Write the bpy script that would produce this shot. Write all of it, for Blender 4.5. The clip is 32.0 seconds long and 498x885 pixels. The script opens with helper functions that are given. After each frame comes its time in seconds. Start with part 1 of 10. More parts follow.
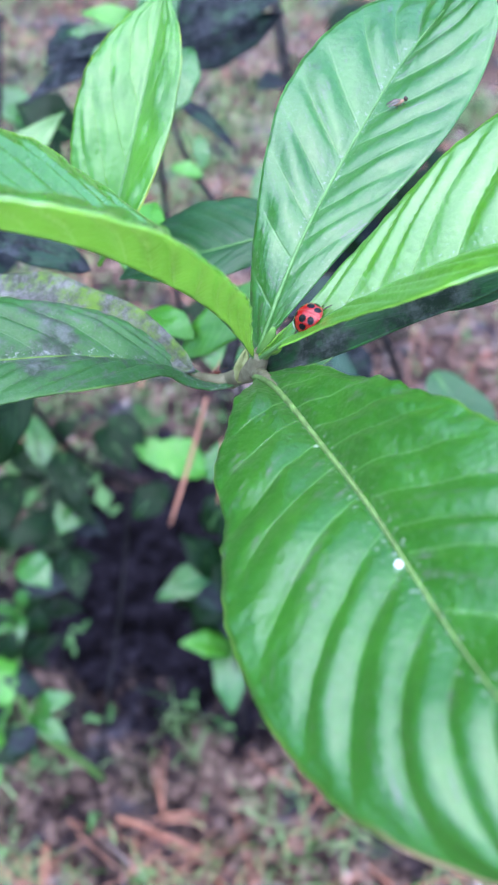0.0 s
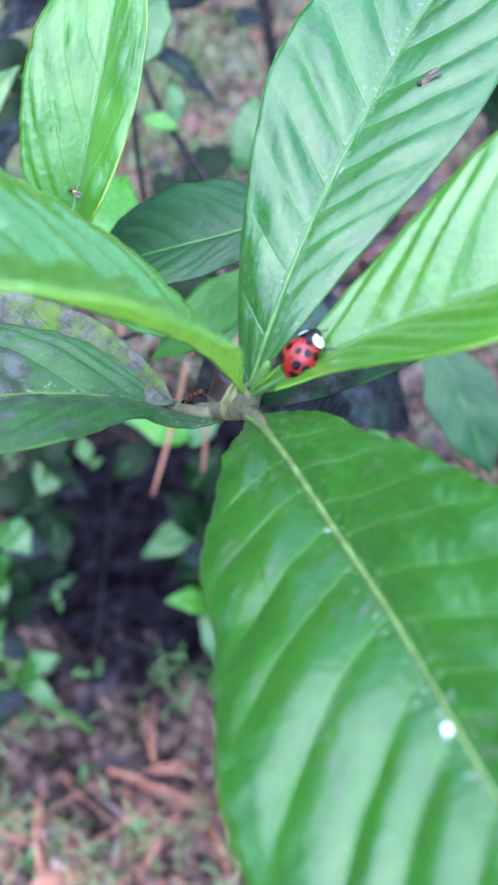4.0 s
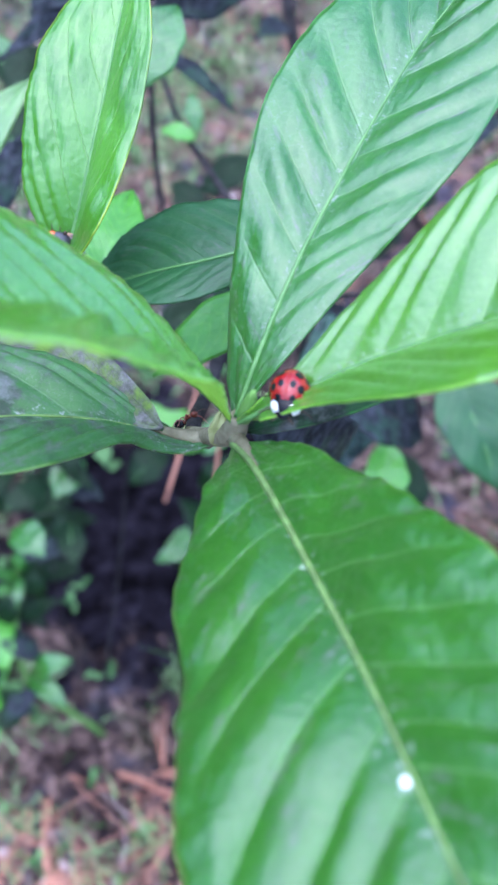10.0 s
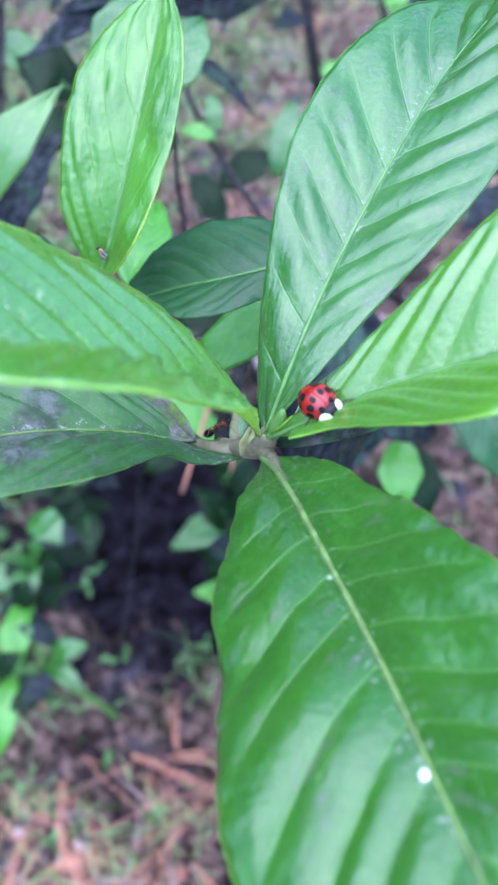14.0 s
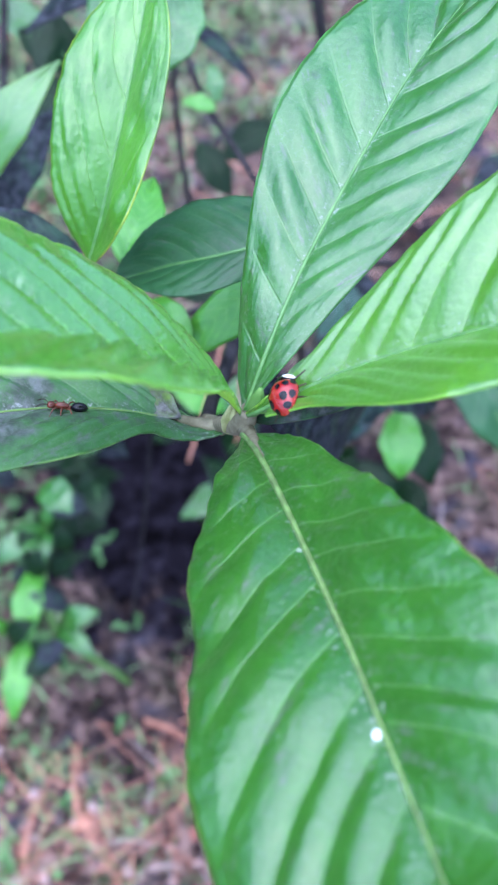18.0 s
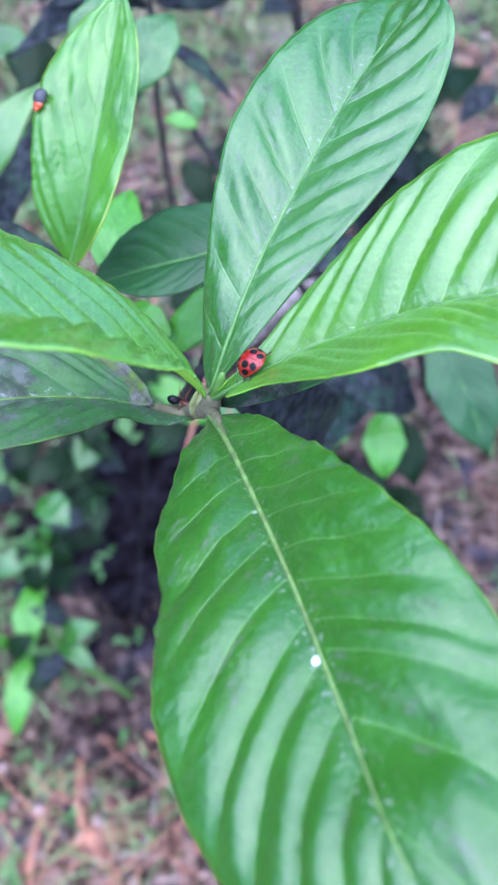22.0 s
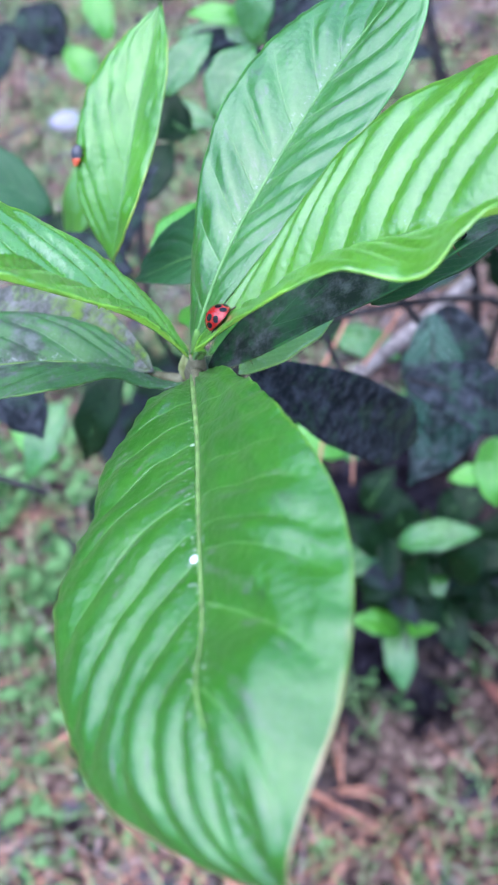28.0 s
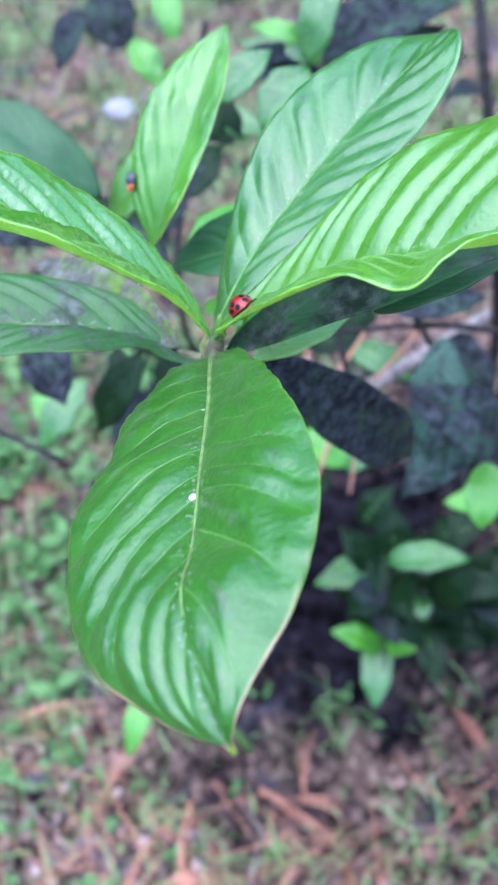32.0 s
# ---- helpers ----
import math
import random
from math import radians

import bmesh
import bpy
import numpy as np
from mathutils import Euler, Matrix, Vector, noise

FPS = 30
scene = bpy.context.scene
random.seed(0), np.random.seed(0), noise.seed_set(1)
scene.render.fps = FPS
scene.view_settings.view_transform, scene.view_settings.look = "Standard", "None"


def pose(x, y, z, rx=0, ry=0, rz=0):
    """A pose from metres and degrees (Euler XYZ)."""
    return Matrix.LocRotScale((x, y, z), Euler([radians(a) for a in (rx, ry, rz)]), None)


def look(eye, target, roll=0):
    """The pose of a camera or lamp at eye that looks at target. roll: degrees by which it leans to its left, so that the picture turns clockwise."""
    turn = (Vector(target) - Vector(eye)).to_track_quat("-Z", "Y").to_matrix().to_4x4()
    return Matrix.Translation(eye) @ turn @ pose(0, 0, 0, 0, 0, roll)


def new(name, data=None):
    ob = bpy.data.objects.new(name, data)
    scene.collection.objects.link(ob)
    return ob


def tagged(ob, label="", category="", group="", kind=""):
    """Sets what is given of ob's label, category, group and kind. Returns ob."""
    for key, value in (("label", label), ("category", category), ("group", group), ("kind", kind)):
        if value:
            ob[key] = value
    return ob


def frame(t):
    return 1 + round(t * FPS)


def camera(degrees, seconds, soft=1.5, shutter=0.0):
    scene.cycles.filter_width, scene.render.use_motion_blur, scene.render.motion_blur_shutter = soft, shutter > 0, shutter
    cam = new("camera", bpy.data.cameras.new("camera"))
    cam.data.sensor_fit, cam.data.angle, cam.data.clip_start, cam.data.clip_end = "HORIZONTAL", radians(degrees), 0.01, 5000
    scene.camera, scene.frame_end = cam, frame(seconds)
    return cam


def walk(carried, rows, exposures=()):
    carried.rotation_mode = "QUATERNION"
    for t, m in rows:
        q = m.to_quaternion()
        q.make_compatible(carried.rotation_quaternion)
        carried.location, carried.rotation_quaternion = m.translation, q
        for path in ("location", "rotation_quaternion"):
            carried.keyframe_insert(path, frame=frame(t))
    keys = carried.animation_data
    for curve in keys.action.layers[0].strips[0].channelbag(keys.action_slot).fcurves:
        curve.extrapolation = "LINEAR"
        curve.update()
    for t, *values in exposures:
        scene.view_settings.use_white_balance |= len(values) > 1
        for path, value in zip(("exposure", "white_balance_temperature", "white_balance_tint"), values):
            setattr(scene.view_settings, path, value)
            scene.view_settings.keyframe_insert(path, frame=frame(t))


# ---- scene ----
cam = camera(31.0, 32.0, 2.3)
cam.data.dof.use_dof, cam.data.dof.focus_distance, cam.data.dof.aperture_fstop = True, 0.12, 43.0
PATH = [
    (0.0, 0.0010, -0.0925, 1.1375, 40.96, 0.61, 0.45),
    (0.5, -0.0016, -0.0916, 1.1347, 40.52, 1.08, 0.90),
    (1.0, -0.0025, -0.0890, 1.1373, 40.86, 0.93, 0.52),
    (1.5, -0.0033, -0.0892, 1.1360, 40.54, 1.32, 0.32),
    (2.0, -0.0043, -0.0905, 1.1360, 40.31, 1.37, 0.13),
    (2.5, -0.0053, -0.0839, 1.1396, 40.17, 0.32, -0.61),
    (3.0, -0.0017, -0.0750, 1.1359, 38.93, 0.25, -1.16),
    (3.5, -0.0007, -0.0717, 1.1317, 37.67, 0.44, -1.11),
    (5.5, 0.0022, -0.0596, 1.1271, 36.48, 0.50, -1.28),
    (6.0, -0.0014, -0.0613, 1.1235, 35.90, 0.10, -0.44),
    (6.5, 0.0008, -0.0616, 1.1257, 36.15, 0.50, -0.95),
    (7.0, 0.0031, -0.0632, 1.1278, 36.57, 0.64, -1.45),
    (7.5, 0.0057, -0.0656, 1.1282, 36.77, 0.59, -1.31),
    (8.0, 0.0051, -0.0679, 1.1320, 37.34, -0.42, -0.46),
    (8.5, 0.0047, -0.0692, 1.1292, 37.03, -0.17, -0.17),
    (9.0, 0.0049, -0.0678, 1.1314, 37.28, 0.44, -0.06),
    (9.5, 0.0062, -0.0674, 1.1305, 37.18, 0.64, -0.03),
    (10.0, 0.0039, -0.0659, 1.1311, 37.41, 0.68, 0.76),
    (10.5, 0.0050, -0.0676, 1.1309, 37.78, 0.57, 0.87),
    (11.0, 0.0066, -0.0671, 1.1288, 37.30, 0.98, 0.99),
    (11.5, 0.0071, -0.0673, 1.1283, 37.16, 1.14, 1.03),
    (12.0, 0.0044, -0.0672, 1.1280, 37.06, 1.16, 1.10),
    (12.5, 0.0050, -0.0686, 1.1286, 37.20, 1.27, 1.13),
    (13.0, 0.0048, -0.0707, 1.1309, 37.33, 1.28, 1.18),
    (13.5, 0.0019, -0.0697, 1.1356, 37.11, 1.10, 1.37),
    (15.5, 0.0036, -0.0638, 1.1435, 34.40, 1.45, 1.55),
    (16.0, 0.0045, -0.0664, 1.1435, 34.33, 1.58, 1.57),
    (16.5, 0.0036, -0.0678, 1.1462, 34.88, 1.68, 1.80),
    (17.0, 0.0067, -0.0684, 1.1451, 34.62, 1.67, 1.61),
    (17.5, 0.0070, -0.0685, 1.1435, 34.46, 1.75, 1.70),
    (18.0, 0.0062, -0.0693, 1.1434, 34.47, 1.88, 1.78),
    (18.5, 0.0024, -0.0721, 1.1430, 34.40, 1.89, 1.94),
    (19.0, 0.0018, -0.0744, 1.1431, 34.60, 1.97, 1.68),
    (19.5, 0.0034, -0.0718, 1.1455, 34.82, 2.36, 1.48),
    (20.0, 0.0044, -0.0687, 1.1436, 34.68, 2.65, 1.24),
    (20.5, 0.0055, -0.0682, 1.1445, 34.67, 2.83, 1.20),
    (21.0, 0.0074, -0.0675, 1.1439, 34.51, 3.00, 0.85),
    (21.5, 0.0124, -0.0727, 1.1462, 34.87, 2.80, 0.12),
    (22.0, 0.0114, -0.0793, 1.1492, 35.45, 2.62, 0.65),
    (22.5, 0.0080, -0.0826, 1.1516, 36.06, 2.54, 0.87),
    (23.0, 0.0065, -0.0800, 1.1544, 36.57, 2.76, 0.82),
    (23.5, 0.0050, -0.0792, 1.1529, 36.57, 2.56, 0.17),
    (24.0, 0.0040, -0.0851, 1.1530, 36.93, 2.26, 0.11),
    (24.5, 0.0020, -0.0856, 1.1515, 36.72, 1.86, 0.12),
    (26.5, 0.0061, -0.0677, 1.1513, 34.72, 2.23, 0.45),
    (27.0, 0.0082, -0.0705, 1.1533, 35.97, 3.40, 0.60),
    (27.5, 0.0256, -0.0765, 1.1496, 36.26, 6.60, 0.94),
    (28.0, 0.0402, -0.0921, 1.1407, 40.27, 11.04, 8.31),
    (28.5, 0.0457, -0.1006, 1.1357, 42.70, 9.73, 12.88),
    (29.0, 0.0529, -0.0982, 1.1402, 44.32, 6.90, 17.19),
    (29.5, 0.0537, -0.1012, 1.1445, 42.98, 5.28, 17.82),
    (30.0, 0.0468, -0.1035, 1.1471, 42.47, 5.56, 17.18),
    (30.5, 0.0517, -0.1032, 1.1487, 42.32, 5.86, 16.30),
    (31.0, 0.0510, -0.1056, 1.1457, 41.84, 6.32, 15.00),
    (31.5, 0.0469, -0.1037, 1.1468, 41.63, 6.38, 14.45),
    (32.0, 0.0459, -0.1069, 1.1509, 41.61, 6.49, 14.49),
]
walk(cam, [(t, pose(x, y, z, rx, ry, rz)) for t, x, y, z, rx, ry, rz in PATH], ((0, 2.22, 5780, 13), (3.5, 2.18, 5680, 14), (6, 2.11, 5540, 17), (24.5, 2.11, 5580, 17.5), (27, 2.09, 5560, 17), (28, 2.18, 5760, 14), (32, 2.2, 5720, 13)))

# ---- light ----
world = bpy.data.worlds.new("overcast_sky")
scene.world = world
world.use_nodes = True
wn = world.node_tree.nodes
sky = wn.new("ShaderNodeTexSky")
sky.sky_type, sky.sun_disc = "NISHITA", False
sky.sun_elevation, sky.sun_rotation = radians(81), radians(191)
sky.air_density, sky.dust_density, sky.ozone_density = 1.0, 1.2, 1.5
wn["Background"].inputs["Strength"].default_value = 0.11
world.node_tree.links.new(sky.outputs[0], wn["Background"].inputs["Color"])
sun = new("sun", bpy.data.lights.new("sun", "SUN"))
sun.data.energy, sun.data.angle, sun.data.color = 1.4, radians(103), (0.94, 0.95, 1.08)
sun.matrix_world = look((0, 0, 5), (Vector((0, 0, 5)) - Vector((-0.03, -0.16, 1.0)))[:])

# ---- materials ----


class Mat:
    """A node material with short ways to add nodes."""

    def __init__(self, name, rough=0.5, **values):
        self.m = bpy.data.materials.new(name)
        self.m.use_nodes = True
        self.n, self.l = self.m.node_tree.nodes, self.m.node_tree.links
        self.b = self.n["Principled BSDF"]
        self.out = self.n["Material Output"]
        self.b.inputs["Roughness"].default_value = rough
        for k, v in values.items():
            self.b.inputs[k.replace("_", " ")].default_value = v

    def add(self, kind, props=(), **ins):
        nd = self.n.new("ShaderNode" + kind)
        for k, v in dict(props).items():
            if k == "operation":
                nd.operation = v
            elif k == "data_type":
                nd.data_type = v
            elif k == "blend_type":
                nd.blend_type = v
            elif k == "feature":
                nd.feature = v
            elif k == "clamp":
                nd.use_clamp = v
        for k, v in ins.items():
            self.put(nd.inputs[int(k[1:]) if k[0] == "i" and k[1:].isdigit() else k.replace("_", " ")], v)
        return nd

    def put(self, socket, v):
        if isinstance(v, bpy.types.NodeSocket):
            self.l.new(v, socket)
        else:
            socket.default_value = v

    def math(self, op, a, b=0.0, clamp=False):
        return self.add("Math", {"operation": op, "clamp": clamp}, i0=a, i1=b).outputs[0]

    def noise(self, scale, detail=4, coord=None, rough=0.55):
        nd = self.add("TexNoise", Scale=scale, Detail=detail, Roughness=rough)
        self.l.new(coord if coord else self.obj(), nd.inputs["Vector"])
        return nd.outputs["Fac"]

    def obj(self):
        if "Texture Coordinate" not in self.n:
            self.n.new("ShaderNodeTexCoord")
        return self.n["Texture Coordinate"].outputs["Object"]

    def uv(self):
        self.obj()
        return self.n["Texture Coordinate"].outputs["UV"]

    def step(self, x, lo, hi):
        nd = self.n.new("ShaderNodeMapRange")
        nd.interpolation_type = "SMOOTHSTEP"
        self.put(nd.inputs[0], x)
        nd.inputs[1].default_value, nd.inputs[2].default_value = lo, hi
        return nd.outputs[0]

    def mix(self, fac, a, b):
        nd = self.n.new("ShaderNodeMix")
        nd.data_type = "RGBA"
        self.put(nd.inputs[0], fac)
        for s, v in ((6, a), (7, b)):
            self.put(nd.inputs[s], v if isinstance(v, bpy.types.NodeSocket) else (*v, 1.0))
        return nd.outputs[2]

    def colour(self, v):
        self.put(self.b.inputs["Base Color"], v if isinstance(v, bpy.types.NodeSocket) else (*v, 1.0))
        return self

    def rough(self, v):
        self.put(self.b.inputs["Roughness"], v)
        return self

    def bump(self, height, dist, strength=1.0):
        nd = self.add("Bump", Height=height, Distance=dist, Strength=strength)
        self.l.new(nd.outputs[0], self.b.inputs["Normal"])
        return self

    def through_light(self, col, amount):
        """Light that comes through from the other side of a thin blade, added to what it reflects."""
        dim = self.add("HueSaturation", Value=amount, Color=col if isinstance(col, bpy.types.NodeSocket) else (*col, 1.0))
        tr = self.add("BsdfTranslucent", Color=dim.outputs[0])
        mx = self.n.new("ShaderNodeAddShader")
        self.l.new(self.b.outputs[0], mx.inputs[0])
        self.l.new(tr.outputs[0], mx.inputs[1])
        self.l.new(mx.outputs[0], self.out.inputs["Surface"])
        return self

    def random(self, island=False):
        if island:
            return self.n.new("ShaderNodeNewGeometry").outputs["Random Per Island"]
        return self.n.new("ShaderNodeObjectInfo").outputs["Random"]


def leaf_mat(name, dark, light, vein, soot=0.0, edge=None, brown=0.0, relief=0.8, rough=0.28, glow=0.35, vein_strength=0.5, mottle=0.5, spec=1.0, coat=0.6, streak=0.0, specks=0.0, dust=0.0, crust=((0.01, 0.01, 0.013), (0.1, 0.1, 0.12))):
    """Waxy leaf: mottled green, pale veins that run forward from the midrib, soot, and a pale or browned margin."""
    k = Mat(name, rough)
    sep = k.add("SeparateXYZ", Vector=k.uv())
    u, w = sep.outputs[0], k.math("ABSOLUTE", k.math("SUBTRACT", k.math("MULTIPLY", sep.outputs[1], 2.0), 1.0))
    side = k.math("GREATER_THAN", sep.outputs[1], 0.5)
    vm = k.n.new("ShaderNodeUVMap")
    vm.uv_map = "Veins"
    ph = k.math("MULTIPLY", k.add("SeparateXYZ", Vector=vm.outputs[0]).outputs[0], 20.0)
    wob = k.math("MULTIPLY", k.math("SUBTRACT", k.noise(110, 2), 0.5), 0.1)
    d = k.math("ABSOLUTE", k.math("SUBTRACT", k.math("FRACT", k.math("ADD", k.math("ADD", ph, wob), 10.0)), 0.5))
    line = k.step(d, 0.455, 0.49)
    line = k.math("MULTIPLY", line, k.step(w, 1.0, 0.45))
    fine = k.step(k.add("TexVoronoi", {"feature": "DISTANCE_TO_EDGE"}, Vector=k.obj(), Scale=900.0).outputs["Distance"], 0.12, 0.0)
    big, small = k.noise(70, 3), k.noise(600, 3)
    tone = k.math("ADD", k.math("MULTIPLY", big, mottle), k.math("MULTIPLY", small, 0.3), True)
    tone = k.math("ADD", tone, k.math("MULTIPLY", k.math("SUBTRACT", 0.5, d), -0.18), True)
    col = k.mix(k.step(tone, 0.2, 0.75), dark, light)
    col = k.mix(k.math("MULTIPLY", fine, 0.05), col, vein)
    col = k.mix(k.math("MULTIPLY", line, vein_strength), col, vein)
    if edge:
        rim = k.math("MULTIPLY", k.step(k.math("ADD", w, k.math("MULTIPLY", k.noise(160, 2), 0.02)), 0.985, 1.015), k.step(k.noise(75, 3), 0.32, 0.58))
        col = k.mix(rim, col, edge)
    if brown:
        far = k.step(k.math("ADD", u, k.math("MULTIPLY", k.noise(120, 3), 0.25)), 0.86, 1.02)
        rim = k.step(k.math("ADD", w, k.math("MULTIPLY", k.noise(260, 3), 0.06)), 0.985, 1.015)
        rim = k.math("ADD", k.math("MULTIPLY", rim, far), k.step(k.math("ADD", u, k.math("MULTIPLY", k.noise(260, 3), 0.02)), 0.99, 1.005), True)
        col = k.mix(k.math("MULTIPLY", rim, brown), col, (0.42, 0.29, 0.17))
    gloss = k.math("ADD", k.math("MULTIPLY", k.noise(260, 4, rough=0.7), 0.2), rough - 0.08)
    if soot:
        s = k.step(k.math("ADD", k.noise(85, 5, rough=0.65), k.math("MULTIPLY", k.noise(420, 4, rough=0.7), 0.45)), 0.92 - soot * 0.45, 1.06 - soot * 0.35)
        s = k.math("MULTIPLY", s, min(1.0, 0.45 + soot * 0.55))
        col = k.mix(s, col, k.mix(k.step(k.noise(280, 6, rough=0.75), 0.4, 0.68), *crust))
        gloss = k.math("ADD", gloss, k.math("MULTIPLY", s, 0.3))
        k.put(k.b.inputs["Specular IOR Level"], k.math("MULTIPLY", k.math("SUBTRACT", 1.2, s), spec))
        k.put(k.b.inputs["Coat Weight"], k.math("MULTIPLY", k.math("SUBTRACT", 1.0, s, True), coat))
    if streak:
        run = k.add("CombineXYZ", X=k.math("MULTIPLY", ph, 2.0), Y=k.math("MULTIPLY", w, 1.5), Z=k.math("MULTIPLY", side, 5.0)).outputs[0]
        st = k.math("MULTIPLY", k.step(k.noise(2.1, 3, run), 0.54, 0.76), k.step(k.noise(420, 5, rough=0.75), 0.35, 0.7))
        col = k.mix(k.math("MULTIPLY", st, streak), col, (0.13, 0.11, 0.13))
        gloss = k.math("ADD", gloss, k.math("MULTIPLY", st, 0.2))
    if dust:
        near = k.math("ADD", k.math("MULTIPLY", k.step(w, 0.16, 0.0), 1.6), k.math("MULTIPLY", k.step(u, 0.35, 0.0), 0.5), True)
        fleck = k.math("MULTIPLY", k.step(k.noise(1300, 3, rough=0.7), 0.55, 0.7), k.math("ADD", near, 0.12))
        col = k.mix(k.math("MULTIPLY", fleck, dust), col, (0.42, 0.43, 0.42))
        gloss = k.math("ADD", gloss, k.math("MULTIPLY", fleck, 0.2))
    if specks:
        cell = k.add("TexVoronoi", Vector=k.obj(), Scale=170.0)
        dot = k.math("MULTIPLY", k.step(cell.outputs["Distance"], 0.075, 0.045), k.step(k.add("SeparateXYZ", Vector=cell.outputs["Color"]).outputs[0], 1.0 - specks, 1.0 - specks + 0.02))
        col = k.mix(dot, col, (0.6, 0.66, 0.6))
    k.colour(col).rough(gloss)
    h = k.math("ADD", k.math("MULTIPLY", line, -0.5), k.math("MULTIPLY", small, 0.3))
    h = k.math("ADD", h, k.math("MULTIPLY", k.noise(260, 5, rough=0.65), 1.1))
    cell = k.add("TexVoronoi", Vector=k.obj(), Scale=1000.0, Randomness=0.9).outputs["Distance"]
    h = k.math("ADD", h, k.math("MULTIPLY", cell, -0.35))
    across = k.add("CombineXYZ", X=k.math("MULTIPLY", ph, 1.6), Y=k.math("MULTIPLY", w, 9.0), Z=k.math("MULTIPLY", side, 7.0)).outputs[0]
    h = k.math("ADD", h, k.math("MULTIPLY", k.noise(1.4, 2, across, rough=0.5), 0.7))
    k.bump(h, 0.00026, relief)
    if not soot:
        k.b.inputs["Specular IOR Level"].default_value, k.b.inputs["Coat Weight"].default_value = spec, coat
    k.b.inputs["Coat Roughness"].default_value = 0.16
    thin = k.add("Gamma", Color=col, Gamma=0.45).outputs[0]
    return k.through_light(thin, glow).m


M_BIG = leaf_mat("leaf_broad", (0.018, 0.095, 0.007), (0.038, 0.165, 0.013), (0.13, 0.29, 0.08), soot=0.1, edge=(0.12, 0.26, 0.03), brown=1.0, rough=0.3, streak=0.75, specks=0.16, dust=0.34, coat=0.25, spec=0.55, vein_strength=0.36)
M_UP = leaf_mat("leaf_upright", (0.02, 0.108, 0.009), (0.042, 0.178, 0.016), (0.15, 0.3, 0.09), soot=0.12, edge=(0.1, 0.33, 0.07), rough=0.33, streak=0.9, specks=0.08, dust=0.35, spec=0.6, coat=0.42, vein_strength=0.3)
M_SIDE = leaf_mat("leaf_side", (0.04, 0.14, 0.009), (0.08, 0.225, 0.014), (0.2, 0.4, 0.07), edge=(0.2, 0.4, 0.04), rough=0.29, glow=0.6, specks=0.05, dust=0.2, coat=0.6, spec=0.8, vein_strength=0.15)
M_FOLD = leaf_mat("leaf_folded", (0.032, 0.125, 0.008), (0.06, 0.2, 0.014), (0.16, 0.36, 0.06), edge=(0.2, 0.38, 0.04), rough=0.25, glow=0.8, coat=1.0, spec=1.0)
M_SOOTY = leaf_mat("leaf_sooty", (0.024, 0.1, 0.016), (0.05, 0.165, 0.026), (0.2, 0.3, 0.16), soot=0.52, edge=(0.14, 0.28, 0.05), rough=0.45, streak=0.9, dust=0.6, coat=0.0, spec=0.45, vein_strength=0.25, crust=((0.045, 0.042, 0.046), (0.19, 0.175, 0.2)))
M_YOUNG = leaf_mat("leaf_young", (0.026, 0.13, 0.005), (0.06, 0.22, 0.008), (0.18, 0.35, 0.05), edge=(0.36, 0.5, 0.03), rough=0.33, mottle=0.9, glow=0.18, coat=0.45, spec=0.7, vein_strength=0.14)
# Leaf green taken to near-black: the shrub's inner shade is in the colour.
M_DEEP_SHADE = leaf_mat("leaf_deep_shade", (0.002, 0.012, 0.0025), (0.006, 0.027, 0.005), (0.06, 0.16, 0.05), soot=0.1, rough=0.38, spec=0.15, coat=0.0, glow=0.12)
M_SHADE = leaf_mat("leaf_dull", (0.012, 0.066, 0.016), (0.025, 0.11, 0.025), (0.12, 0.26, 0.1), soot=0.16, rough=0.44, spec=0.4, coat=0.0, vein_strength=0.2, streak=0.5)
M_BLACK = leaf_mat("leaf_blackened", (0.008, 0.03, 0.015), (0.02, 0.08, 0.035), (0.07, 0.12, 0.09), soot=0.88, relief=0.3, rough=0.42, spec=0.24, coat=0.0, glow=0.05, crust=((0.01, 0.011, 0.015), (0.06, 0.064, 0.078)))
M_PALE = leaf_mat("leaf_pale", (0.02, 0.1, 0.01), (0.05, 0.2, 0.018), (0.14, 0.32, 0.1), rough=0.25, spec=0.65, coat=0.3)
M_PATCHY = leaf_mat("leaf_patchy_soot", (0.01, 0.05, 0.028), (0.02, 0.085, 0.045), (0.3, 0.38, 0.34), soot=0.7, relief=0.4, rough=0.45, spec=0.2, coat=0.0, glow=0.05, vein_strength=0.55, dust=0.6, crust=((0.008, 0.009, 0.012), (0.1, 0.112, 0.118)))
M_BRIGHT = leaf_mat("leaf_bright", (0.05, 0.22, 0.014), (0.11, 0.35, 0.024), (0.2, 0.45, 0.08), rough=0.3, glow=0.25, spec=0.6, coat=0.2)
M_CRUST = leaf_mat("leaf_crusted", (0.012, 0.06, 0.018), (0.022, 0.1, 0.026), (0.1, 0.2, 0.1), soot=0.66, edge=(0.06, 0.24, 0.05), rough=0.42, spec=0.3, coat=0.0, glow=0.2, crust=((0.02, 0.02, 0.023), (0.14, 0.135, 0.15)))
M_UNDER = leaf_mat("leaf_underside", (0.17, 0.29, 0.02), (0.24, 0.37, 0.035), (0.28, 0.42, 0.08), rough=0.45, glow=0.95, coat=0.0, spec=0.4)


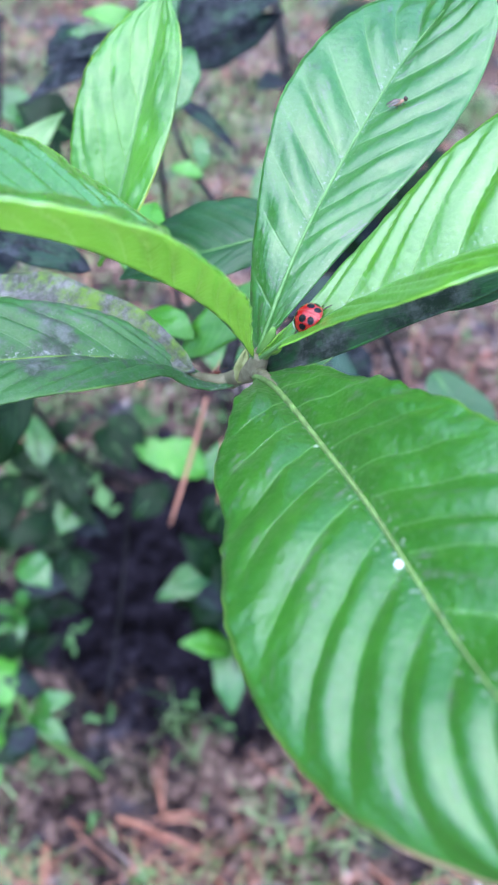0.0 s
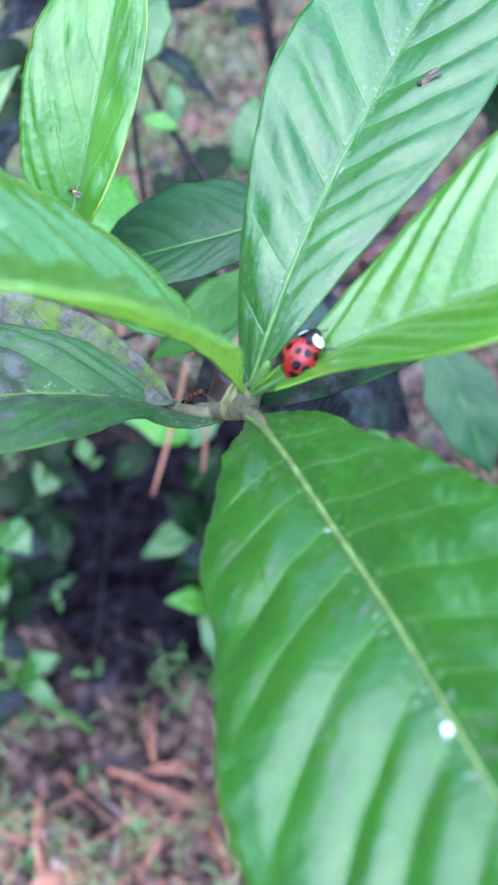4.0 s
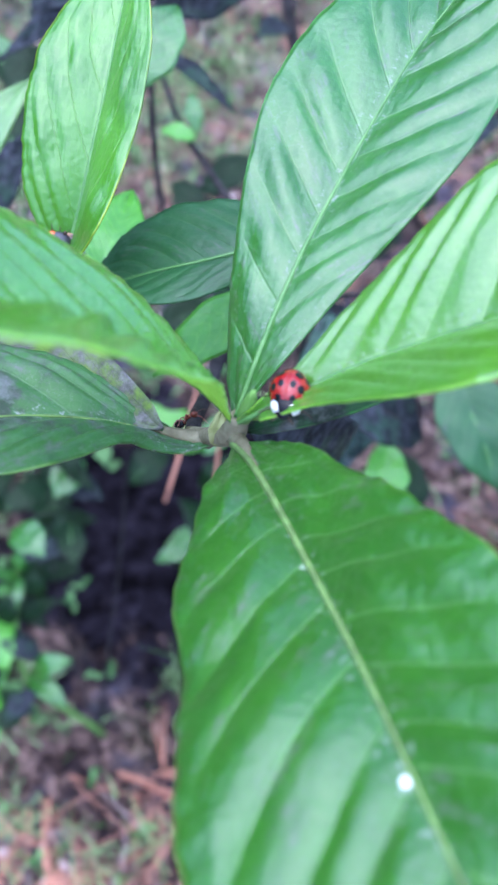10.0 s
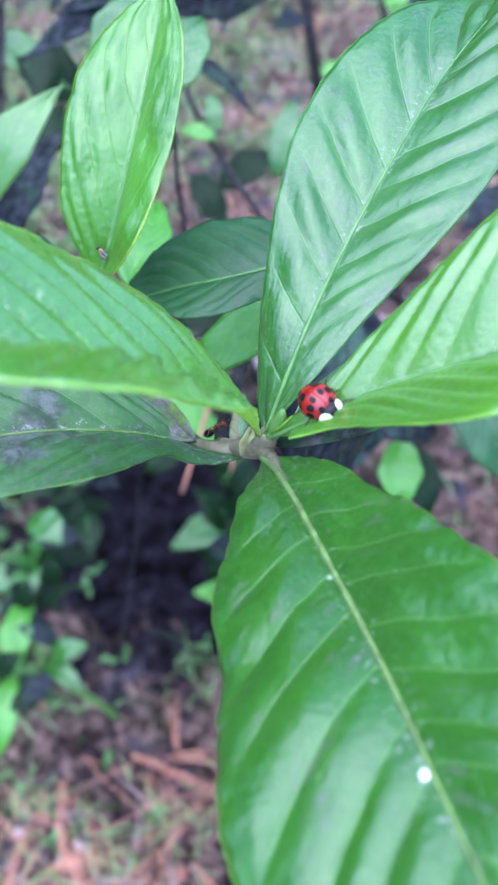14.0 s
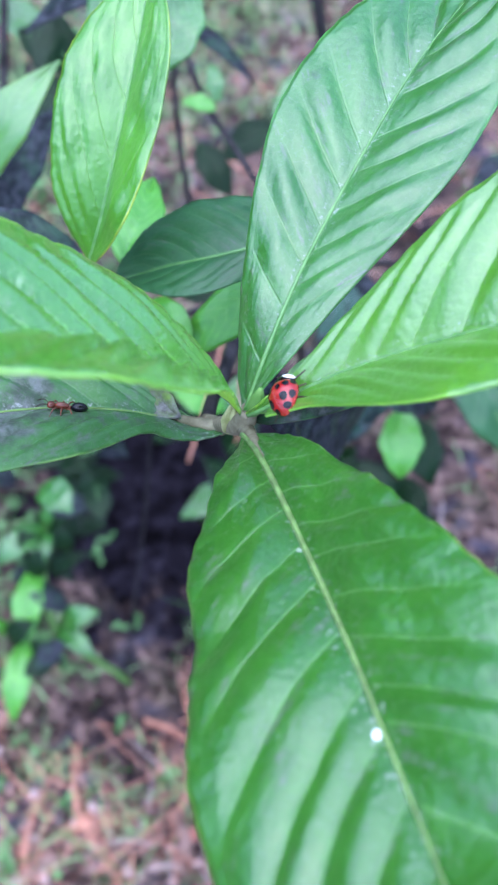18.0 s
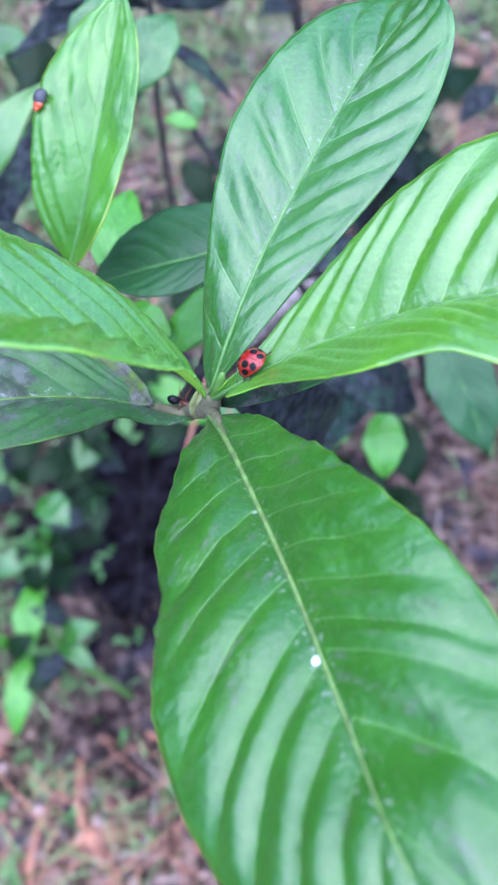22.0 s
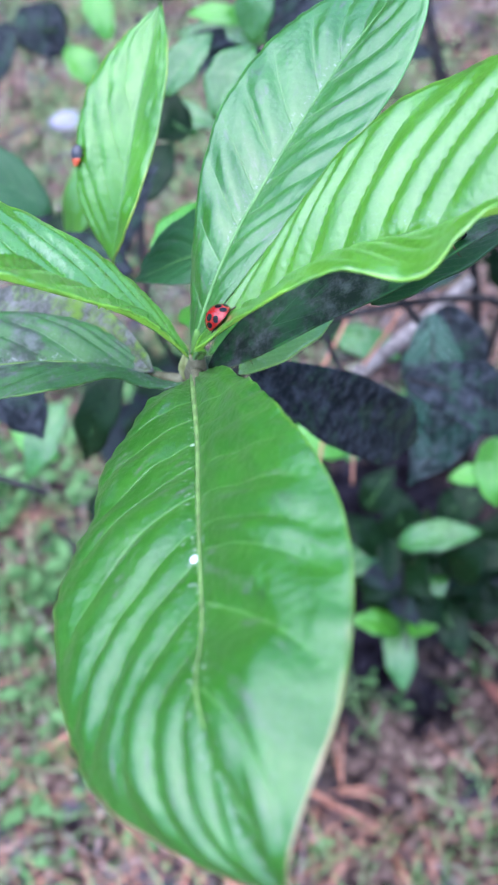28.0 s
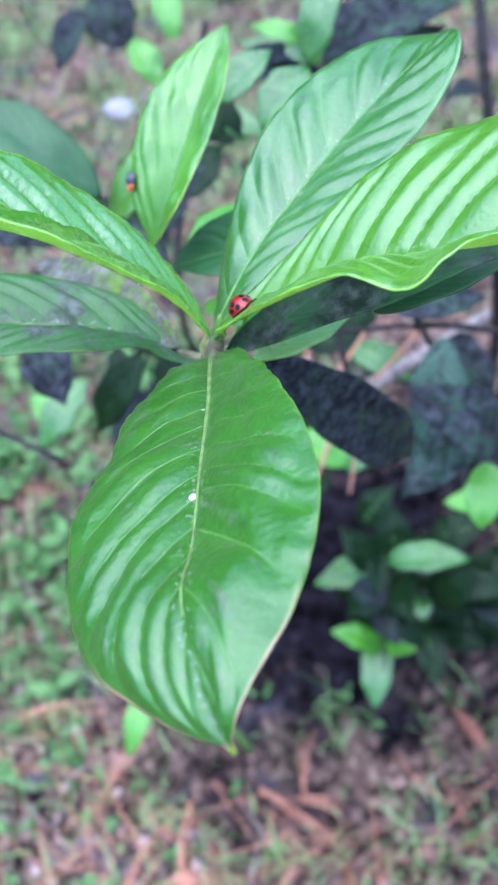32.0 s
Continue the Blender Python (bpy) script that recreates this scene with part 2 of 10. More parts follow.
def plain(name, a, b, scale, rough, bump=0.0, dist=0.0005, island=False, glow=0.0, **values):
    k = Mat(name, rough, **{"Specular_IOR_Level": 0.5 if rough < 0.43 else 0.06, **values})
    f = k.noise(scale, 5)
    if island:
        f = k.math("ADD", k.math("MULTIPLY", f, 0.4), k.math("MULTIPLY", k.random(True), 0.7), True)
    col = k.mix(k.step(f, 0.25, 0.75), a, b)
    k.colour(col)
    if bump:
        k.bump(k.noise(scale * 3, 4), dist, bump)
    if glow:
        k.through_light(col, glow)
    return k.m


M_MOULD = leaf_mat("leaf_mouldy", (0.09, 0.18, 0.015), (0.15, 0.25, 0.025), (0.2, 0.24, 0.1), soot=0.78, rough=0.6, spec=0.3, coat=0.0, glow=0.12, vein_strength=0.15, crust=((0.06, 0.054, 0.06), (0.22, 0.2, 0.22)))
M_RIB = plain("midrib", (0.07, 0.2, 0.045), (0.14, 0.3, 0.09), 400, 0.4)
M_RIB_SOOT = plain("midrib_sooty", (0.11, 0.17, 0.06), (0.2, 0.34, 0.1), 500, 0.5, 0.4, 0.0002)
M_STEM = plain("green_stem", (0.1, 0.24, 0.05), (0.2, 0.36, 0.1), 250, 0.45, 0.3, 0.0002)
M_STEM_GREY = plain("grey_green_stem", (0.09, 0.085, 0.045), (0.27, 0.25, 0.16), 350, 0.6, 0.5, 0.0003)
M_BARK = plain("sooty_bark", (0.012, 0.012, 0.012), (0.06, 0.055, 0.055), 160, 0.7, 0.8, 0.0006)
M_WOOD = plain("grey_bark", (0.12, 0.1, 0.09), (0.36, 0.31, 0.29), 180, 0.75, 0.8, 0.0008)
M_BRACT = plain("bract", (0.22, 0.26, 0.08), (0.42, 0.44, 0.2), 500, 0.5)
M_NEEDLE = plain("dry_pine_needle", (0.26, 0.1, 0.06), (0.62, 0.3, 0.2), 60, 0.5, island=True, Specular_IOR_Level=0.2)
M_STRAW = plain("bleached_straw", (0.07, 0.055, 0.05), (0.5, 0.4, 0.37), 60, 0.7, island=True)
M_GRASS = plain("grass", (0.05, 0.13, 0.03), (0.3, 0.44, 0.19), 20, 0.5, island=True, glow=0.2)
M_WEED = plain("weed", (0.04, 0.1, 0.03), (0.13, 0.25, 0.09), 30, 0.45, island=True, glow=0.2)
M_CHIP = plain("bark_chip", (0.1, 0.035, 0.025), (0.28, 0.12, 0.09), 120, 0.8, 0.6, 0.001, island=True)
M_STONE = plain("pale_stone", (0.25, 0.23, 0.28), (0.4, 0.38, 0.45), 90, 0.8, 0.5, 0.001)
M_DRY = plain("dry_leaf", (0.3, 0.16, 0.1), (0.5, 0.33, 0.24), 80, 0.7, 0.4, 0.0008)
M_RED = plain("red_wing_case", (0.24, 0.006, 0.005), (0.33, 0.011, 0.009), 900, 0.2, Coat_Weight=0.4, Specular_IOR_Level=0.5)
M_ORANGE = plain("orange_wing_case", (0.45, 0.06, 0.02), (0.6, 0.12, 0.035), 900, 0.25, Coat_Weight=0.4)
M_JET = plain("black_shell", (0.004, 0.004, 0.005), (0.01, 0.009, 0.01), 900, 0.18, Specular_IOR_Level=0.25)
M_IVORY = plain("ivory_shell", (0.72, 0.7, 0.62), (0.85, 0.84, 0.78), 900, 0.3)
M_LEG = plain("dark_leg", (0.02, 0.012, 0.01), (0.07, 0.035, 0.02), 900, 0.4)
M_ANT = plain("rust_ant_shell", (0.08, 0.018, 0.01), (0.19, 0.045, 0.02), 900, 0.3)
M_DUSK = plain("slate_shell", (0.03, 0.032, 0.04), (0.08, 0.08, 0.1), 900, 0.35)
M_WING = plain("fly_wing", (0.09, 0.075, 0.065), (0.2, 0.17, 0.14), 900, 0.3)
M_BITS = plain("litter_bits", (0.015, 0.01, 0.01), (0.46, 0.29, 0.25), 90, 0.8, island=True)
M_ADDED_WOODS = plain("added_dark_woods", (0.012, 0.02, 0.008), (0.05, 0.08, 0.03), 0.8, 0.9)
M_WAX = plain("white_wax", (0.75, 0.78, 0.76), (0.88, 0.9, 0.88), 900, 0.35)

k = Mat("leaf_litter_soil", 0.95, Specular_IOR_Level=0.02)
# Shrub's shade painted in as near-black soil round its foot, flecked with mauve.
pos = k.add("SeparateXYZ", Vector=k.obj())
shade_dist = k.math("SQRT", k.math("ADD", k.math("POWER", k.math("DIVIDE", k.math("ADD", pos.outputs[0], 0.15), 0.95), 2.0), k.math("POWER", k.math("SUBTRACT", pos.outputs[1], 0.64), 2.0)))
bare = k.math("MULTIPLY", k.step(k.noise(5.5, 7, rough=0.72), 0.3, 0.6), k.step(k.math("ADD", shade_dist, k.math("MULTIPLY", k.noise(14, 5, rough=0.7), 0.5)), 0.44, 0.58))
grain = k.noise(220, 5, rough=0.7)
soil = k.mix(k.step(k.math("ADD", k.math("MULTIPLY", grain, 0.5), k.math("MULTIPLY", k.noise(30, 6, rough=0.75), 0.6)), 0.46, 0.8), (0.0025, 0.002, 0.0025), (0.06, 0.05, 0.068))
litter = k.mix(k.step(k.noise(55, 6, rough=0.75), 0.38, 0.74), (0.022, 0.013, 0.011), (0.56, 0.37, 0.3))
green = k.mix(k.noise(60, 4), (0.03, 0.07, 0.018), (0.13, 0.21, 0.07))
earth = k.mix(k.step(k.noise(40, 6, rough=0.7), 0.35, 0.7), (0.02, 0.018, 0.024), (0.17, 0.15, 0.19))
litter = k.mix(k.step(k.noise(9, 5, rough=0.65), 0.52, 0.62), litter, earth)
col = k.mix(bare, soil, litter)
col = k.mix(k.math("MULTIPLY", bare, k.step(k.noise(7.5, 7, rough=0.72), 0.5, 0.78)), col, green)
k.colour(col).bump(k.math("ADD", k.noise(60, 5), k.math("MULTIPLY", grain, 0.4)), 0.012)
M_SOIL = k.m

# ---- mesh tools ----
ORIGIN = {}


def thing(name, at, label, category, group="", kind=""):
    """The base of a thing: an Empty that its parts hang on."""
    ob = new(name)
    ob.location, ob.empty_display_size = at, 0.01
    ORIGIN[ob] = Vector(at)
    return tagged(ob, label, category, group, kind)


def solid(name, verts, faces, material, parent, label="", uvs=None, smooth=True, thick=0.0, veins=None, under=None):
    """ONE mesh object from points in the place, under a thing or a part."""
    o = ORIGIN[parent] if parent else Vector()
    me = bpy.data.meshes.new(name)
    me.from_pydata([tuple(Vector(v) - o) for v in verts], [], [tuple(f) for f in faces])
    me.materials.append(material)
    if uvs is not None:
        lay = me.uv_layers.new(name="UVMap")
        idx = np.empty(len(me.loops), dtype=np.int32)
        me.loops.foreach_get("vertex_index", idx)
        lay.data.foreach_set("uv", np.asarray(uvs, dtype=np.float32)[idx].ravel())
        if veins is not None:
            me.uv_layers.new(name="Veins").data.foreach_set("uv", np.asarray(veins, dtype=np.float32)[idx].ravel())
    me.polygons.foreach_set("use_smooth", [smooth] * len(me.polygons))
    me.update()
    ob = new(name, me)
    if parent:
        ob.parent = parent
        ORIGIN[ob] = o
    if label:
        tagged(ob, label)
    if thick:
        md = ob.modifiers.new("thickness", "SOLIDIFY")
        md.thickness, md.offset = thick, -1.0
        if under:
            me.materials.append(under)
            md.material_offset = 1
    return ob


def spline(ctrl, n):
    """n points along a clamped cubic B-spline, evenly spaced by length."""
    c = np.asarray(ctrl, float)
    m = len(c)
    deg = min(3, m - 1)
    kn = np.r_[[0.0] * deg, np.linspace(0, 1, m - deg + 1), [1.0] * deg]
    u = np.clip(np.linspace(0, 1, 200), 0, 1 - 1e-9)
    b = [((u >= kn[i]) & (u < kn[i + 1])).astype(float) for i in range(len(kn) - 1)]
    for d in range(1, deg + 1):
        nb = []
        for i in range(len(b) - 1):
            a = 0 if kn[i + d] == kn[i] else (u - kn[i]) / (kn[i + d] - kn[i]) * b[i]
            e = 0 if kn[i + d + 1] == kn[i + 1] else (kn[i + d + 1] - u) / (kn[i + d + 1] - kn[i + 1]) * b[i + 1]
            nb.append(a + e)
        b = nb
    p = np.stack(b, -1) @ c
    s = np.r_[0, np.cumsum(np.linalg.norm(np.diff(p, axis=0), axis=1))]
    q = np.linspace(0, s[-1], n)
    return np.stack([np.interp(q, s, p[:, j]) for j in range(p.shape[1])], -1)


def tube(points, radii, sides=8):
    """Rings round a line, closed at both ends."""
    p = np.asarray(points, float)
    r = np.interp(np.linspace(0, 1, len(p)), np.linspace(0, 1, len(radii)), radii)
    tan = np.gradient(p, axis=0)
    tan /= np.linalg.norm(tan, axis=1, keepdims=True) + 1e-12
    ref = np.array([0.0, 0.0, 1.0]) if abs(tan[0][2]) < 0.9 else np.array([1.0, 0.0, 0.0])
    vs, fs = [], []
    for i in range(len(p)):
        a = np.cross(tan[i], ref)
        a /= np.linalg.norm(a) + 1e-12
        b = np.cross(tan[i], a)
        ref = np.cross(a, tan[i])
        for j in range(sides):
            t = 2 * math.pi * j / sides
            vs.append(p[i] + r[i] * (math.cos(t) * a + math.sin(t) * b))
    for i in range(len(p) - 1):
        for j in range(sides):
            k2 = (j + 1) % sides
            fs.append((i * sides + j, i * sides + k2, (i + 1) * sides + k2, (i + 1) * sides + j))
    fs.append(tuple(range(sides))[::-1])
    fs.append(tuple((len(p) - 1) * sides + j for j in range(sides)))
    return vs, fs


def branch(name, ctrl, radii, material, parent, label="", sides=8, n=16):
    v, f = tube(spline(ctrl, n), radii, sides)
    return solid(name, v, f, material, parent, label)


def blade(name, mid, left, right, material, rib_material, parent, label="", veins=10, slope=0.33, power=1.2, quilt=0.0012, arch=0.0, nu=120, nv=18, rib=0.0003, thick=0.00026, seed=1, lumps=0.0004, under=None, left_slope=None, left_arch=None, right_half=None, hump=0.0, rib_end=0.93, vein_feet=None, spread=((0.06, 0.24, 1.1), (0.07, 0.13, 1.0)), swell=(1.0, 1.0), ragged=0.0002, shingle=0.0):
    """A leaf between its midrib and its two margins (millimetres), the blade quilted between sunken veins, with its raised midrib."""
    m, e0, e1 = (spline(np.asarray(c) / 1000.0, nu) for c in (mid, left, right))
    tan = np.gradient(m, axis=0)
    nor = np.cross(tan, e1 - e0)
    nor /= np.linalg.norm(nor, axis=1, keepdims=True) + 1e-9
    if nor[nu // 2] @ np.array([0.0, -0.6, 0.8]) < 0:
        nor = -nor
    for it in range(3):
        nor[1:-1] = (nor[:-2] + nor[1:-1] + nor[2:]) / 3
    vs, uv, vm, fs = [], [], [], []
    cols = 2 * nv + 1
    for i in range(nu):
        u = i / (nu - 1)
        for j in range(-nv, nv + 1):
            w = abs(j) / nv
            e = e0[i] if j < 0 else e1[i]
            span = np.linalg.norm(e - m[i])
            n, sl, pw, qu = (veins, slope, power, quilt) if j > 0 else (veins, slope if left_slope is None else left_slope, power, quilt)
            if right_half and j > 0:
                n, sl, pw, qu = right_half
            ph = n * (u - sl * w ** pw) + (0.45 if j > 0 else 0.0)
            ph += 0.5 * noise.noise(Vector((ph * 0.55, seed * 3.3 + (9 if j > 0 else 0), 0.5)))
            if vein_feet:
                feet = vein_feet[1 if j > 0 else 0]
                s0, s1, pw = spread[1 if j > 0 else 0]
                foot = (u - s0 * w ** pw) / (1 + s1 * w ** pw)
                ph = float(np.interp(foot, feet, np.arange(len(feet)))) + min(0.0, (foot - feet[0]) / 0.08)
                qu *= swell[0] + (swell[1] - swell[0]) * min(1.0, max(0.0, (u - 0.2) / 0.55))
            q = abs(math.sin(math.pi * ph)) ** 0.75 - 0.5
            if shingle and j < 0:
                f = ph % 1.0
                q = (1 - shingle) * q + shingle * (f * 1.25 - 0.5 if f < 0.8 else 0.5 - (1 - math.cos((f - 0.8) * 5 * math.pi)) / 2)
            lift = qu * q * math.sin(math.pi * min(1.0, w * 1.05)) ** 0.7 * min(1.0, (span / 0.011) ** 1.5) if w > 0 else 0.0
            rag = ragged * (noise.noise(Vector((u * 11 + seed * 7.1, 3.7 * (1 if j > 0 else -1), seed))) + 0.5 * noise.noise(Vector((u * 47, 1.7 * (1 if j > 0 else -1), seed)))) * (w ** 6)
            lump = lumps * noise.noise(Vector((u * 9 + seed, j / nv * 3, seed * 2.0))) * w * (1.1 - w) * 3
            p = m[i] + (e - m[i]) * (w + rag / max(span, 0.002)) + nor[i] * ((arch if j > 0 or left_arch is None else left_arch) * span * 4 * w * (1 - w) + lift * (0.7 + 0.6 * noise.noise(Vector((ph, j / nv * 2, seed + 0.3)))) + lump + 2 * rag + hump * math.exp(-((u - 0.79) / 0.06) ** 2) * (1 - w ** 2))
            vs.append(p)
            uv.append((u, 0.5 + 0.5 * j / nv))
            vm.append((ph * 0.05 + 0.5, w))
    for i in range(nu - 1):
        for j in range(cols - 1):
            a = i * cols + j
            fs.append((a, a + 1, a + cols + 1, a + cols))
    c = (nu // 2) * cols + nv // 2
    fx = np.cross(vs[c + 1] - vs[c], vs[c + cols] - vs[c])
    if fx @ nor[nu // 2] < 0:
        fs = [f[::-1] for f in fs]
    ob = solid(name, vs, fs, material, parent, label, uv, thick=thick, veins=vm, under=under)
    keep = int(nu * rib_end)
    ridge = np.array([vs[i * cols + nv] for i in range(keep)])
    v, f = tube(ridge + nor[:keep] * rib * 0.25, [rib * 1.25, rib, rib * 0.8, rib * 0.55, rib * 0.3], 6)
    solid("midrib", v, f, rib_material, ob)
    return ob


def rough_leaf(name, base, tip, width, material, parent, label="", face=(0, -0.6, 0.8), sag=0.12, fold=0.18, twist=0.0, nu=24, nv=6, shape=0.9, taper=0.45, crumple=0.06, rib=True, rib_material=None):
    """A simpler leaf from its base to its tip, facing a way, sagging along its length."""
    b, t = Vector(base), Vector(tip)
    ax = t - b
    ln = ax.length
    ax.normalize()
    fc = Vector(face)
    sd = ax.cross(fc).normalized()
    up = sd.cross(ax).normalized()
    vs, uv, vm, fs, mid = [], [], [], [], []
    cols = 2 * nv + 1
    for i in range(nu):
        u = i / (nu - 1)
        half = width * 0.5 * (math.sin(math.pi * u ** shape) ** (0.62 + taper * u)) * (1.0 + 0.06 * math.sin(u * 17 + ln * 900)) if 0 < i < nu - 1 else width * 0.012
        c = b + ax * (ln * u) + up * (sag * ln * 4 * u * (1 - u))
        mid.append(c)
        rot = Matrix.Rotation(twist * u, 3, ax)
        s2, u2 = rot @ sd, rot @ up
        for j in range(-nv, nv + 1):
            w = j / nv
            q = abs(math.sin(math.pi * (9 * (u - 0.3 * abs(w) ** 1.2) + (0.4 if w > 0 else 0.0)))) * math.sin(math.pi * min(1, abs(w) * 1.05)) * 0.012 * width
            vs.append(c + s2 * (half * w) + u2 * (fold * half * abs(w) + q + crumple * width * noise.noise(Vector((u * 4.5 + ln * 300, w * 1.6, width * 900)))))
            uv.append((u, 0.5 + 0.5 * w))
            vm.append((0.45 * (u - 0.3 * abs(w) ** 1.2) + (0.52 if w > 0 else 0.5), abs(w)))
    for i in range(nu - 1):
        for j in range(cols - 1):
            a = i * cols + j
            fs.append((a, a + cols, a + cols + 1, a + 1))
    ob = solid(name, vs, fs, material, parent, label, uv, thick=0.0004, veins=vm)
    if rib:
        v, f = tube([c - up * 0.0 for c in mid[: nu - 2]], [width * 0.022, width * 0.016, width * 0.008], 5)
        solid("midrib", v, f, rib_material or M_RIB, ob)
    return ob

# ---- the shoot ----
B_MID = [(0.2, -2.5, 1047.9), (2.6, -8.7, 1053.6), (7.6, -23.5, 1058.0), (12.1, -38.9, 1066.3), (18.1, -60.4, 1071.3), (21.8, -72.2, 1078.6), (27.3, -77.0, 1070.4)]
B_LEFT = [(0.2, -2.5, 1047.6), (-1.6, -12.0, 1055.8), (-5.3, -27.6, 1056.7), (-3.2, -33.2, 1059.7), (-3.3, -38.1, 1059.4), (-3.5, -44.0, 1062.8), (-0.2, -59.7, 1061.9), (10.2, -74.2, 1068.1), (27.3, -76.8, 1070.5)]
B_RIGHT = [(0.1, -2.5, 1047.6), (6.1, -6.2, 1054.7), (14.4, -17.9, 1063.0), (20.8, -31.1, 1074.0), (30.4, -45.4, 1076.6), (32.4, -64.2, 1077.2), (27.5, -76.5, 1078.8), (27.2, -77.0, 1070.4)]
U_MID = [(0.7, -1.2, 1051.3), (4.8, 6.7, 1060.6), (10.3, 19.0, 1063.9), (17.9, 31.3, 1070.7), (24.9, 45.0, 1073.5), (32.7, 50.8, 1079.2)]
U_LEFT = [(0.5, -0.3, 1050.1), (-1.2, 6.7, 1051.9), (0.4, 18.3, 1066.7), (5.4, 40.1, 1074.1), (20.5, 57.8, 1076.2), (34.5, 64.4, 1072.0), (32.7, 50.8, 1079.3)]
U_RIGHT = [(0.5, -1.1, 1051.4), (3.9, -1.0, 1057.0), (13.4, 9.4, 1062.2), (24.3, 16.0, 1071.6), (34.1, 32.0, 1074.2), (36.9, 42.6, 1083.3), (32.5, 50.7, 1079.3)]
R_MID = [(0.5, -0.8, 1049.7), (2.7, -4.6, 1055.5), (9.1, -3.0, 1059.1), (15.6, -2.7, 1063.1), (23.5, -3.7, 1068.1), (31.5, -5.4, 1074.0), (42.1, -8.7, 1077.8), (52.5, -11.5, 1083.0)]
R_LEFT = [(0.4, -1.1, 1050.1), (3.2, -5.3, 1057.8), (11.5, 3.3, 1062.8), (21.1, 7.2, 1073.6), (30.1, 12.6, 1080.0), (42.6, 15.3, 1083.3), (48.8, 6.7, 1089.7), (52.5, -11.4, 1083.1)]
R_RIGHT = [(0.6, -0.6, 1049.5), (5.4, -2.6, 1053.5), (1.3, -6.9, 1056.7), (7.6, -7.3, 1060.6), (10.7, -12.1, 1067.2), (16.1, -16.5, 1073.2), (21.1, -19.6, 1078.2), (27.7, -18.8, 1082.3), (37.7, -27.1, 1081.3), (40.2, -20.3, 1090.1), (52.5, -11.6, 1083.0)]
L_MID = [(0.2, -1.0, 1050.1), (-4.2, -1.2, 1059.3), (-10.5, -8.9, 1070.2), (-19.5, -14.2, 1081.1), (-30.6, -21.2, 1087.6), (-37.0, -30.3, 1098.6)]
L_LEFT = [(0.3, -0.9, 1050.1), (-3.7, 4.1, 1056.7), (-10.8, 5.2, 1066.9), (-19.7, 3.4, 1076.5), (-26.1, -2.9, 1087.4), (-32.0, -14.5, 1094.8), (-37.0, -30.2, 1098.7)]
L_RIGHT = [(-0.1, -0.7, 1049.9), (-0.0, -6.9, 1064.1), (-0.2, -18.9, 1076.6), (-7.2, -27.2, 1092.0), (-19.6, -32.6, 1097.8), (-36.9, -30.4, 1098.7)]
S_MID = [(-2.4, 3.0, 1040.9), (-6.4, 5.4, 1037.3), (-11.1, 4.5, 1041.8), (-18.7, 2.1, 1047.2), (-29.6, 0.3, 1049.7), (-41.0, -4.1, 1051.6), (-53.0, -6.5, 1056.3)]
S_LEFT = [(-3.1, 3.1, 1040.7), (-9.0, 5.2, 1039.7), (-14.8, 10.1, 1044.7), (-25.6, 13.6, 1047.4), (-37.2, 11.9, 1051.2), (-46.5, 5.1, 1055.8), (-53.0, -6.4, 1056.4)]
S_RIGHT = [(-2.5, 2.1, 1042.1), (-8.1, -1.2, 1042.1), (-11.4, -0.8, 1048.4), (-17.0, -8.7, 1052.3), (-26.9, -12.7, 1055.4), (-35.8, -15.4, 1053.9), (-44.4, -12.9, 1054.1), (-53.0, -6.6, 1056.3)]
T_MID = [(-28.9, 41.6, 1033.2), (-25.3, 44.9, 1041.5), (-22.6, 50.6, 1049.8), (-19.7, 57.7, 1057.7), (-17.8, 66.9, 1063.5), (-16.4, 77.6, 1068.2)]
T_LEFT = [(-27.8, 42.9, 1034.2), (-33.6, 45.8, 1041.5), (-33.1, 51.2, 1051.5), (-31.9, 59.8, 1059.6), (-26.1, 70.4, 1065.0), (-16.3, 77.5, 1068.2)]
T_RIGHT = [(-29.2, 41.2, 1033.6), (-22.4, 35.9, 1043.6), (-17.2, 41.4, 1051.2), (-13.1, 52.9, 1058.9), (-11.9, 64.2, 1066.8), (-16.4, 77.5, 1068.2)]
M_MID = [(12.7, 44.5, 1041.6), (4.6, 41.6, 1040.5), (-3.4, 40.2, 1038.9), (-11.1, 41.2, 1036.1), (-18.4, 43.2, 1032.1), (-25.9, 44.0, 1028.1)]
M_LEFT = [(12.7, 45.2, 1041.8), (3.9, 51.1, 1041.3), (-5.7, 53.4, 1040.1), (-14.6, 52.0, 1039.0), (-21.5, 47.7, 1035.3), (-26.0, 44.0, 1028.1)]
M_RIGHT = [(12.7, 44.1, 1041.3), (3.7, 37.7, 1038.1), (-5.6, 33.7, 1036.4), (-14.1, 33.5, 1034.9), (-20.1, 38.6, 1032.4), (-25.9, 44.0, 1028.1)]
shoot = thing("gardenia_shrub", (0.02, 0.3, 0.0), "glossy-leaved evergreen shrub with sooty older leaves", "shrub")
blade("leaf", B_MID, B_LEFT, B_RIGHT, M_BIG, M_RIB_SOOT, shoot, "broad glossy leaf with a pale midrib and browned tip margin", quilt=0.0016, lumps=0.0009, arch=0.08, seed=1, rib=0.0004, hump=0.0011, rib_end=0.84, under=M_UNDER, nu=150, nv=24, ragged=0.0003,
      vein_feet=((0.08, 0.155, 0.225, 0.3, 0.367, 0.452, 0.527, 0.582, 0.652, 0.72, 0.785, 0.86, 0.94, 1.02), (0.05, 0.115, 0.188, 0.263, 0.325, 0.398, 0.463, 0.527, 0.567, 0.658, 0.79, 0.88, 0.97)), swell=(0.25, 1.05))
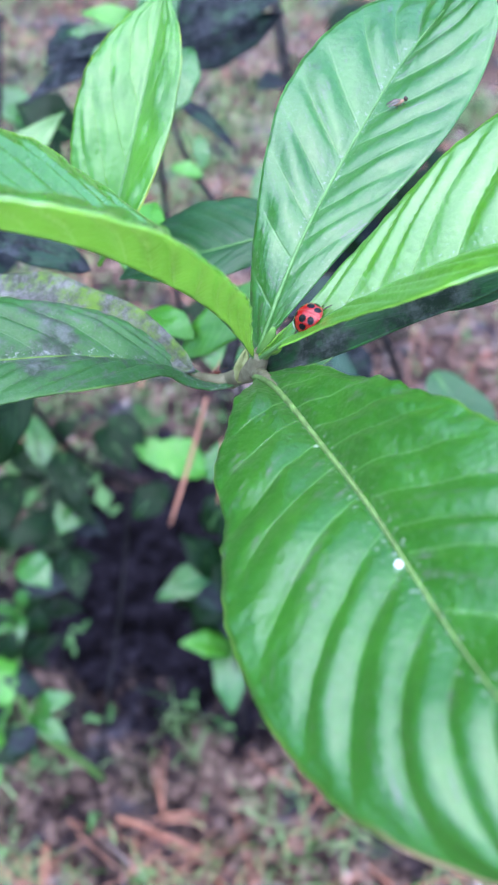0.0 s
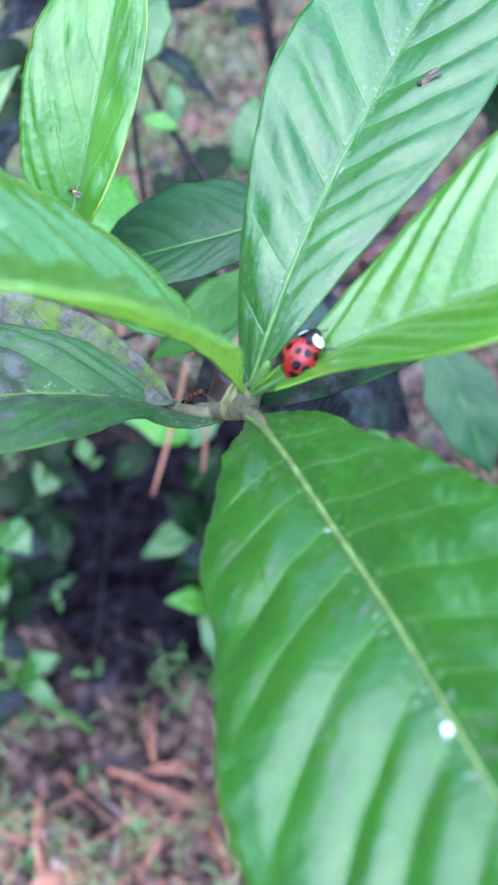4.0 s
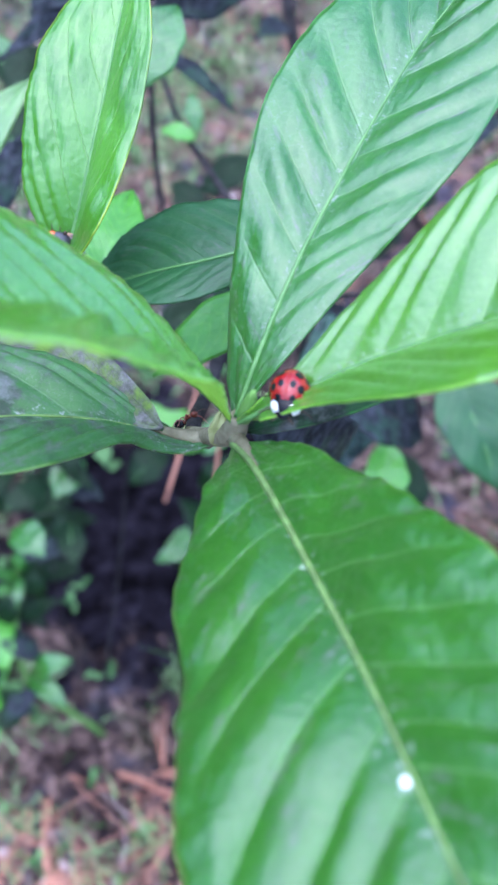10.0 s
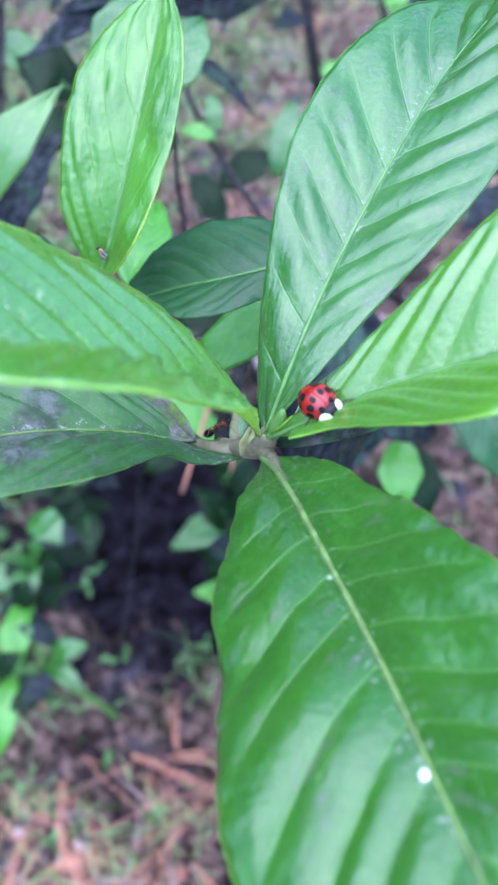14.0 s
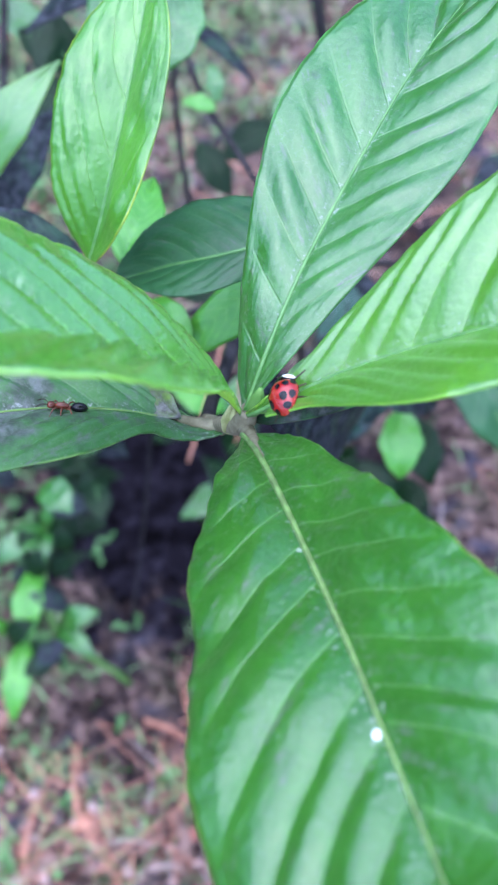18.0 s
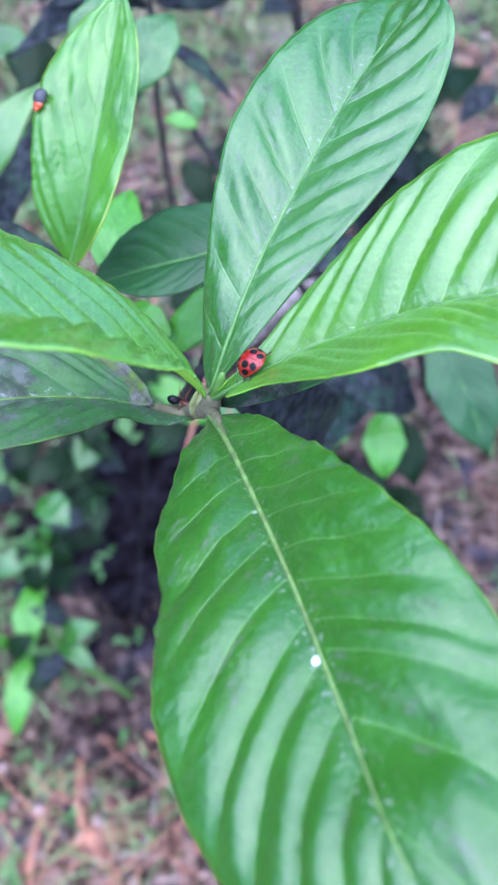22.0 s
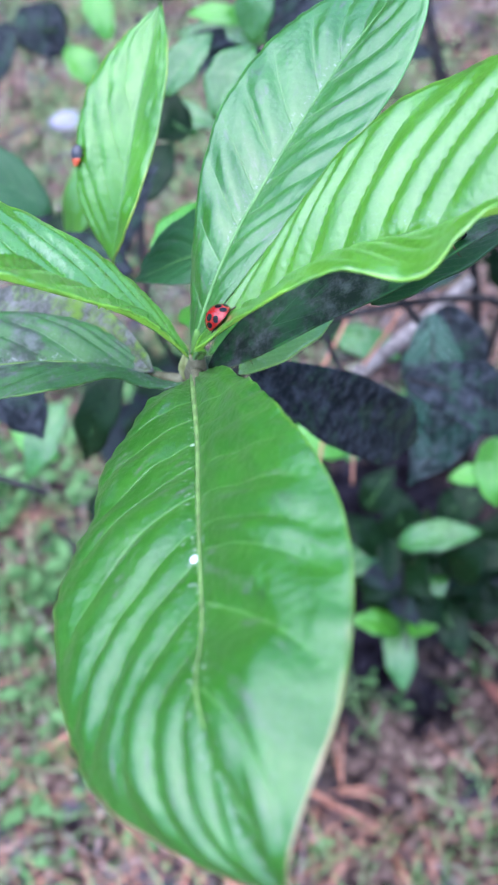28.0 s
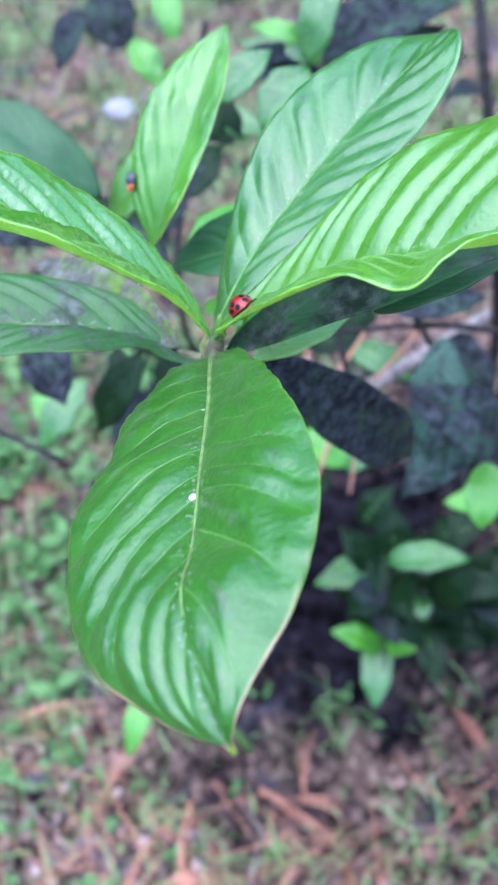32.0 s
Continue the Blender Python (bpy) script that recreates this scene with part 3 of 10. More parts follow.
blade("leaf", U_MID, U_LEFT, U_RIGHT, M_UP, M_RIB, shoot, "upright glossy leaf with close parallel veins and grey stains", veins=11.0, slope=0.16, left_slope=0.05, quilt=0.0012, arch=0.05, seed=2)
blade("leaf", R_MID, R_LEFT, R_RIGHT, M_SIDE, M_RIB, shoot, "bright green leaf with a wavy lower margin", veins=12.0, slope=0.3, left_slope=0.12, quilt=0.0016, arch=0.06, seed=3, under=M_UNDER)
blade("leaf", L_MID, L_LEFT, L_RIGHT, M_FOLD, M_RIB, shoot, "bright green leaf folded along its midrib", veins=12.0, slope=0.3, left_slope=0.27, power=1.05, quilt=0.0026, arch=0.08, left_arch=0.02, seed=4, under=M_UNDER, shingle=0.3, nu=160)
blade("leaf", S_MID, S_LEFT, S_RIGHT, M_SOOTY, M_RIB_SOOT, shoot, "dull leaf dusted with grey soot", veins=9.0, slope=0.3, quilt=0.0014, arch=0.10, seed=5)
blade("leaf", T_MID, T_LEFT, T_RIGHT, M_YOUNG, M_RIB, shoot, "young yellow-green leaf with a yellow rim", veins=5.5, slope=0.5, quilt=0.0011, lumps=0.0008, arch=0.08, seed=6, right_half=(5.5, 0.5, 1.2, 0.0002))
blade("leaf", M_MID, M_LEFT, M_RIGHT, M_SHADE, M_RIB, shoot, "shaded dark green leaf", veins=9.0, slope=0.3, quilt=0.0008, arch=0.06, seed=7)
node = (0.6, -0.6, 1047.5)


def mm(*pts):
    return [tuple(c / 1000.0 for c in p) for p in pts]


branch("stem", mm((1.0, -0.8, 1051.0), node, (-1.2, 0.8, 1045.5), (-3.0, 3.0, 1042.0), (-6.0, 7.3, 1037.2)), [0.0011, 0.0017, 0.0013, 0.0011, 0.0011], M_STEM_GREY, shoot, "grey-green stem with knuckled nodes", 10, 24)
branch("stem", mm((-5.8, 7.0, 1037.4), (-6.6, 16.0, 1028.5), (-7.4, 30.0, 1014.0), (-7.5, 48.0, 997.0), (-5.0, 75.0, 985.0), (-2.0, 104.0, 975.0)), [0.0011, 0.0013, 0.0016, 0.002], M_BARK, shoot, "soot-blackened older stem", 8, 24)
branch("petiole", mm((0.4, -1.0, 1047.0), (1.4, -3.6, 1049.6), (3.2, -9.6, 1053.3)), [0.0012, 0.00075, 0.0002], M_STEM_GREY, shoot, "", 8, 8)
branch("petiole", mm((-3.0, 3.0, 1041.4), (-6.2, 5.0, 1039.4), (-10.5, 4.6, 1041.4)), [0.0011, 0.001, 0.0007], M_STEM_GREY, shoot, "", 8, 8)
branch("bud", mm((1.4, -0.8, 1050.5), (2.2, -1.6, 1053.6), (2.7, -1.7, 1056.4)), [0.0009, 0.0011, 0.0009, 0.0003], M_STEM, shoot, "pale green pointed bud", 8, 8)
rough_leaf("bract", (-0.0022, 0.0008, 1.0438), (-0.0008, 0.0018, 1.0502), 0.0021, M_BRACT, shoot, "pale boat-shaped bract at the node", fold=0.5, nu=10, nv=3, rib=False)

# white insect egg case on the broad leaf
bm = bmesh.new()
bmesh.ops.create_icosphere(bm, subdivisions=2, radius=0.0005)
bm.verts.ensure_lookup_table()
for v in bm.verts:
    v.co = Vector((v.co.x, v.co.y, v.co.z * 0.6)) * (1 + 0.2 * noise.noise(v.co * 2500))
me = bpy.data.meshes.new("egg_case")
bm.to_mesh(me)
bm.free()
me.materials.append(M_WAX)
egg = new("egg_case", me)
egg.location = (0.0137, -0.0469, 1.0678)
tagged(egg, "tiny white waxy egg case on the broad leaf", "egg case")

# ---- the ground ----
gv, gf = [], []
xs = np.r_[-40, -12, -5, np.linspace(-2.4, 2.0, 56), 5, 12, 40]
ys = np.r_[-40, -12, -4, np.linspace(-1.0, 4.5, 70), 8, 16, 40]
for y in ys:
    for x in xs:
        near = max(0.0, 1 - max(abs(x) - 2, abs(y - 1.5) - 3, 0) / 3)
        gv.append((x, y, near * (0.02 * noise.noise(Vector((x * 2.3, y * 2.3, 0))) + 0.007 * noise.noise(Vector((x * 11, y * 11, 3)))) - 0.012))
nx = len(xs)
for j in range(len(ys) - 1):
    for i in range(nx - 1):
        a = j * nx + i
        gf.append((a, a + 1, a + nx + 1, a + nx))
tagged(solid("ground", gv, gf, M_SOIL, None), "bare soil with pine litter and thin grass, shade painted in under the shrub", "ground", kind="structure")


def lie(x, y):
    return 0.02 * noise.noise(Vector((x * 2.3, y * 2.3, 0))) + 0.007 * noise.noise(Vector((x * 11, y * 11, 3))) - 0.012


rng = np.random.default_rng(7)


def strip(vs, fs, pts, wid):
    """A flat-roofed strip along points: ridge and two sides."""
    p = np.asarray(pts)
    t = np.gradient(p, axis=0)
    s = np.stack([-t[:, 1], t[:, 0], np.zeros(len(p))], 1)
    s /= np.linalg.norm(s, axis=1, keepdims=True) + 1e-9
    b = len(vs)
    for i in range(len(p)):
        w = wid * (1 - 0.75 * (i / (len(p) - 1)) ** 2)
        vs.extend((p[i] - s[i] * w, p[i] + np.array([0, 0, w * 0.8]), p[i] + s[i] * w))
    for i in range(len(p) - 1):
        q = b + 3 * i
        fs.extend(((q, q + 1, q + 4, q + 3), (q + 1, q + 2, q + 5, q + 4)))


def strand(vs, fs, a, b, bow, wid, h=0.0):
    a, b = np.array(a, float), np.array(b, float)
    d = b - a
    n = np.array([-d[1], d[0]])
    pts = []
    for u in np.linspace(0, 1, 7):
        xy = a + d * u + n * bow * 4 * u * (1 - u)
        pts.append((xy[0], xy[1], lie(xy[0], xy[1]) + 0.004 + h * 4 * u * (1 - u)))
    strip(vs, fs, pts, wid)


def litter(name, count, spot, material, length, wid, label, lift=0.02):
    vs, fs = [], []
    for i in range(count):
        x, y = spot()
        a = rng.uniform(0, 2 * math.pi)
        ln = rng.uniform(*length)
        for s in range(rng.integers(1, 4)):
            a2 = a + rng.normal(0, 0.12)
            strand(vs, fs, (x, y), (x + ln * math.cos(a2), y + ln * math.sin(a2)), rng.normal(0, 0.09), wid * rng.uniform(0.7, 1.2), rng.uniform(0, lift))
    return tagged(solid(name, vs, fs, material, None), label, "plant litter", kind="stuff")


def under(x, y):
    """Where litter is left off the soil painted dark for the shrub's shade."""
    return math.hypot(x + 0.08, y - 0.6) < 0.27 + 0.1 * rng.uniform()


def wide():
    while True:
        x, y = rng.uniform(-1.9, 1.4), 3.6 * rng.uniform(0, 1) ** 1.5
        if not under(x, y) and (math.hypot(x + 0.08, y - 0.6) > 0.42 or rng.uniform() < 0.3):
            return x, y


def open_ground():
    while True:
        x, y = wide()
        if math.hypot(x + 0.08, y - 0.6) > 0.4:
            return x, y


def near_patch():
    return rng.normal(-0.16, 0.22), rng.normal(0.12, 0.09)


def bits(name, count, size, spot, material, label):
    """Small flat chips of bark and dead leaf lying every way."""
    vs, fs = [], []
    for i in range(count):
        x, y = spot()
        a, n = rng.uniform(0, 6.3), 5
        ln, wd = rng.uniform(*size), rng.uniform(0.3, 0.8)
        tilt = rng.normal(0, 0.3)
        b0, z = len(vs), lie(x, y) + 0.003
        vs.append((x, y, z + ln * 0.14))
        for j in range(n):
            t = 2 * math.pi * j / n
            px, py = ln * math.cos(t) * rng.uniform(0.7, 1.1), ln * wd * math.sin(t) * rng.uniform(0.7, 1.1)
            vs.append((x + px * math.cos(a) - py * math.sin(a), y + px * math.sin(a) + py * math.cos(a), z + abs(px * tilt)))
        fs.extend((b0, b0 + 1 + j, b0 + 1 + (j + 1) % n) for j in range(n))
    return tagged(solid(name, vs, fs, material, None, smooth=False), label, "plant litter", kind="stuff")


bits("litter_bits", 10000, (0.002, 0.008), open_ground, M_BITS, "pinkish-brown crumbs of bark and dead leaf")
bits("pale_litter", 2600, (0.004, 0.012), open_ground, M_STRAW, "bleached scraps of dead leaf")
bits("bark_chips", 260, (0.006, 0.015), open_ground, M_CHIP, "red-brown flakes of pine bark")
litter("pine_needles", 1300, wide, M_NEEDLE, (0.08, 0.2), 0.0008, "scattered rust-brown dry pine needles")
litter("pine_needle_heap", 60, near_patch, M_NEEDLE, (0.09, 0.2), 0.0007, "tangled heap of rust-brown pine needles", 0.035)
litter("dry_straw", 1900, wide, M_STRAW, (0.03, 0.09), 0.0009, "bleached bits of straw and dead grass")
vs, fs = [], []
for a, b, bow in (((-0.262, 0.248), (-0.238, 0.128), 0.03), ((-0.175, 0.285), (-0.052, 0.228), -0.03), ((-0.129, 0.28), (-0.058, 0.279), 0.02), ((-0.266, 0.141), (-0.178, 0.161), 0.03), ((-0.256, 0.2), (-0.18, 0.088), -0.04),
                  ((-0.087, 0.154), (-0.038, 0.092), 0.02), ((-0.308, 0.105), (-0.284, 0.223), 0.03), ((-0.051, 0.214), (-0.033, 0.159), 0.02), ((-0.382, 0.35), (-0.297, 0.348), 0.0), ((-0.541, 0.303), (-0.405, 0.352), 0.0)):
    for s in range(5):
        strand(vs, fs, np.array(a) + rng.normal(0, 0.004, 2), np.array(b) + rng.normal(0, 0.008, 2), bow + rng.normal(0, 0.03), 0.001, 0.03)
tagged(solid("pine_needle_bundles", vs, fs, M_NEEDLE, None), "long rust-brown pine needles lying in bundles", "plant litter", kind="stuff")


def blades(name, count, spot, material, height, wid, label):
    vs, fs = [], []
    for i in range(count):
        x, y = spot()
        a, hh, lean = rng.uniform(0, 2 * math.pi), rng.uniform(*height), rng.uniform(0.2, 1.3)
        ca, sa = math.cos(a), math.sin(a)
        z0, b = lie(x, y), len(vs)
        for j, u in enumerate((0, 0.35, 0.7, 1.0)):
            r, z, w = hh * lean * u * u, hh * u * (1 - 0.35 * lean * u), wid * (1 - u ** 2 * 0.95)
            vs.extend(((x + ca * r - sa * w, y + sa * r + ca * w, z0 + z), (x + ca * r + sa * w, y + sa * r - ca * w, z0 + z)))
        for j in range(3):
            q = b + 2 * j
            fs.append((q, q + 1, q + 3, q + 2))
    return tagged(solid(name, vs, fs, material, None), label, "grass", kind="stuff")


def tufts():
    while True:
        c = TUFTS[rng.integers(len(TUFTS))]
        x, y = c[0] + rng.normal(0, c[2]), c[1] + rng.normal(0, c[2])
        if not under(x, y) and (y > 0.5 or rng.uniform() < 0.3):
            return x, y


TUFTS = [(rng.uniform(-1.9, 1.5), 0.1 + 3.4 * rng.uniform() ** 1.3, rng.uniform(0.04, 0.16)) for i in range(170)] + [(rng.uniform(-1.9, 0.1), rng.uniform(1.0, 3.4), rng.uniform(0.06, 0.18)) for i in range(45)]
blades("grass", 22000, tufts, M_GRASS, (0.02, 0.07), 0.0016, "short thin lawn grass in tufts")


def foot_spots():
    """Sparse blades that reach in under the shrub."""
    while True:
        x, y = rng.uniform(-0.75, 0.6), rng.uniform(-0.2, 0.5)
        d = math.hypot(x + 0.08, y - 0.6)
        if d > 0.14 and noise.noise(Vector((x * 9, y * 9, 5.0))) > 0.3 - 1.2 * (d - 0.14):
            return x, y


blades("thin_grass", 2000, foot_spots, M_GRASS, (0.02, 0.075), 0.0013, "sparse long grass blades round the shrub's foot")


def weeds(name, count, spot, size, label):
    vs, fs = [], []
    for i in range(count):
        x, y = spot()
        z0 = lie(x, y)
        for j in range(rng.integers(3, 7)):
            a, el, ln = rng.uniform(0, 6.3), rng.uniform(0.1, 0.7), rng.uniform(*size)
            d = np.array([math.cos(a) * math.cos(el), math.sin(a) * math.cos(el), math.sin(el)])
            s = np.array([-math.sin(a), math.cos(a), 0]) * ln * 0.3
            c = np.array([x, y, z0 + rng.uniform(0.0, 0.03)])
            b = len(vs)
            vs.extend((c, c + d * ln * 0.45 - s, c + d * ln, c + d * ln * 0.45 + s, c + d * ln * 0.5 - np.array([0, 0, ln * 0.08])))
            fs.extend(((b, b + 1, b + 4), (b + 1, b + 2, b + 4), (b + 2, b + 3, b + 4), (b + 3, b, b + 4)))
    return tagged(solid(name, vs, fs, M_WEED, None), label, "weeds", kind="stuff")


def weed_spots():
    return tufts() if rng.uniform() < 0.93 else (rng.normal(-0.52, 0.16), rng.normal(0.34, 0.15))


weeds("low_weeds", 1500, weed_spots, (0.008, 0.02), "small round-leaved green weeds between the litter")
weeds("broad_weeds", 130, lambda: (rng.normal(-0.66, 0.17), rng.normal(0.72, 0.22)), (0.025, 0.05), "clump of broad-leaved green weeds beside the shrub")
weeds("seedlings", 40, open_ground, (0.02, 0.04), "scattered broad-leaved seedlings in the litter")


def far_ground():
    while True:
        x, y = rng.uniform(-4, 4), rng.uniform(-3, 6)
        if not (-1.9 < x < 1.4 and 0 < y < 3.6):
            return x, y


blades("lawn_grass", 22000, far_ground, M_GRASS, (0.03, 0.07), 0.002, "thin lawn grass round the shrub")
litter("old_needles", 900, far_ground, M_NEEDLE, (0.08, 0.19), 0.001, "scattered dry pine needles on the lawn")

# stray pieces on the ground
bm = bmesh.new()
bmesh.ops.create_icosphere(bm, subdivisions=3, radius=0.035)
for v in bm.verts:
    v.co = Vector((v.co.x * 1.3, v.co.y, v.co.z * 0.6)) * (1 + 0.25 * noise.noise(v.co * 40))
me = bpy.data.meshes.new("stone")
bm.to_mesh(me)
bm.free()
me.materials.append(M_STONE)
stone = new("stone", me)
stone.location = (-0.98, 1.96, lie(-0.98, 1.96) + 0.008)
tagged(stone, "pale mauve-grey stone half sunk in the grass", "stone")


def fallen(x, y, ln, wid, turn, label, material=None):
    z = lie(x, y) + 0.008
    d = Vector((math.cos(turn), math.sin(turn), 0.0)) * ln * 0.5
    o = thing("fallen_leaf", (x, y, z), label, "leaf", "fallen leaves")
    rough_leaf("leaf_blade", Vector((x, y, z)) - d, Vector((x, y, z)) + d, wid, material or M_DRY, o, face=(0, 0, 1), sag=0.06, fold=0.3, crumple=0.12, rib_material=M_STRAW)


fallen(0.26, 0.42, 0.09, 0.035, 0.9, "curled tan dry leaf on the litter")
fallen(0.075, 0.415, 0.075, 0.02, 2.3, "narrow red-brown dead leaf on the soil", M_CHIP)
fallen(-0.335, 0.9, 0.05, 0.022, 0.2, "small bleached dead leaf on the litter", M_STRAW)
fallen(0.137, 1.84, 0.1, 0.05, 0.4, "yellowed dead leaf on the litter", M_BRIGHT)

# unseen dark woods all round, added to close the place and block low sky
wv, wf = [], []
for i in range(181):
    a = 2 * math.pi * i / 180
    r = 16 + noise.noise(Vector((math.cos(a) * 3, math.sin(a) * 3, 1)))
    top = 2.6 + 8.0 * max(0.0, math.sin(a - 0.75)) ** 2 + 1.2 * noise.noise(Vector((math.cos(a) * 7, math.sin(a) * 7, 4))) + 0.8 * noise.noise(Vector((math.cos(a) * 30, math.sin(a) * 30, 8)))
    for z, g in ((-0.5, 0.0), (1.5, 0.3), (top * 0.6, -0.4), (top, 0.6)):
        wv.append((math.cos(a) * (r + g), math.sin(a) * (r + g), z))
for i in range(180):
    for j in range(3):
        q = 4 * i + j
        wf.append((q, q + 4, q + 5, q + 1))
tagged(solid("backdrop", wv, wf, M_ADDED_WOODS, None), "unseen dark line of trees added round the garden to block low sky", "backdrop", kind="structure")

# ---- the shrub behind ----
sooty = thing("sooty_branch", (0.02, 0.75, 0.0), "dark branching shrub with soot-blackened leaves", "shrub")
left_shoot = thing("young_shoot", (-0.2, 0.33, 0.0), "low leafy shoot with pale green leaves", "shoot", "young shoots")
right_shoot = thing("young_shoot", (-0.02, 0.4, 0.0), "low leafy shoot in deep shade", "shoot", "young shoots")

branch("stem", [(-0.0534, 0.3688, 0.9567), (-0.0442, 0.2960, 0.9527), (-0.0441, 0.2918, 0.9373), (-0.0472, 0.2898, 0.8989), (-0.0460, 0.2823, 0.8686), (-0.0419, 0.2730, 0.8244), (-0.0354, 0.2726, 0.7618), (0.0200, 0.5000, 0.5500), (0.0200, 0.6800, 0.2500), (0.0200, 0.7500, 0.0000)], [0.0016, 0.0014, 0.0017, 0.0021, 0.0025, 0.0027, 0.0033, 0.0039, 0.0039, 0.0039], M_BARK, sooty, "soot-blackened stem", 7, 40)
branch("stem", [(-0.0442, 0.2930, 0.9444), (-0.0342, 0.2507, 0.9315), (-0.0212, 0.2275, 0.9262), (-0.0079, 0.2081, 0.9174), (0.0126, 0.1894, 0.8962), (0.0357, 0.1731, 0.8581), (0.0500, 0.3000, 0.7000)], [0.0010, 0.0012, 0.0014, 0.0013, 0.0014, 0.0017, 0.0020], M_BARK, sooty, "soot-blackened twig", 7, 30)
branch("stem", [(-0.0362, 0.0913, 0.9615), (-0.0244, 0.1116, 0.9472), (-0.0079, 0.1407, 0.9251), (0.0126, 0.1726, 0.9038), (0.0428, 0.2114, 0.8713), (0.0699, 0.2454, 0.8359), (0.1200, 0.3500, 0.6000)], [0.0007, 0.0011, 0.0015, 0.0018, 0.0020, 0.0025, 0.0030], M_BARK, sooty, "soot-blackened twig", 7, 30)
branch("stem", [(-0.0085, 0.1909, 0.8454), (0.0042, 0.2090, 0.8425), (0.0177, 0.2271, 0.8394), (0.0410, 0.2792, 0.8206)], [0.0037, 0.0038, 0.0036, 0.0036], M_WOOD, sooty, "grey barked branch stump", 7, 16)
branch("stem", [(-0.0148, 0.1547, 0.9259), (-0.0089, 0.1356, 0.9211), (-0.0057, 0.1459, 0.8878)], [0.0009, 0.0010, 0.0011], M_BARK, sooty, "", 7, 10)
branch("stem", [(0.0052, 0.1807, 0.9135), (0.0135, 0.1826, 0.8984), (0.0200, 0.1989, 0.8690)], [0.0009, 0.0012, 0.0015], M_BARK, sooty, "", 7, 10)
branch("stem", [(0.0065, 0.5623, 0.8896), (0.0154, 0.5194, 0.8507), (0.0255, 0.5245, 0.7978), (0.0387, 0.5194, 0.7083), (0.0600, 0.7000, 0.3500), (0.0300, 0.7400, 0.0500)], [0.0039, 0.0043, 0.0050, 0.0054, 0.0065, 0.0065], M_BARK, sooty, "soot-blackened stem", 7, 30)
branch("stem", [(0.0666, 0.5606, 0.8404), (0.0708, 0.5354, 0.8219), (0.0831, 0.5477, 0.7805), (0.1196, 0.5456, 0.7022), (0.0800, 0.6200, 0.5000), (0.0600, 0.7000, 0.3500), (0.0300, 0.7400, 0.0500)], [0.0023, 0.0027, 0.0033, 0.0041, 0.0049, 0.0049, 0.0049], M_BARK, sooty, "", 7, 24)
branch("stem", [(-0.1467, 0.4221, 0.9147), (-0.1455, 0.3744, 0.8788), (-0.1572, 0.3407, 0.8163), (-0.1784, 0.3306, 0.7219), (-0.2200, 0.6000, 0.3000), (-0.2000, 0.8000, 0.0000)], [0.0022, 0.0025, 0.0027, 0.0034, 0.0041, 0.0041], M_BARK, sooty, "soot-blackened stem", 7, 24)
branch("stem", [(-0.1772, 0.1195, 0.8734), (-0.1465, 0.1079, 0.8797), (-0.1221, 0.1002, 0.8779)], [0.0015, 0.0014, 0.0012], M_BARK, sooty, "", 7, 10)
rough_leaf("leaf", (-0.0433, 0.2807, 0.9539), (-0.0925, 0.2393, 0.9581), 0.0139, M_BLACK, sooty, "blackened leaf crusted with soot", face=(0.11, -0.46, 0.88), sag=0.22, rib_material=M_BARK)
rough_leaf("leaf", (-0.0419, 0.2926, 0.9501), (0.0114, 0.2920, 0.9708), 0.0221, M_BLACK, sooty, "blackened leaf crusted with soot", face=(0.03, -0.49, 0.87), sag=-0.1, rib_material=M_BARK)
rough_leaf("leaf", (-0.0382, 0.2731, 0.9419), (-0.0081, 0.2455, 0.9322), 0.0070, M_BLACK, sooty, "blackened leaf crusted with soot", face=(0.04, -0.45, 0.89), sag=0.15, rib_material=M_BARK)
rough_leaf("leaf", (-0.0225, 0.2352, 0.9318), (-0.0246, 0.2471, 0.9406), 0.0068, M_PALE, sooty, "small pale bud leaf", face=(0.04, -0.44, 0.90), fold=0.2, taper=0.2)
rough_leaf("leaf", (-0.0230, 0.2330, 0.9303), (-0.0360, 0.2350, 0.9326), 0.0072, M_BRIGHT, sooty, "bright yellow-green leaf", face=(0.05, -0.43, 0.90), fold=0.2, taper=0.2)
rough_leaf("leaf", (-0.0470, 0.1520, 1.0092), (-0.0330, 0.1670, 1.0192), 0.0118, M_PALE, shoot, "pale green leaf", face=(0.10, -0.46, 0.88), fold=0.2, taper=0.2)
rough_leaf("leaf", (-0.0865, 0.1330, 0.9733), (-0.0562, 0.1515, 1.0033), 0.0145, M_SIDE, sooty, "glossy green leaf", face=(0.15, -0.41, 0.90))
rough_leaf("leaf", (-0.0942, 0.1626, 0.9335), (-0.0701, 0.1895, 0.9637), 0.0158, M_BLACK, sooty, "blackened leaf crusted with soot", face=(0.14, -0.39, 0.91), sag=0.15, rib_material=M_BARK)
rough_leaf("leaf", (-0.0406, 0.2746, 0.9617), (-0.0773, 0.2692, 0.9726), 0.0112, M_PALE, sooty, "pale green leaf", face=(0.09, -0.48, 0.87), fold=0.2, taper=0.2)
rough_leaf("leaf", (-0.0406, 0.2768, 0.9633), (-0.0554, 0.2858, 0.9708), 0.0136, M_BRIGHT, sooty, "bright yellow-green leaf", face=(0.08, -0.49, 0.87), fold=0.2, taper=0.2)
rough_leaf("leaf", (-0.1196, 0.3908, 0.8533), (-0.1611, 0.3955, 0.8843), 0.0225, M_PALE, sooty, "pale green leaf", face=(0.15, -0.45, 0.88), fold=0.2, taper=0.2)
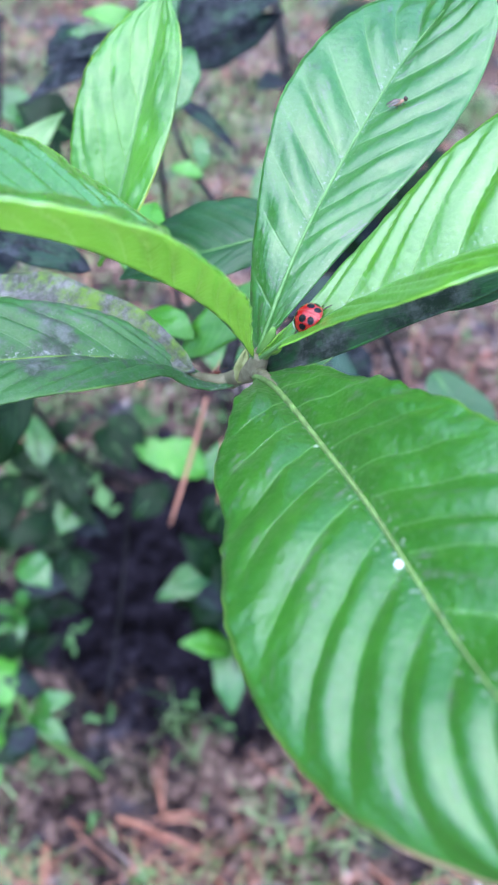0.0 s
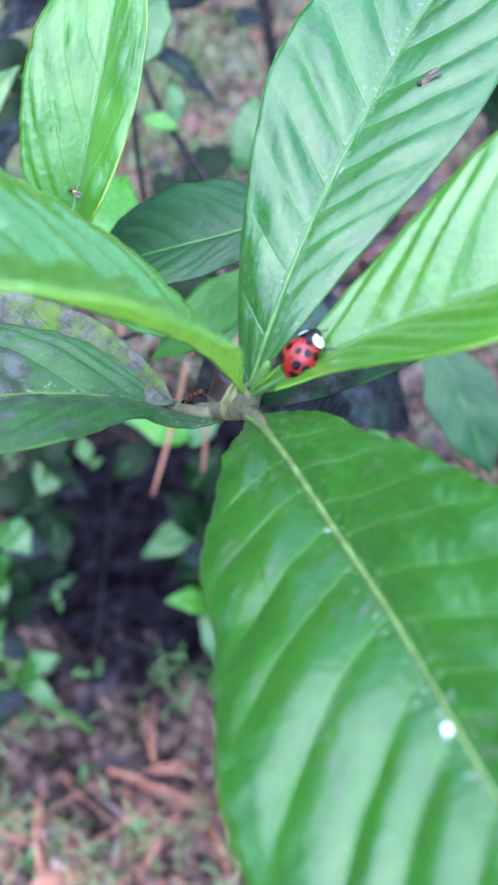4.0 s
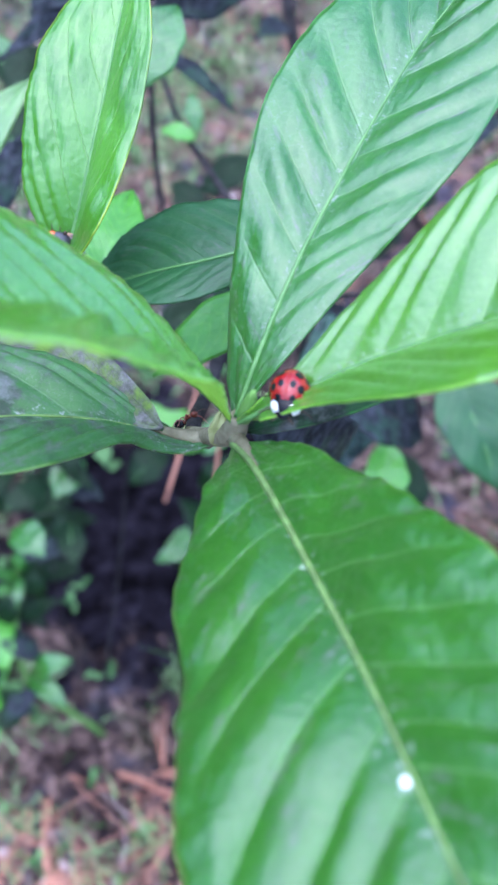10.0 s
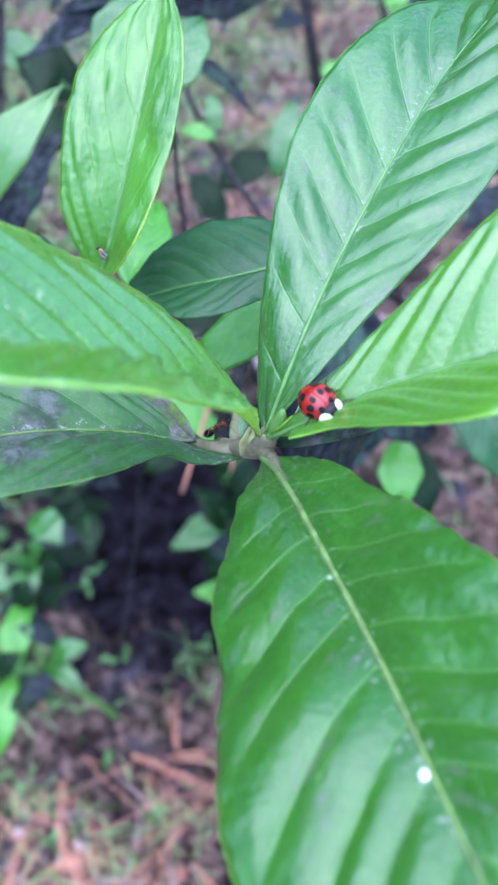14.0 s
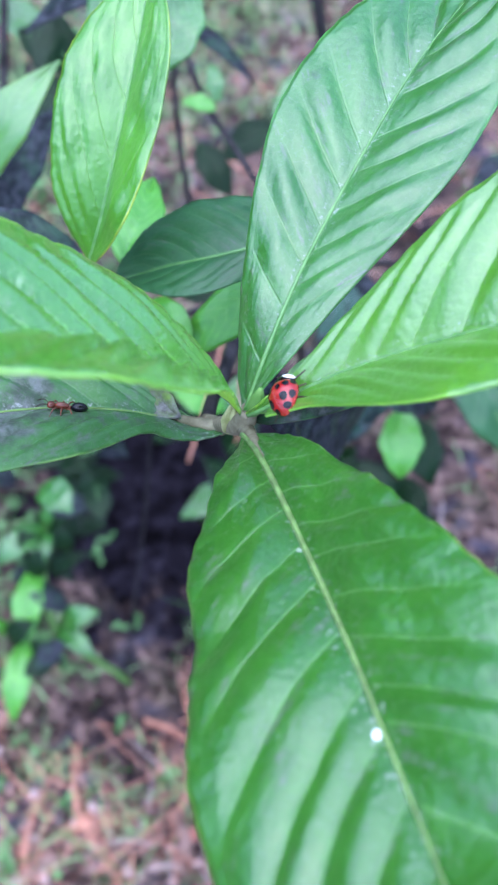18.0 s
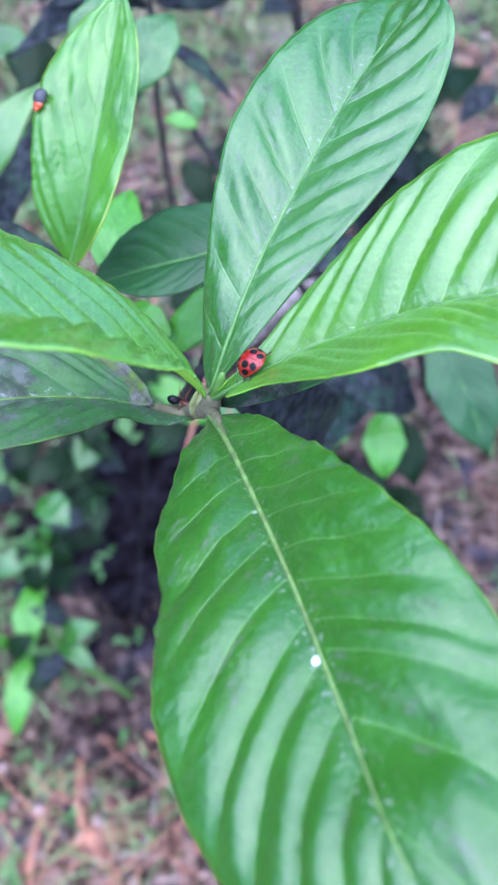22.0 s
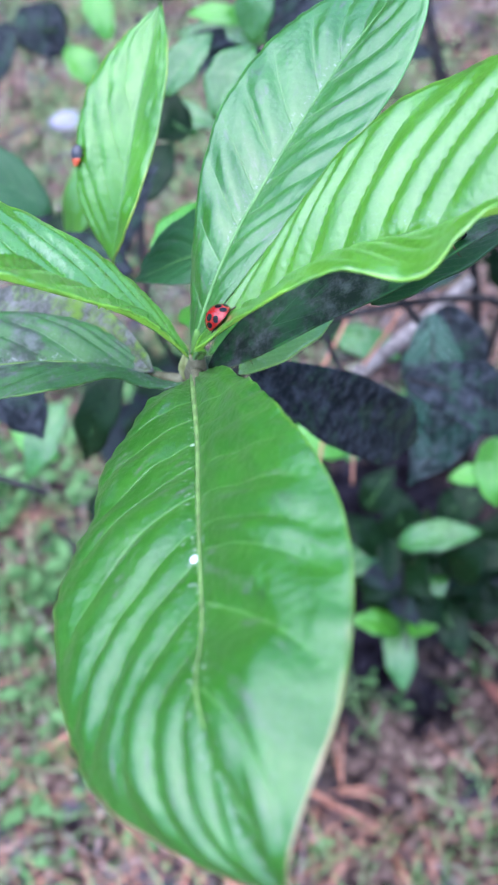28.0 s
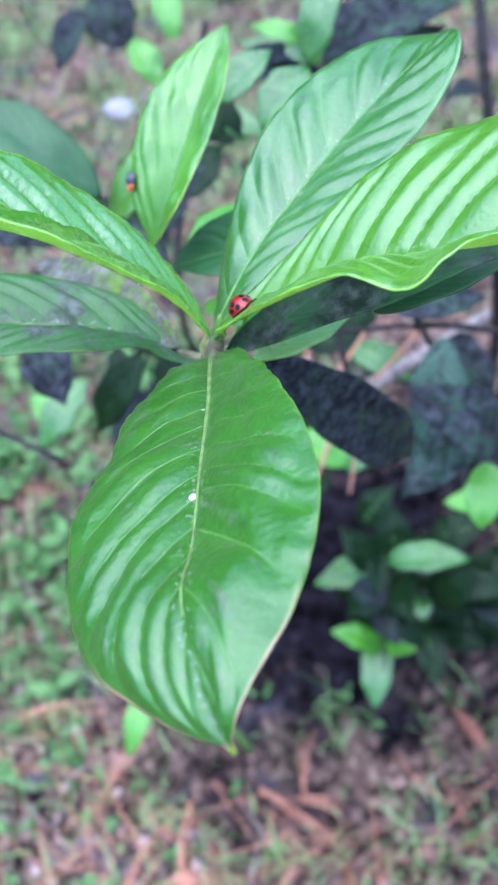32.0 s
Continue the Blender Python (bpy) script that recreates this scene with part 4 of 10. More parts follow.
rough_leaf("leaf", (-0.1395, 0.3830, 0.8737), (-0.0990, 0.3758, 0.8658), 0.0173, M_PALE, sooty, "pale green leaf", face=(0.13, -0.45, 0.88), fold=0.2, taper=0.2)
rough_leaf("leaf", (-0.1078, 0.4792, 0.8796), (-0.1283, 0.4251, 0.8788), 0.0202, M_BLACK, sooty, "blackened leaf crusted with soot", face=(0.12, -0.49, 0.87), rib_material=M_BARK)
rough_leaf("leaf", (-0.0276, 0.0609, 1.0160), (-0.0235, 0.0870, 1.0161), 0.0106, M_BRIGHT, shoot, "bright yellow-green leaf", face=(0.09, -0.37, 0.92), sag=0.05)
rough_leaf("leaf", (0.0046, 0.0556, 1.0183), (-0.0177, 0.0504, 1.0001), 0.0103, M_BRIGHT, shoot, "bright yellow-green leaf", face=(0.03, -0.34, 0.94), nu=30, nv=6, sag=0.05, fold=-0.1)
rough_leaf("leaf", (-0.0133, 0.0500, 1.0071), (-0.0255, 0.0613, 1.0038), 0.0074, M_BRIGHT, shoot, "bright yellow-green leaf", face=(0.07, -0.33, 0.94), fold=0.2, taper=0.2)
rough_leaf("leaf", (-0.0089, 0.0039, 1.0425), (-0.0525, 0.0336, 1.0359), 0.0121, M_MOULD, shoot, "yellowing leaf furred with grey mould", face=(0.11, -0.39, 0.92), sag=0.05)
rough_leaf("leaf", (-0.0369, 0.0672, 1.0119), (-0.0646, 0.0732, 1.0175), 0.0094, M_BLACK, shoot, "blackened leaf crusted with soot", face=(0.13, -0.42, 0.90), rib_material=M_BARK)
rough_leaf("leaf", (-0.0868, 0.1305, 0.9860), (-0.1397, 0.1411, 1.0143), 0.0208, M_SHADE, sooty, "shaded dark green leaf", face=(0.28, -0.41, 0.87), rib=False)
rough_leaf("leaf", (-0.0996, 0.1146, 0.9772), (-0.1345, 0.1077, 0.9841), 0.0094, M_BLACK, sooty, "blackened leaf crusted with soot", face=(0.28, -0.37, 0.88), rib_material=M_BARK)
rough_leaf("leaf", (-0.0933, 0.0761, 0.9694), (-0.0817, 0.0639, 0.9549), 0.0158, M_BLACK, sooty, "hanging leaf with soot and green patches", face=(0.25, -0.32, 0.92), rib_material=M_BARK)
rough_leaf("leaf", (-0.1711, 0.2097, 0.8117), (-0.1899, 0.1741, 0.7882), 0.0189, M_PALE, sooty, "pale green leaf", face=(0.23, -0.30, 0.92), fold=0.2, taper=0.2)
rough_leaf("leaf", (-0.1836, 0.1964, 0.7776), (-0.2089, 0.2062, 0.7952), 0.0170, M_BRIGHT, sooty, "bright yellow-green leaf", face=(0.24, -0.30, 0.92), fold=0.2, taper=0.2)
rough_leaf("leaf", (-0.0660, 0.0961, 0.9492), (-0.0864, 0.0837, 0.9189), 0.0146, M_DEEP_SHADE, sooty, "shaded dark green leaf", face=(0.21, -0.32, 0.92))
rough_leaf("leaf", (-0.0884, 0.1142, 0.9319), (-0.0813, 0.1004, 0.9176), 0.0104, M_DEEP_SHADE, sooty, "shaded dark green leaf", face=(0.21, -0.33, 0.92))
rough_leaf("leaf", (0.0001, 0.0219, 1.0255), (0.0230, 0.1007, 0.9071), 0.0193, M_BLACK, sooty, "long hanging leaf black with soot", face=(0.14, -0.67, 0.73), sag=0.06, shape=0.85, taper=1.7, nu=40, nv=9, crumple=0.04, rib_material=M_BARK)
rough_leaf("leaf", (0.0270, 0.1680, 0.9020), (0.0270, 0.1350, 0.8630), 0.0225, M_PATCHY, sooty, "crinkled leaf with soot and green patches", face=(0.06, -0.68, 0.73), crumple=0.08, fold=-0.1, nu=34, nv=10, taper=0.4, rib_material=M_BARK)
rough_leaf("leaf", (0.0315, 0.1985, 0.8781), (0.0389, 0.1667, 0.8484), 0.0270, M_BLACK, sooty, "blackened leaf crusted with soot", face=(0.03, -0.71, 0.70), nu=30, nv=8, rib_material=M_BARK)
rough_leaf("leaf", (0.0490, 0.1650, 0.8750), (0.0160, 0.1300, 0.8430), 0.0235, M_PATCHY, sooty, "crinkled leaf with soot and green patches", face=(0.03, -0.65, 0.76), crumple=0.08, fold=-0.15, nu=34, nv=10, taper=0.4, rib_material=M_BARK)
rough_leaf("leaf", (0.0076, 0.1745, 0.9073), (0.0414, 0.1884, 0.9068), 0.0158, M_BLACK, sooty, "blackened leaf crusted with soot", face=(0.03, -0.40, 0.91), rib_material=M_BARK)
rough_leaf("leaf", (-0.0610, 0.2503, 0.7379), (-0.0314, 0.2434, 0.7213), 0.0242, M_BRIGHT, sooty, "bright yellow-green leaf", face=(0.09, -0.32, 0.94), fold=0.2, taper=0.2)
rough_leaf("leaf", (-0.0426, 0.2184, 0.8403), (-0.0147, 0.2357, 0.8449), 0.0198, M_DEEP_SHADE, sooty, "shaded dark green leaf", face=(0.09, -0.38, 0.92))
rough_leaf("leaf", (-0.0316, 0.2606, 0.8041), (0.0042, 0.2571, 0.7881), 0.0189, M_PALE, sooty, "pale green leaf", face=(0.06, -0.37, 0.93), fold=0.2, taper=0.2)
rough_leaf("leaf", (-0.0085, 0.2158, 0.8666), (-0.0349, 0.2138, 0.8744), 0.0158, M_DEEP_SHADE, sooty, "shaded dark green leaf", face=(0.08, -0.39, 0.92))
rough_leaf("leaf", (0.0523, 0.2797, 0.6535), (0.0269, 0.2733, 0.6574), 0.0151, M_BRIGHT, sooty, "bright yellow-green leaf", face=(0.01, -0.31, 0.95), fold=0.2, taper=0.2)
rough_leaf("leaf", (-0.0309, 0.2409, 0.7190), (-0.0144, 0.2621, 0.7309), 0.0173, M_PALE, sooty, "pale green leaf", face=(0.06, -0.33, 0.94), fold=0.2, taper=0.2)
rough_leaf("leaf", (0.0505, 0.1437, 0.8565), (0.0500, 0.1217, 0.8402), 0.0168, M_BRIGHT, sooty, "bright yellow-green leaf", face=(-0.06, -0.28, 0.96), fold=0.2, taper=0.2)
rough_leaf("leaf", (0.0577, 0.1599, 0.8307), (0.0673, 0.1358, 0.8123), 0.0176, M_DEEP_SHADE, sooty, "shaded dark green leaf", face=(-0.07, -0.28, 0.96))
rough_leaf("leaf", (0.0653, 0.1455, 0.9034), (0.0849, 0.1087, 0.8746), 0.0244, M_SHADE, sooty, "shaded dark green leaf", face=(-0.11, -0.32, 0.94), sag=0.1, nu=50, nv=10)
rough_leaf("leaf", (0.0181, 0.1301, 0.9061), (0.0627, 0.1407, 0.8622), 0.0262, M_BLACK, sooty, "blackened leaf crusted with soot", face=(-0.06, -0.32, 0.94), rib_material=M_BARK)
rough_leaf("leaf", (-0.0408, 0.2488, 0.9745), (-0.0339, 0.2718, 1.0051), 0.0161, M_PALE, sooty, "pale green leaf", face=(0.12, -0.52, 0.85), fold=0.2, taper=0.2)
rough_leaf("leaf", (-0.0467, 0.2793, 0.9617), (0.0169, 0.2949, 0.9790), 0.0282, M_BLACK, sooty, "blackened leaf crusted with soot", face=(0.08, -0.51, 0.85), sag=0.15, rib_material=M_BARK)
rough_leaf("leaf", (-0.0483, 0.2792, 0.9621), (-0.0792, 0.2459, 0.9724), 0.0110, M_BLACK, sooty, "blackened leaf crusted with soot", face=(0.15, -0.49, 0.86), rib_material=M_BARK)
rough_leaf("leaf", (-0.0452, 0.2647, 0.9760), (-0.0684, 0.2631, 0.9830), 0.0096, M_BRIGHT, sooty, "bright yellow-green leaf", face=(0.14, -0.50, 0.85), fold=0.2, taper=0.2)
rough_leaf("leaf", (-0.0287, 0.1353, 1.0098), (-0.0178, 0.1531, 1.0210), 0.0144, M_PALE, shoot, "pale green leaf", face=(0.14, -0.48, 0.87), fold=0.2, taper=0.2)
rough_leaf("leaf", (-0.0798, 0.2611, 0.9310), (-0.1036, 0.2659, 0.9438), 0.0238, M_DEEP_SHADE, sooty, "shaded dark green leaf", face=(0.17, -0.46, 0.87))
rough_leaf("leaf", (-0.0986, 0.2166, 0.9273), (-0.0806, 0.2397, 0.9404), 0.0226, M_DEEP_SHADE, sooty, "shaded dark green leaf", face=(0.18, -0.44, 0.88))
rough_leaf("leaf", (-0.1966, 0.4488, 0.8607), (-0.2186, 0.4652, 0.8827), 0.0214, M_BRIGHT, sooty, "bright yellow-green leaf", face=(0.21, -0.47, 0.85), fold=0.2, taper=0.2)
rough_leaf("leaf", (-0.1823, 0.4548, 0.8879), (-0.1960, 0.4827, 0.9165), 0.0189, M_BRIGHT, sooty, "bright yellow-green leaf", face=(0.20, -0.50, 0.84), fold=0.2, taper=0.2)
rough_leaf("leaf", (-0.2209, 0.4609, 0.8799), (-0.2486, 0.4794, 0.9057), 0.0351, M_BLACK, sooty, "blackened leaf crusted with soot", face=(0.24, -0.48, 0.84), rib_material=M_BARK)
rough_leaf("leaf", (-0.2450, 0.4529, 0.9092), (-0.2530, 0.4184, 0.8827), 0.0208, M_BLACK, sooty, "blackened leaf crusted with soot", face=(0.26, -0.47, 0.85), rib_material=M_BARK)
rough_leaf("leaf", (-0.2165, 0.4773, 0.8922), (-0.2399, 0.4760, 0.8997), 0.0234, M_DEEP_SHADE, sooty, "shaded dark green leaf", face=(0.23, -0.49, 0.84))
rough_leaf("leaf", (0.0178, 0.4990, 0.8328), (-0.0024, 0.4696, 0.8419), 0.0173, M_BLACK, sooty, "blackened leaf crusted with soot", face=(0.03, -0.49, 0.87), rib_material=M_BARK)
rough_leaf("leaf", (0.0916, 0.5114, 0.8525), (0.1104, 0.4559, 0.8357), 0.0341, M_BLACK, sooty, "blackened leaf crusted with soot", face=(-0.08, -0.48, 0.87), rib_material=M_BARK)
rough_leaf("leaf", (0.0717, 0.5251, 0.8390), (0.0852, 0.5130, 0.8293), 0.0170, M_BRIGHT, sooty, "bright yellow-green leaf", face=(-0.06, -0.49, 0.87), fold=0.2, taper=0.2)
rough_leaf("leaf", (0.1447, 0.4292, 0.8140), (0.1192, 0.4004, 0.8072), 0.0175, M_BLACK, sooty, "blackened leaf crusted with soot", face=(-0.11, -0.43, 0.89), rib_material=M_BARK)
rough_leaf("leaf", (0.1444, 0.3811, 0.7914), (0.1126, 0.3583, 0.7771), 0.0225, M_BLACK, sooty, "blackened leaf crusted with soot", face=(-0.11, -0.40, 0.91), rib_material=M_BARK)
rough_leaf("leaf", (-0.0000, 0.3294, 0.8390), (0.0103, 0.3621, 0.8632), 0.0157, M_PALE, sooty, "pale green leaf", face=(-0.00, -0.44, 0.90), fold=0.2, taper=0.2)
rough_leaf("leaf", (-0.0285, 0.3243, 0.8363), (0.0002, 0.3395, 0.8465), 0.0189, M_DEEP_SHADE, sooty, "shaded dark green leaf", face=(0.02, -0.43, 0.90))
rough_leaf("leaf", (-0.0488, 0.3708, 0.8095), (-0.0288, 0.3459, 0.7900), 0.0190, M_DEEP_SHADE, sooty, "shaded dark green leaf", face=(0.04, -0.41, 0.91))
rough_leaf("leaf", (0.0018, 0.0014, 1.0455), (0.058, 0.013, 1.0680), 0.0105, M_CRUST, shoot, "leaf crusted with soot under the bright one", face=(0.0, -0.35, 0.93), sag=0.08, nu=40, nv=8)
rough_leaf("leaf", (0.0034, 0.0081, 1.0371), (0.0186, 0.0268, 1.0338), 0.0069, M_SIDE, shoot, "bright green leaf", face=(0.11, -0.38, 0.92), nu=30, nv=6, sag=0.05, crumple=0.02)
rough_leaf("leaf", (0.0269, 0.0062, 1.0528), (0.0504, 0.0128, 1.0621), 0.0068, M_SHADE, shoot, "shaded dark green leaf", face=(0.03, -0.42, 0.91), nu=40, nv=8, sag=0.1, crumple=0.02)
branch("stem", [(-0.2389, 0.3713, 0.3568), (-0.2443, 0.3292, 0.3134), (-0.2578, 0.2865, 0.2452), (-0.2100, 0.3200, 0.1000), (-0.2000, 0.3300, 0.0000)], [0.0023, 0.0029, 0.0036, 0.0043, 0.0043], M_STEM, left_shoot, "", 7, 14)
rough_leaf("leaf", (-0.2353, 0.3583, 0.3718), (-0.2759, 0.3167, 0.3684), 0.0269, M_PALE, left_shoot, "pale green leaf", face=(0.14, -0.22, 0.96), sag=0.18, fold=0.2, taper=0.2)
rough_leaf("leaf", (-0.2336, 0.3592, 0.3724), (-0.2196, 0.3638, 0.4000), 0.0161, M_PALE, left_shoot, "pale green leaf", face=(0.13, -0.24, 0.96), sag=0.18, fold=0.2, taper=0.2)
rough_leaf("leaf", (-0.2376, 0.3546, 0.3693), (-0.2306, 0.3183, 0.3668), 0.0215, M_PALE, left_shoot, "pale green leaf", face=(0.13, -0.22, 0.97), sag=0.18, fold=0.2, taper=0.2)
rough_leaf("leaf", (-0.2439, 0.3249, 0.3476), (-0.2496, 0.2536, 0.3199), 0.0296, M_BRIGHT, left_shoot, "bright yellow-green leaf", face=(0.13, -0.19, 0.97), sag=0.18, fold=0.2, taper=0.2)
rough_leaf("leaf", (-0.2531, 0.2680, 0.3059), (-0.2609, 0.1934, 0.2760), 0.0269, M_BRIGHT, left_shoot, "bright yellow-green leaf", face=(0.14, -0.16, 0.98), sag=0.18, fold=0.2, taper=0.2)
rough_leaf("leaf", (-0.2183, 0.2799, 0.3127), (-0.1761, 0.2826, 0.3372), 0.0233, M_PALE, left_shoot, "pale green leaf", face=(0.11, -0.19, 0.98), sag=0.18, fold=0.2, taper=0.2)
rough_leaf("leaf", (-0.2224, 0.2766, 0.3105), (-0.1807, 0.2470, 0.3110), 0.0206, M_PALE, left_shoot, "pale green leaf", face=(0.11, -0.18, 0.98), sag=0.18, fold=0.2, taper=0.2)
rough_leaf("leaf", (-0.2722, 0.2723, 0.3102), (-0.2796, 0.2731, 0.3362), 0.0134, M_BRIGHT, left_shoot, "bright yellow-green leaf", face=(0.15, -0.18, 0.97), sag=0.18, fold=0.2, taper=0.2)
rough_leaf("leaf", (-0.2309, 0.3547, 0.3689), (-0.1976, 0.3632, 0.3982), 0.0224, M_DEEP_SHADE, left_shoot, "shaded dark green leaf", face=(0.12, -0.24, 0.96), sag=0.18, fold=0.35)
rough_leaf("leaf", (-0.2075, 0.3738, 0.5300), (-0.2191, 0.3386, 0.5261), 0.0222, M_DEEP_SHADE, left_shoot, "shaded dark green leaf", face=(0.14, -0.29, 0.95))
rough_leaf("leaf", (-0.1731, 0.3456, 0.5360), (-0.2033, 0.3161, 0.5374), 0.0225, M_DEEP_SHADE, left_shoot, "shaded dark green leaf", face=(0.13, -0.28, 0.95))
rough_leaf("leaf", (-0.1490, 0.3085, 0.5373), (-0.1395, 0.2708, 0.5309), 0.0220, M_DEEP_SHADE, left_shoot, "shaded dark green leaf", face=(0.10, -0.26, 0.96))
rough_leaf("leaf", (-0.2066, 0.3833, 0.4669), (-0.1707, 0.3584, 0.4711), 0.0299, M_DEEP_SHADE, left_shoot, "shaded dark green leaf", face=(0.11, -0.28, 0.95))
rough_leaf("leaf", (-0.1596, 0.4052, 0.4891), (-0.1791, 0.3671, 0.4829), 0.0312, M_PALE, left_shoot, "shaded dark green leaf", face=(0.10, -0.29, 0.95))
rough_leaf("leaf", (-0.2397, 0.4708, 0.4840), (-0.2006, 0.4352, 0.4789), 0.0304, M_DEEP_SHADE, left_shoot, "shaded dark green leaf", face=(0.13, -0.32, 0.94))
rough_leaf("leaf", (-0.1726, 0.4143, 0.5419), (-0.1651, 0.3735, 0.5329), 0.0297, M_DEEP_SHADE, left_shoot, "shaded dark green leaf", face=(0.11, -0.31, 0.94))
rough_leaf("leaf", (-0.1578, 0.4831, 0.4945), (-0.1144, 0.4391, 0.4820), 0.0325, M_DEEP_SHADE, left_shoot, "shaded dark green leaf", face=(0.08, -0.33, 0.94))
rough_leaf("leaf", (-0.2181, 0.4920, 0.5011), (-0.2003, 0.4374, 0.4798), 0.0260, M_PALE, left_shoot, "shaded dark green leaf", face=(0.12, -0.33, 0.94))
rough_leaf("leaf", (-0.1568, 0.4038, 0.5390), (-0.1566, 0.3618, 0.5290), 0.0243, M_DEEP_SHADE, left_shoot, "shaded dark green leaf", face=(0.10, -0.31, 0.95))
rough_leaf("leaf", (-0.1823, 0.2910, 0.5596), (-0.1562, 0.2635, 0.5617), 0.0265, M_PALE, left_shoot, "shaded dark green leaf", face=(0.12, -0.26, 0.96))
rough_leaf("leaf", (-0.2362, 0.4303, 0.4907), (-0.2250, 0.3810, 0.4742), 0.0321, M_DEEP_SHADE, left_shoot, "shaded dark green leaf", face=(0.14, -0.30, 0.95))
branch("stem", [(-0.1810, 0.3863, 0.6028), (-0.1887, 0.4016, 0.5102), (-0.2022, 0.3926, 0.3967), (-0.2155, 0.3635, 0.2790), (-0.2050, 0.3300, 0.0200)], [0.0007, 0.0008, 0.0008, 0.0009, 0.0011], M_BARK, left_shoot, "", 7, 14)
rough_leaf("leaf", (-0.1004, 0.3784, 0.5945), (-0.0611, 0.3616, 0.5792), 0.0226, M_BRIGHT, left_shoot, "bright yellow-green leaf", face=(0.06, -0.33, 0.94))
rough_leaf("leaf", (-0.0755, 0.3715, 0.5484), (-0.1062, 0.3499, 0.5301), 0.0283, M_DEEP_SHADE, left_shoot, "shaded dark green leaf", face=(0.06, -0.30, 0.95))
rough_leaf("leaf", (-0.1187, 0.3801, 0.6228), (-0.0879, 0.3637, 0.6080), 0.0242, M_DEEP_SHADE, left_shoot, "shaded dark green leaf", face=(0.08, -0.34, 0.94))
branch("stem", [(-0.1108, 0.3937, 0.6080), (-0.1108, 0.4022, 0.5094), (-0.1305, 0.4042, 0.3790), (-0.2000, 0.3400, 0.0500)], [0.0009, 0.0010, 0.0011, 0.0014], M_BARK, left_shoot, "", 7, 12)
branch("stem", [(-0.0095, 0.2671, 0.5940), (-0.0160, 0.3186, 0.4508), (-0.0322, 0.3580, 0.2873), (-0.0169, 0.3308, 0.1652), (-0.0200, 0.4000, 0.0000)], [0.0008, 0.0013, 0.0015, 0.0019, 0.0023], M_BARK, right_shoot, "", 7, 20)
rough_leaf("leaf", (-0.0327, 0.4315, 0.3355), (-0.1046, 0.3830, 0.3458), 0.0358, M_PALE, right_shoot, "pale green leaf", face=(0.06, -0.27, 0.96), fold=0.2, taper=0.2)
rough_leaf("leaf", (-0.0117, 0.2701, 0.5838), (0.0482, 0.2739, 0.5939), 0.0232, M_PALE, right_shoot, "pale green leaf", face=(0.02, -0.28, 0.96), fold=0.2, taper=0.2)
rough_leaf("leaf", (-0.0332, 0.3642, 0.2794), (-0.0821, 0.3523, 0.3126), 0.0275, M_BRIGHT, right_shoot, "bright yellow-green leaf", face=(0.05, -0.23, 0.97), fold=0.2, taper=0.2)
rough_leaf("leaf", (-0.0275, 0.3666, 0.2795), (0.0061, 0.3596, 0.2893), 0.0251, M_BRIGHT, right_shoot, "bright yellow-green leaf", face=(0.03, -0.23, 0.97), fold=0.2, taper=0.2)
rough_leaf("leaf", (-0.0367, 0.3788, 0.2793), (-0.0292, 0.3076, 0.2441), 0.0338, M_PALE, right_shoot, "pale green leaf", face=(0.04, -0.22, 0.97), fold=0.2, taper=0.2)
rough_leaf("leaf", (-0.0011, 0.3920, 0.3592), (0.0129, 0.3585, 0.3534), 0.0260, M_PALE, right_shoot, "pale green leaf", face=(0.02, -0.26, 0.97), fold=0.2, taper=0.2)
rough_leaf("leaf", (0.0059, 0.3963, 0.2931), (0.0337, 0.3379, 0.2620), 0.0358, M_DEEP_SHADE, right_shoot, "shaded dark green leaf", face=(0.01, -0.24, 0.97))
rough_leaf("leaf", (-0.0319, 0.4261, 0.3307), (-0.0540, 0.3769, 0.3239), 0.0358, M_DEEP_SHADE, right_shoot, "shaded dark green leaf", face=(0.05, -0.26, 0.96))
rough_leaf("leaf", (-0.0394, 0.3666, 0.4180), (-0.0727, 0.3791, 0.4665), 0.0321, M_DEEP_SHADE, right_shoot, "shaded dark green leaf", face=(0.06, -0.28, 0.96))
rough_leaf("leaf", (-0.0160, 0.3517, 0.4650), (-0.0249, 0.3760, 0.5153), 0.0352, M_DEEP_SHADE, right_shoot, "shaded dark green leaf", face=(0.04, -0.29, 0.96))
rough_leaf("leaf", (-0.0107, 0.3984, 0.3677), (0.0362, 0.3818, 0.3651), 0.0340, M_DEEP_SHADE, right_shoot, "shaded dark green leaf", face=(0.02, -0.27, 0.96))
rough_leaf("leaf", (0.0117, 0.3706, 0.4717), (0.0586, 0.3822, 0.4926), 0.0352, M_DEEP_SHADE, right_shoot, "shaded dark green leaf", face=(0.01, -0.29, 0.96))
rough_leaf("leaf", (-0.0430, 0.3375, 0.5295), (-0.0176, 0.3570, 0.5642), 0.0283, M_DEEP_SHADE, right_shoot, "shaded dark green leaf", face=(0.05, -0.30, 0.95))
rough_leaf("leaf", (0.0431, 0.4211, 0.3688), (0.0806, 0.3846, 0.3527), 0.0340, M_DEEP_SHADE, right_shoot, "shaded dark green leaf", face=(-0.01, -0.27, 0.96))

# added, unseen, to shade the ground: side stem, limbs above, twigs with dense foliage
SHADE_STEM = [(0.5, 0.65, 0.0), (0.49, 0.66, 0.4), (0.45, 0.7, 0.9), (0.42, 0.74, 1.2), (0.34, 0.79, 1.3)]
SHADE_LIMB = [(0.42, 0.74, 1.2), (0.1, 0.85, 1.3), (-0.3, 0.9, 1.3), (-0.65, 0.95, 1.24)]
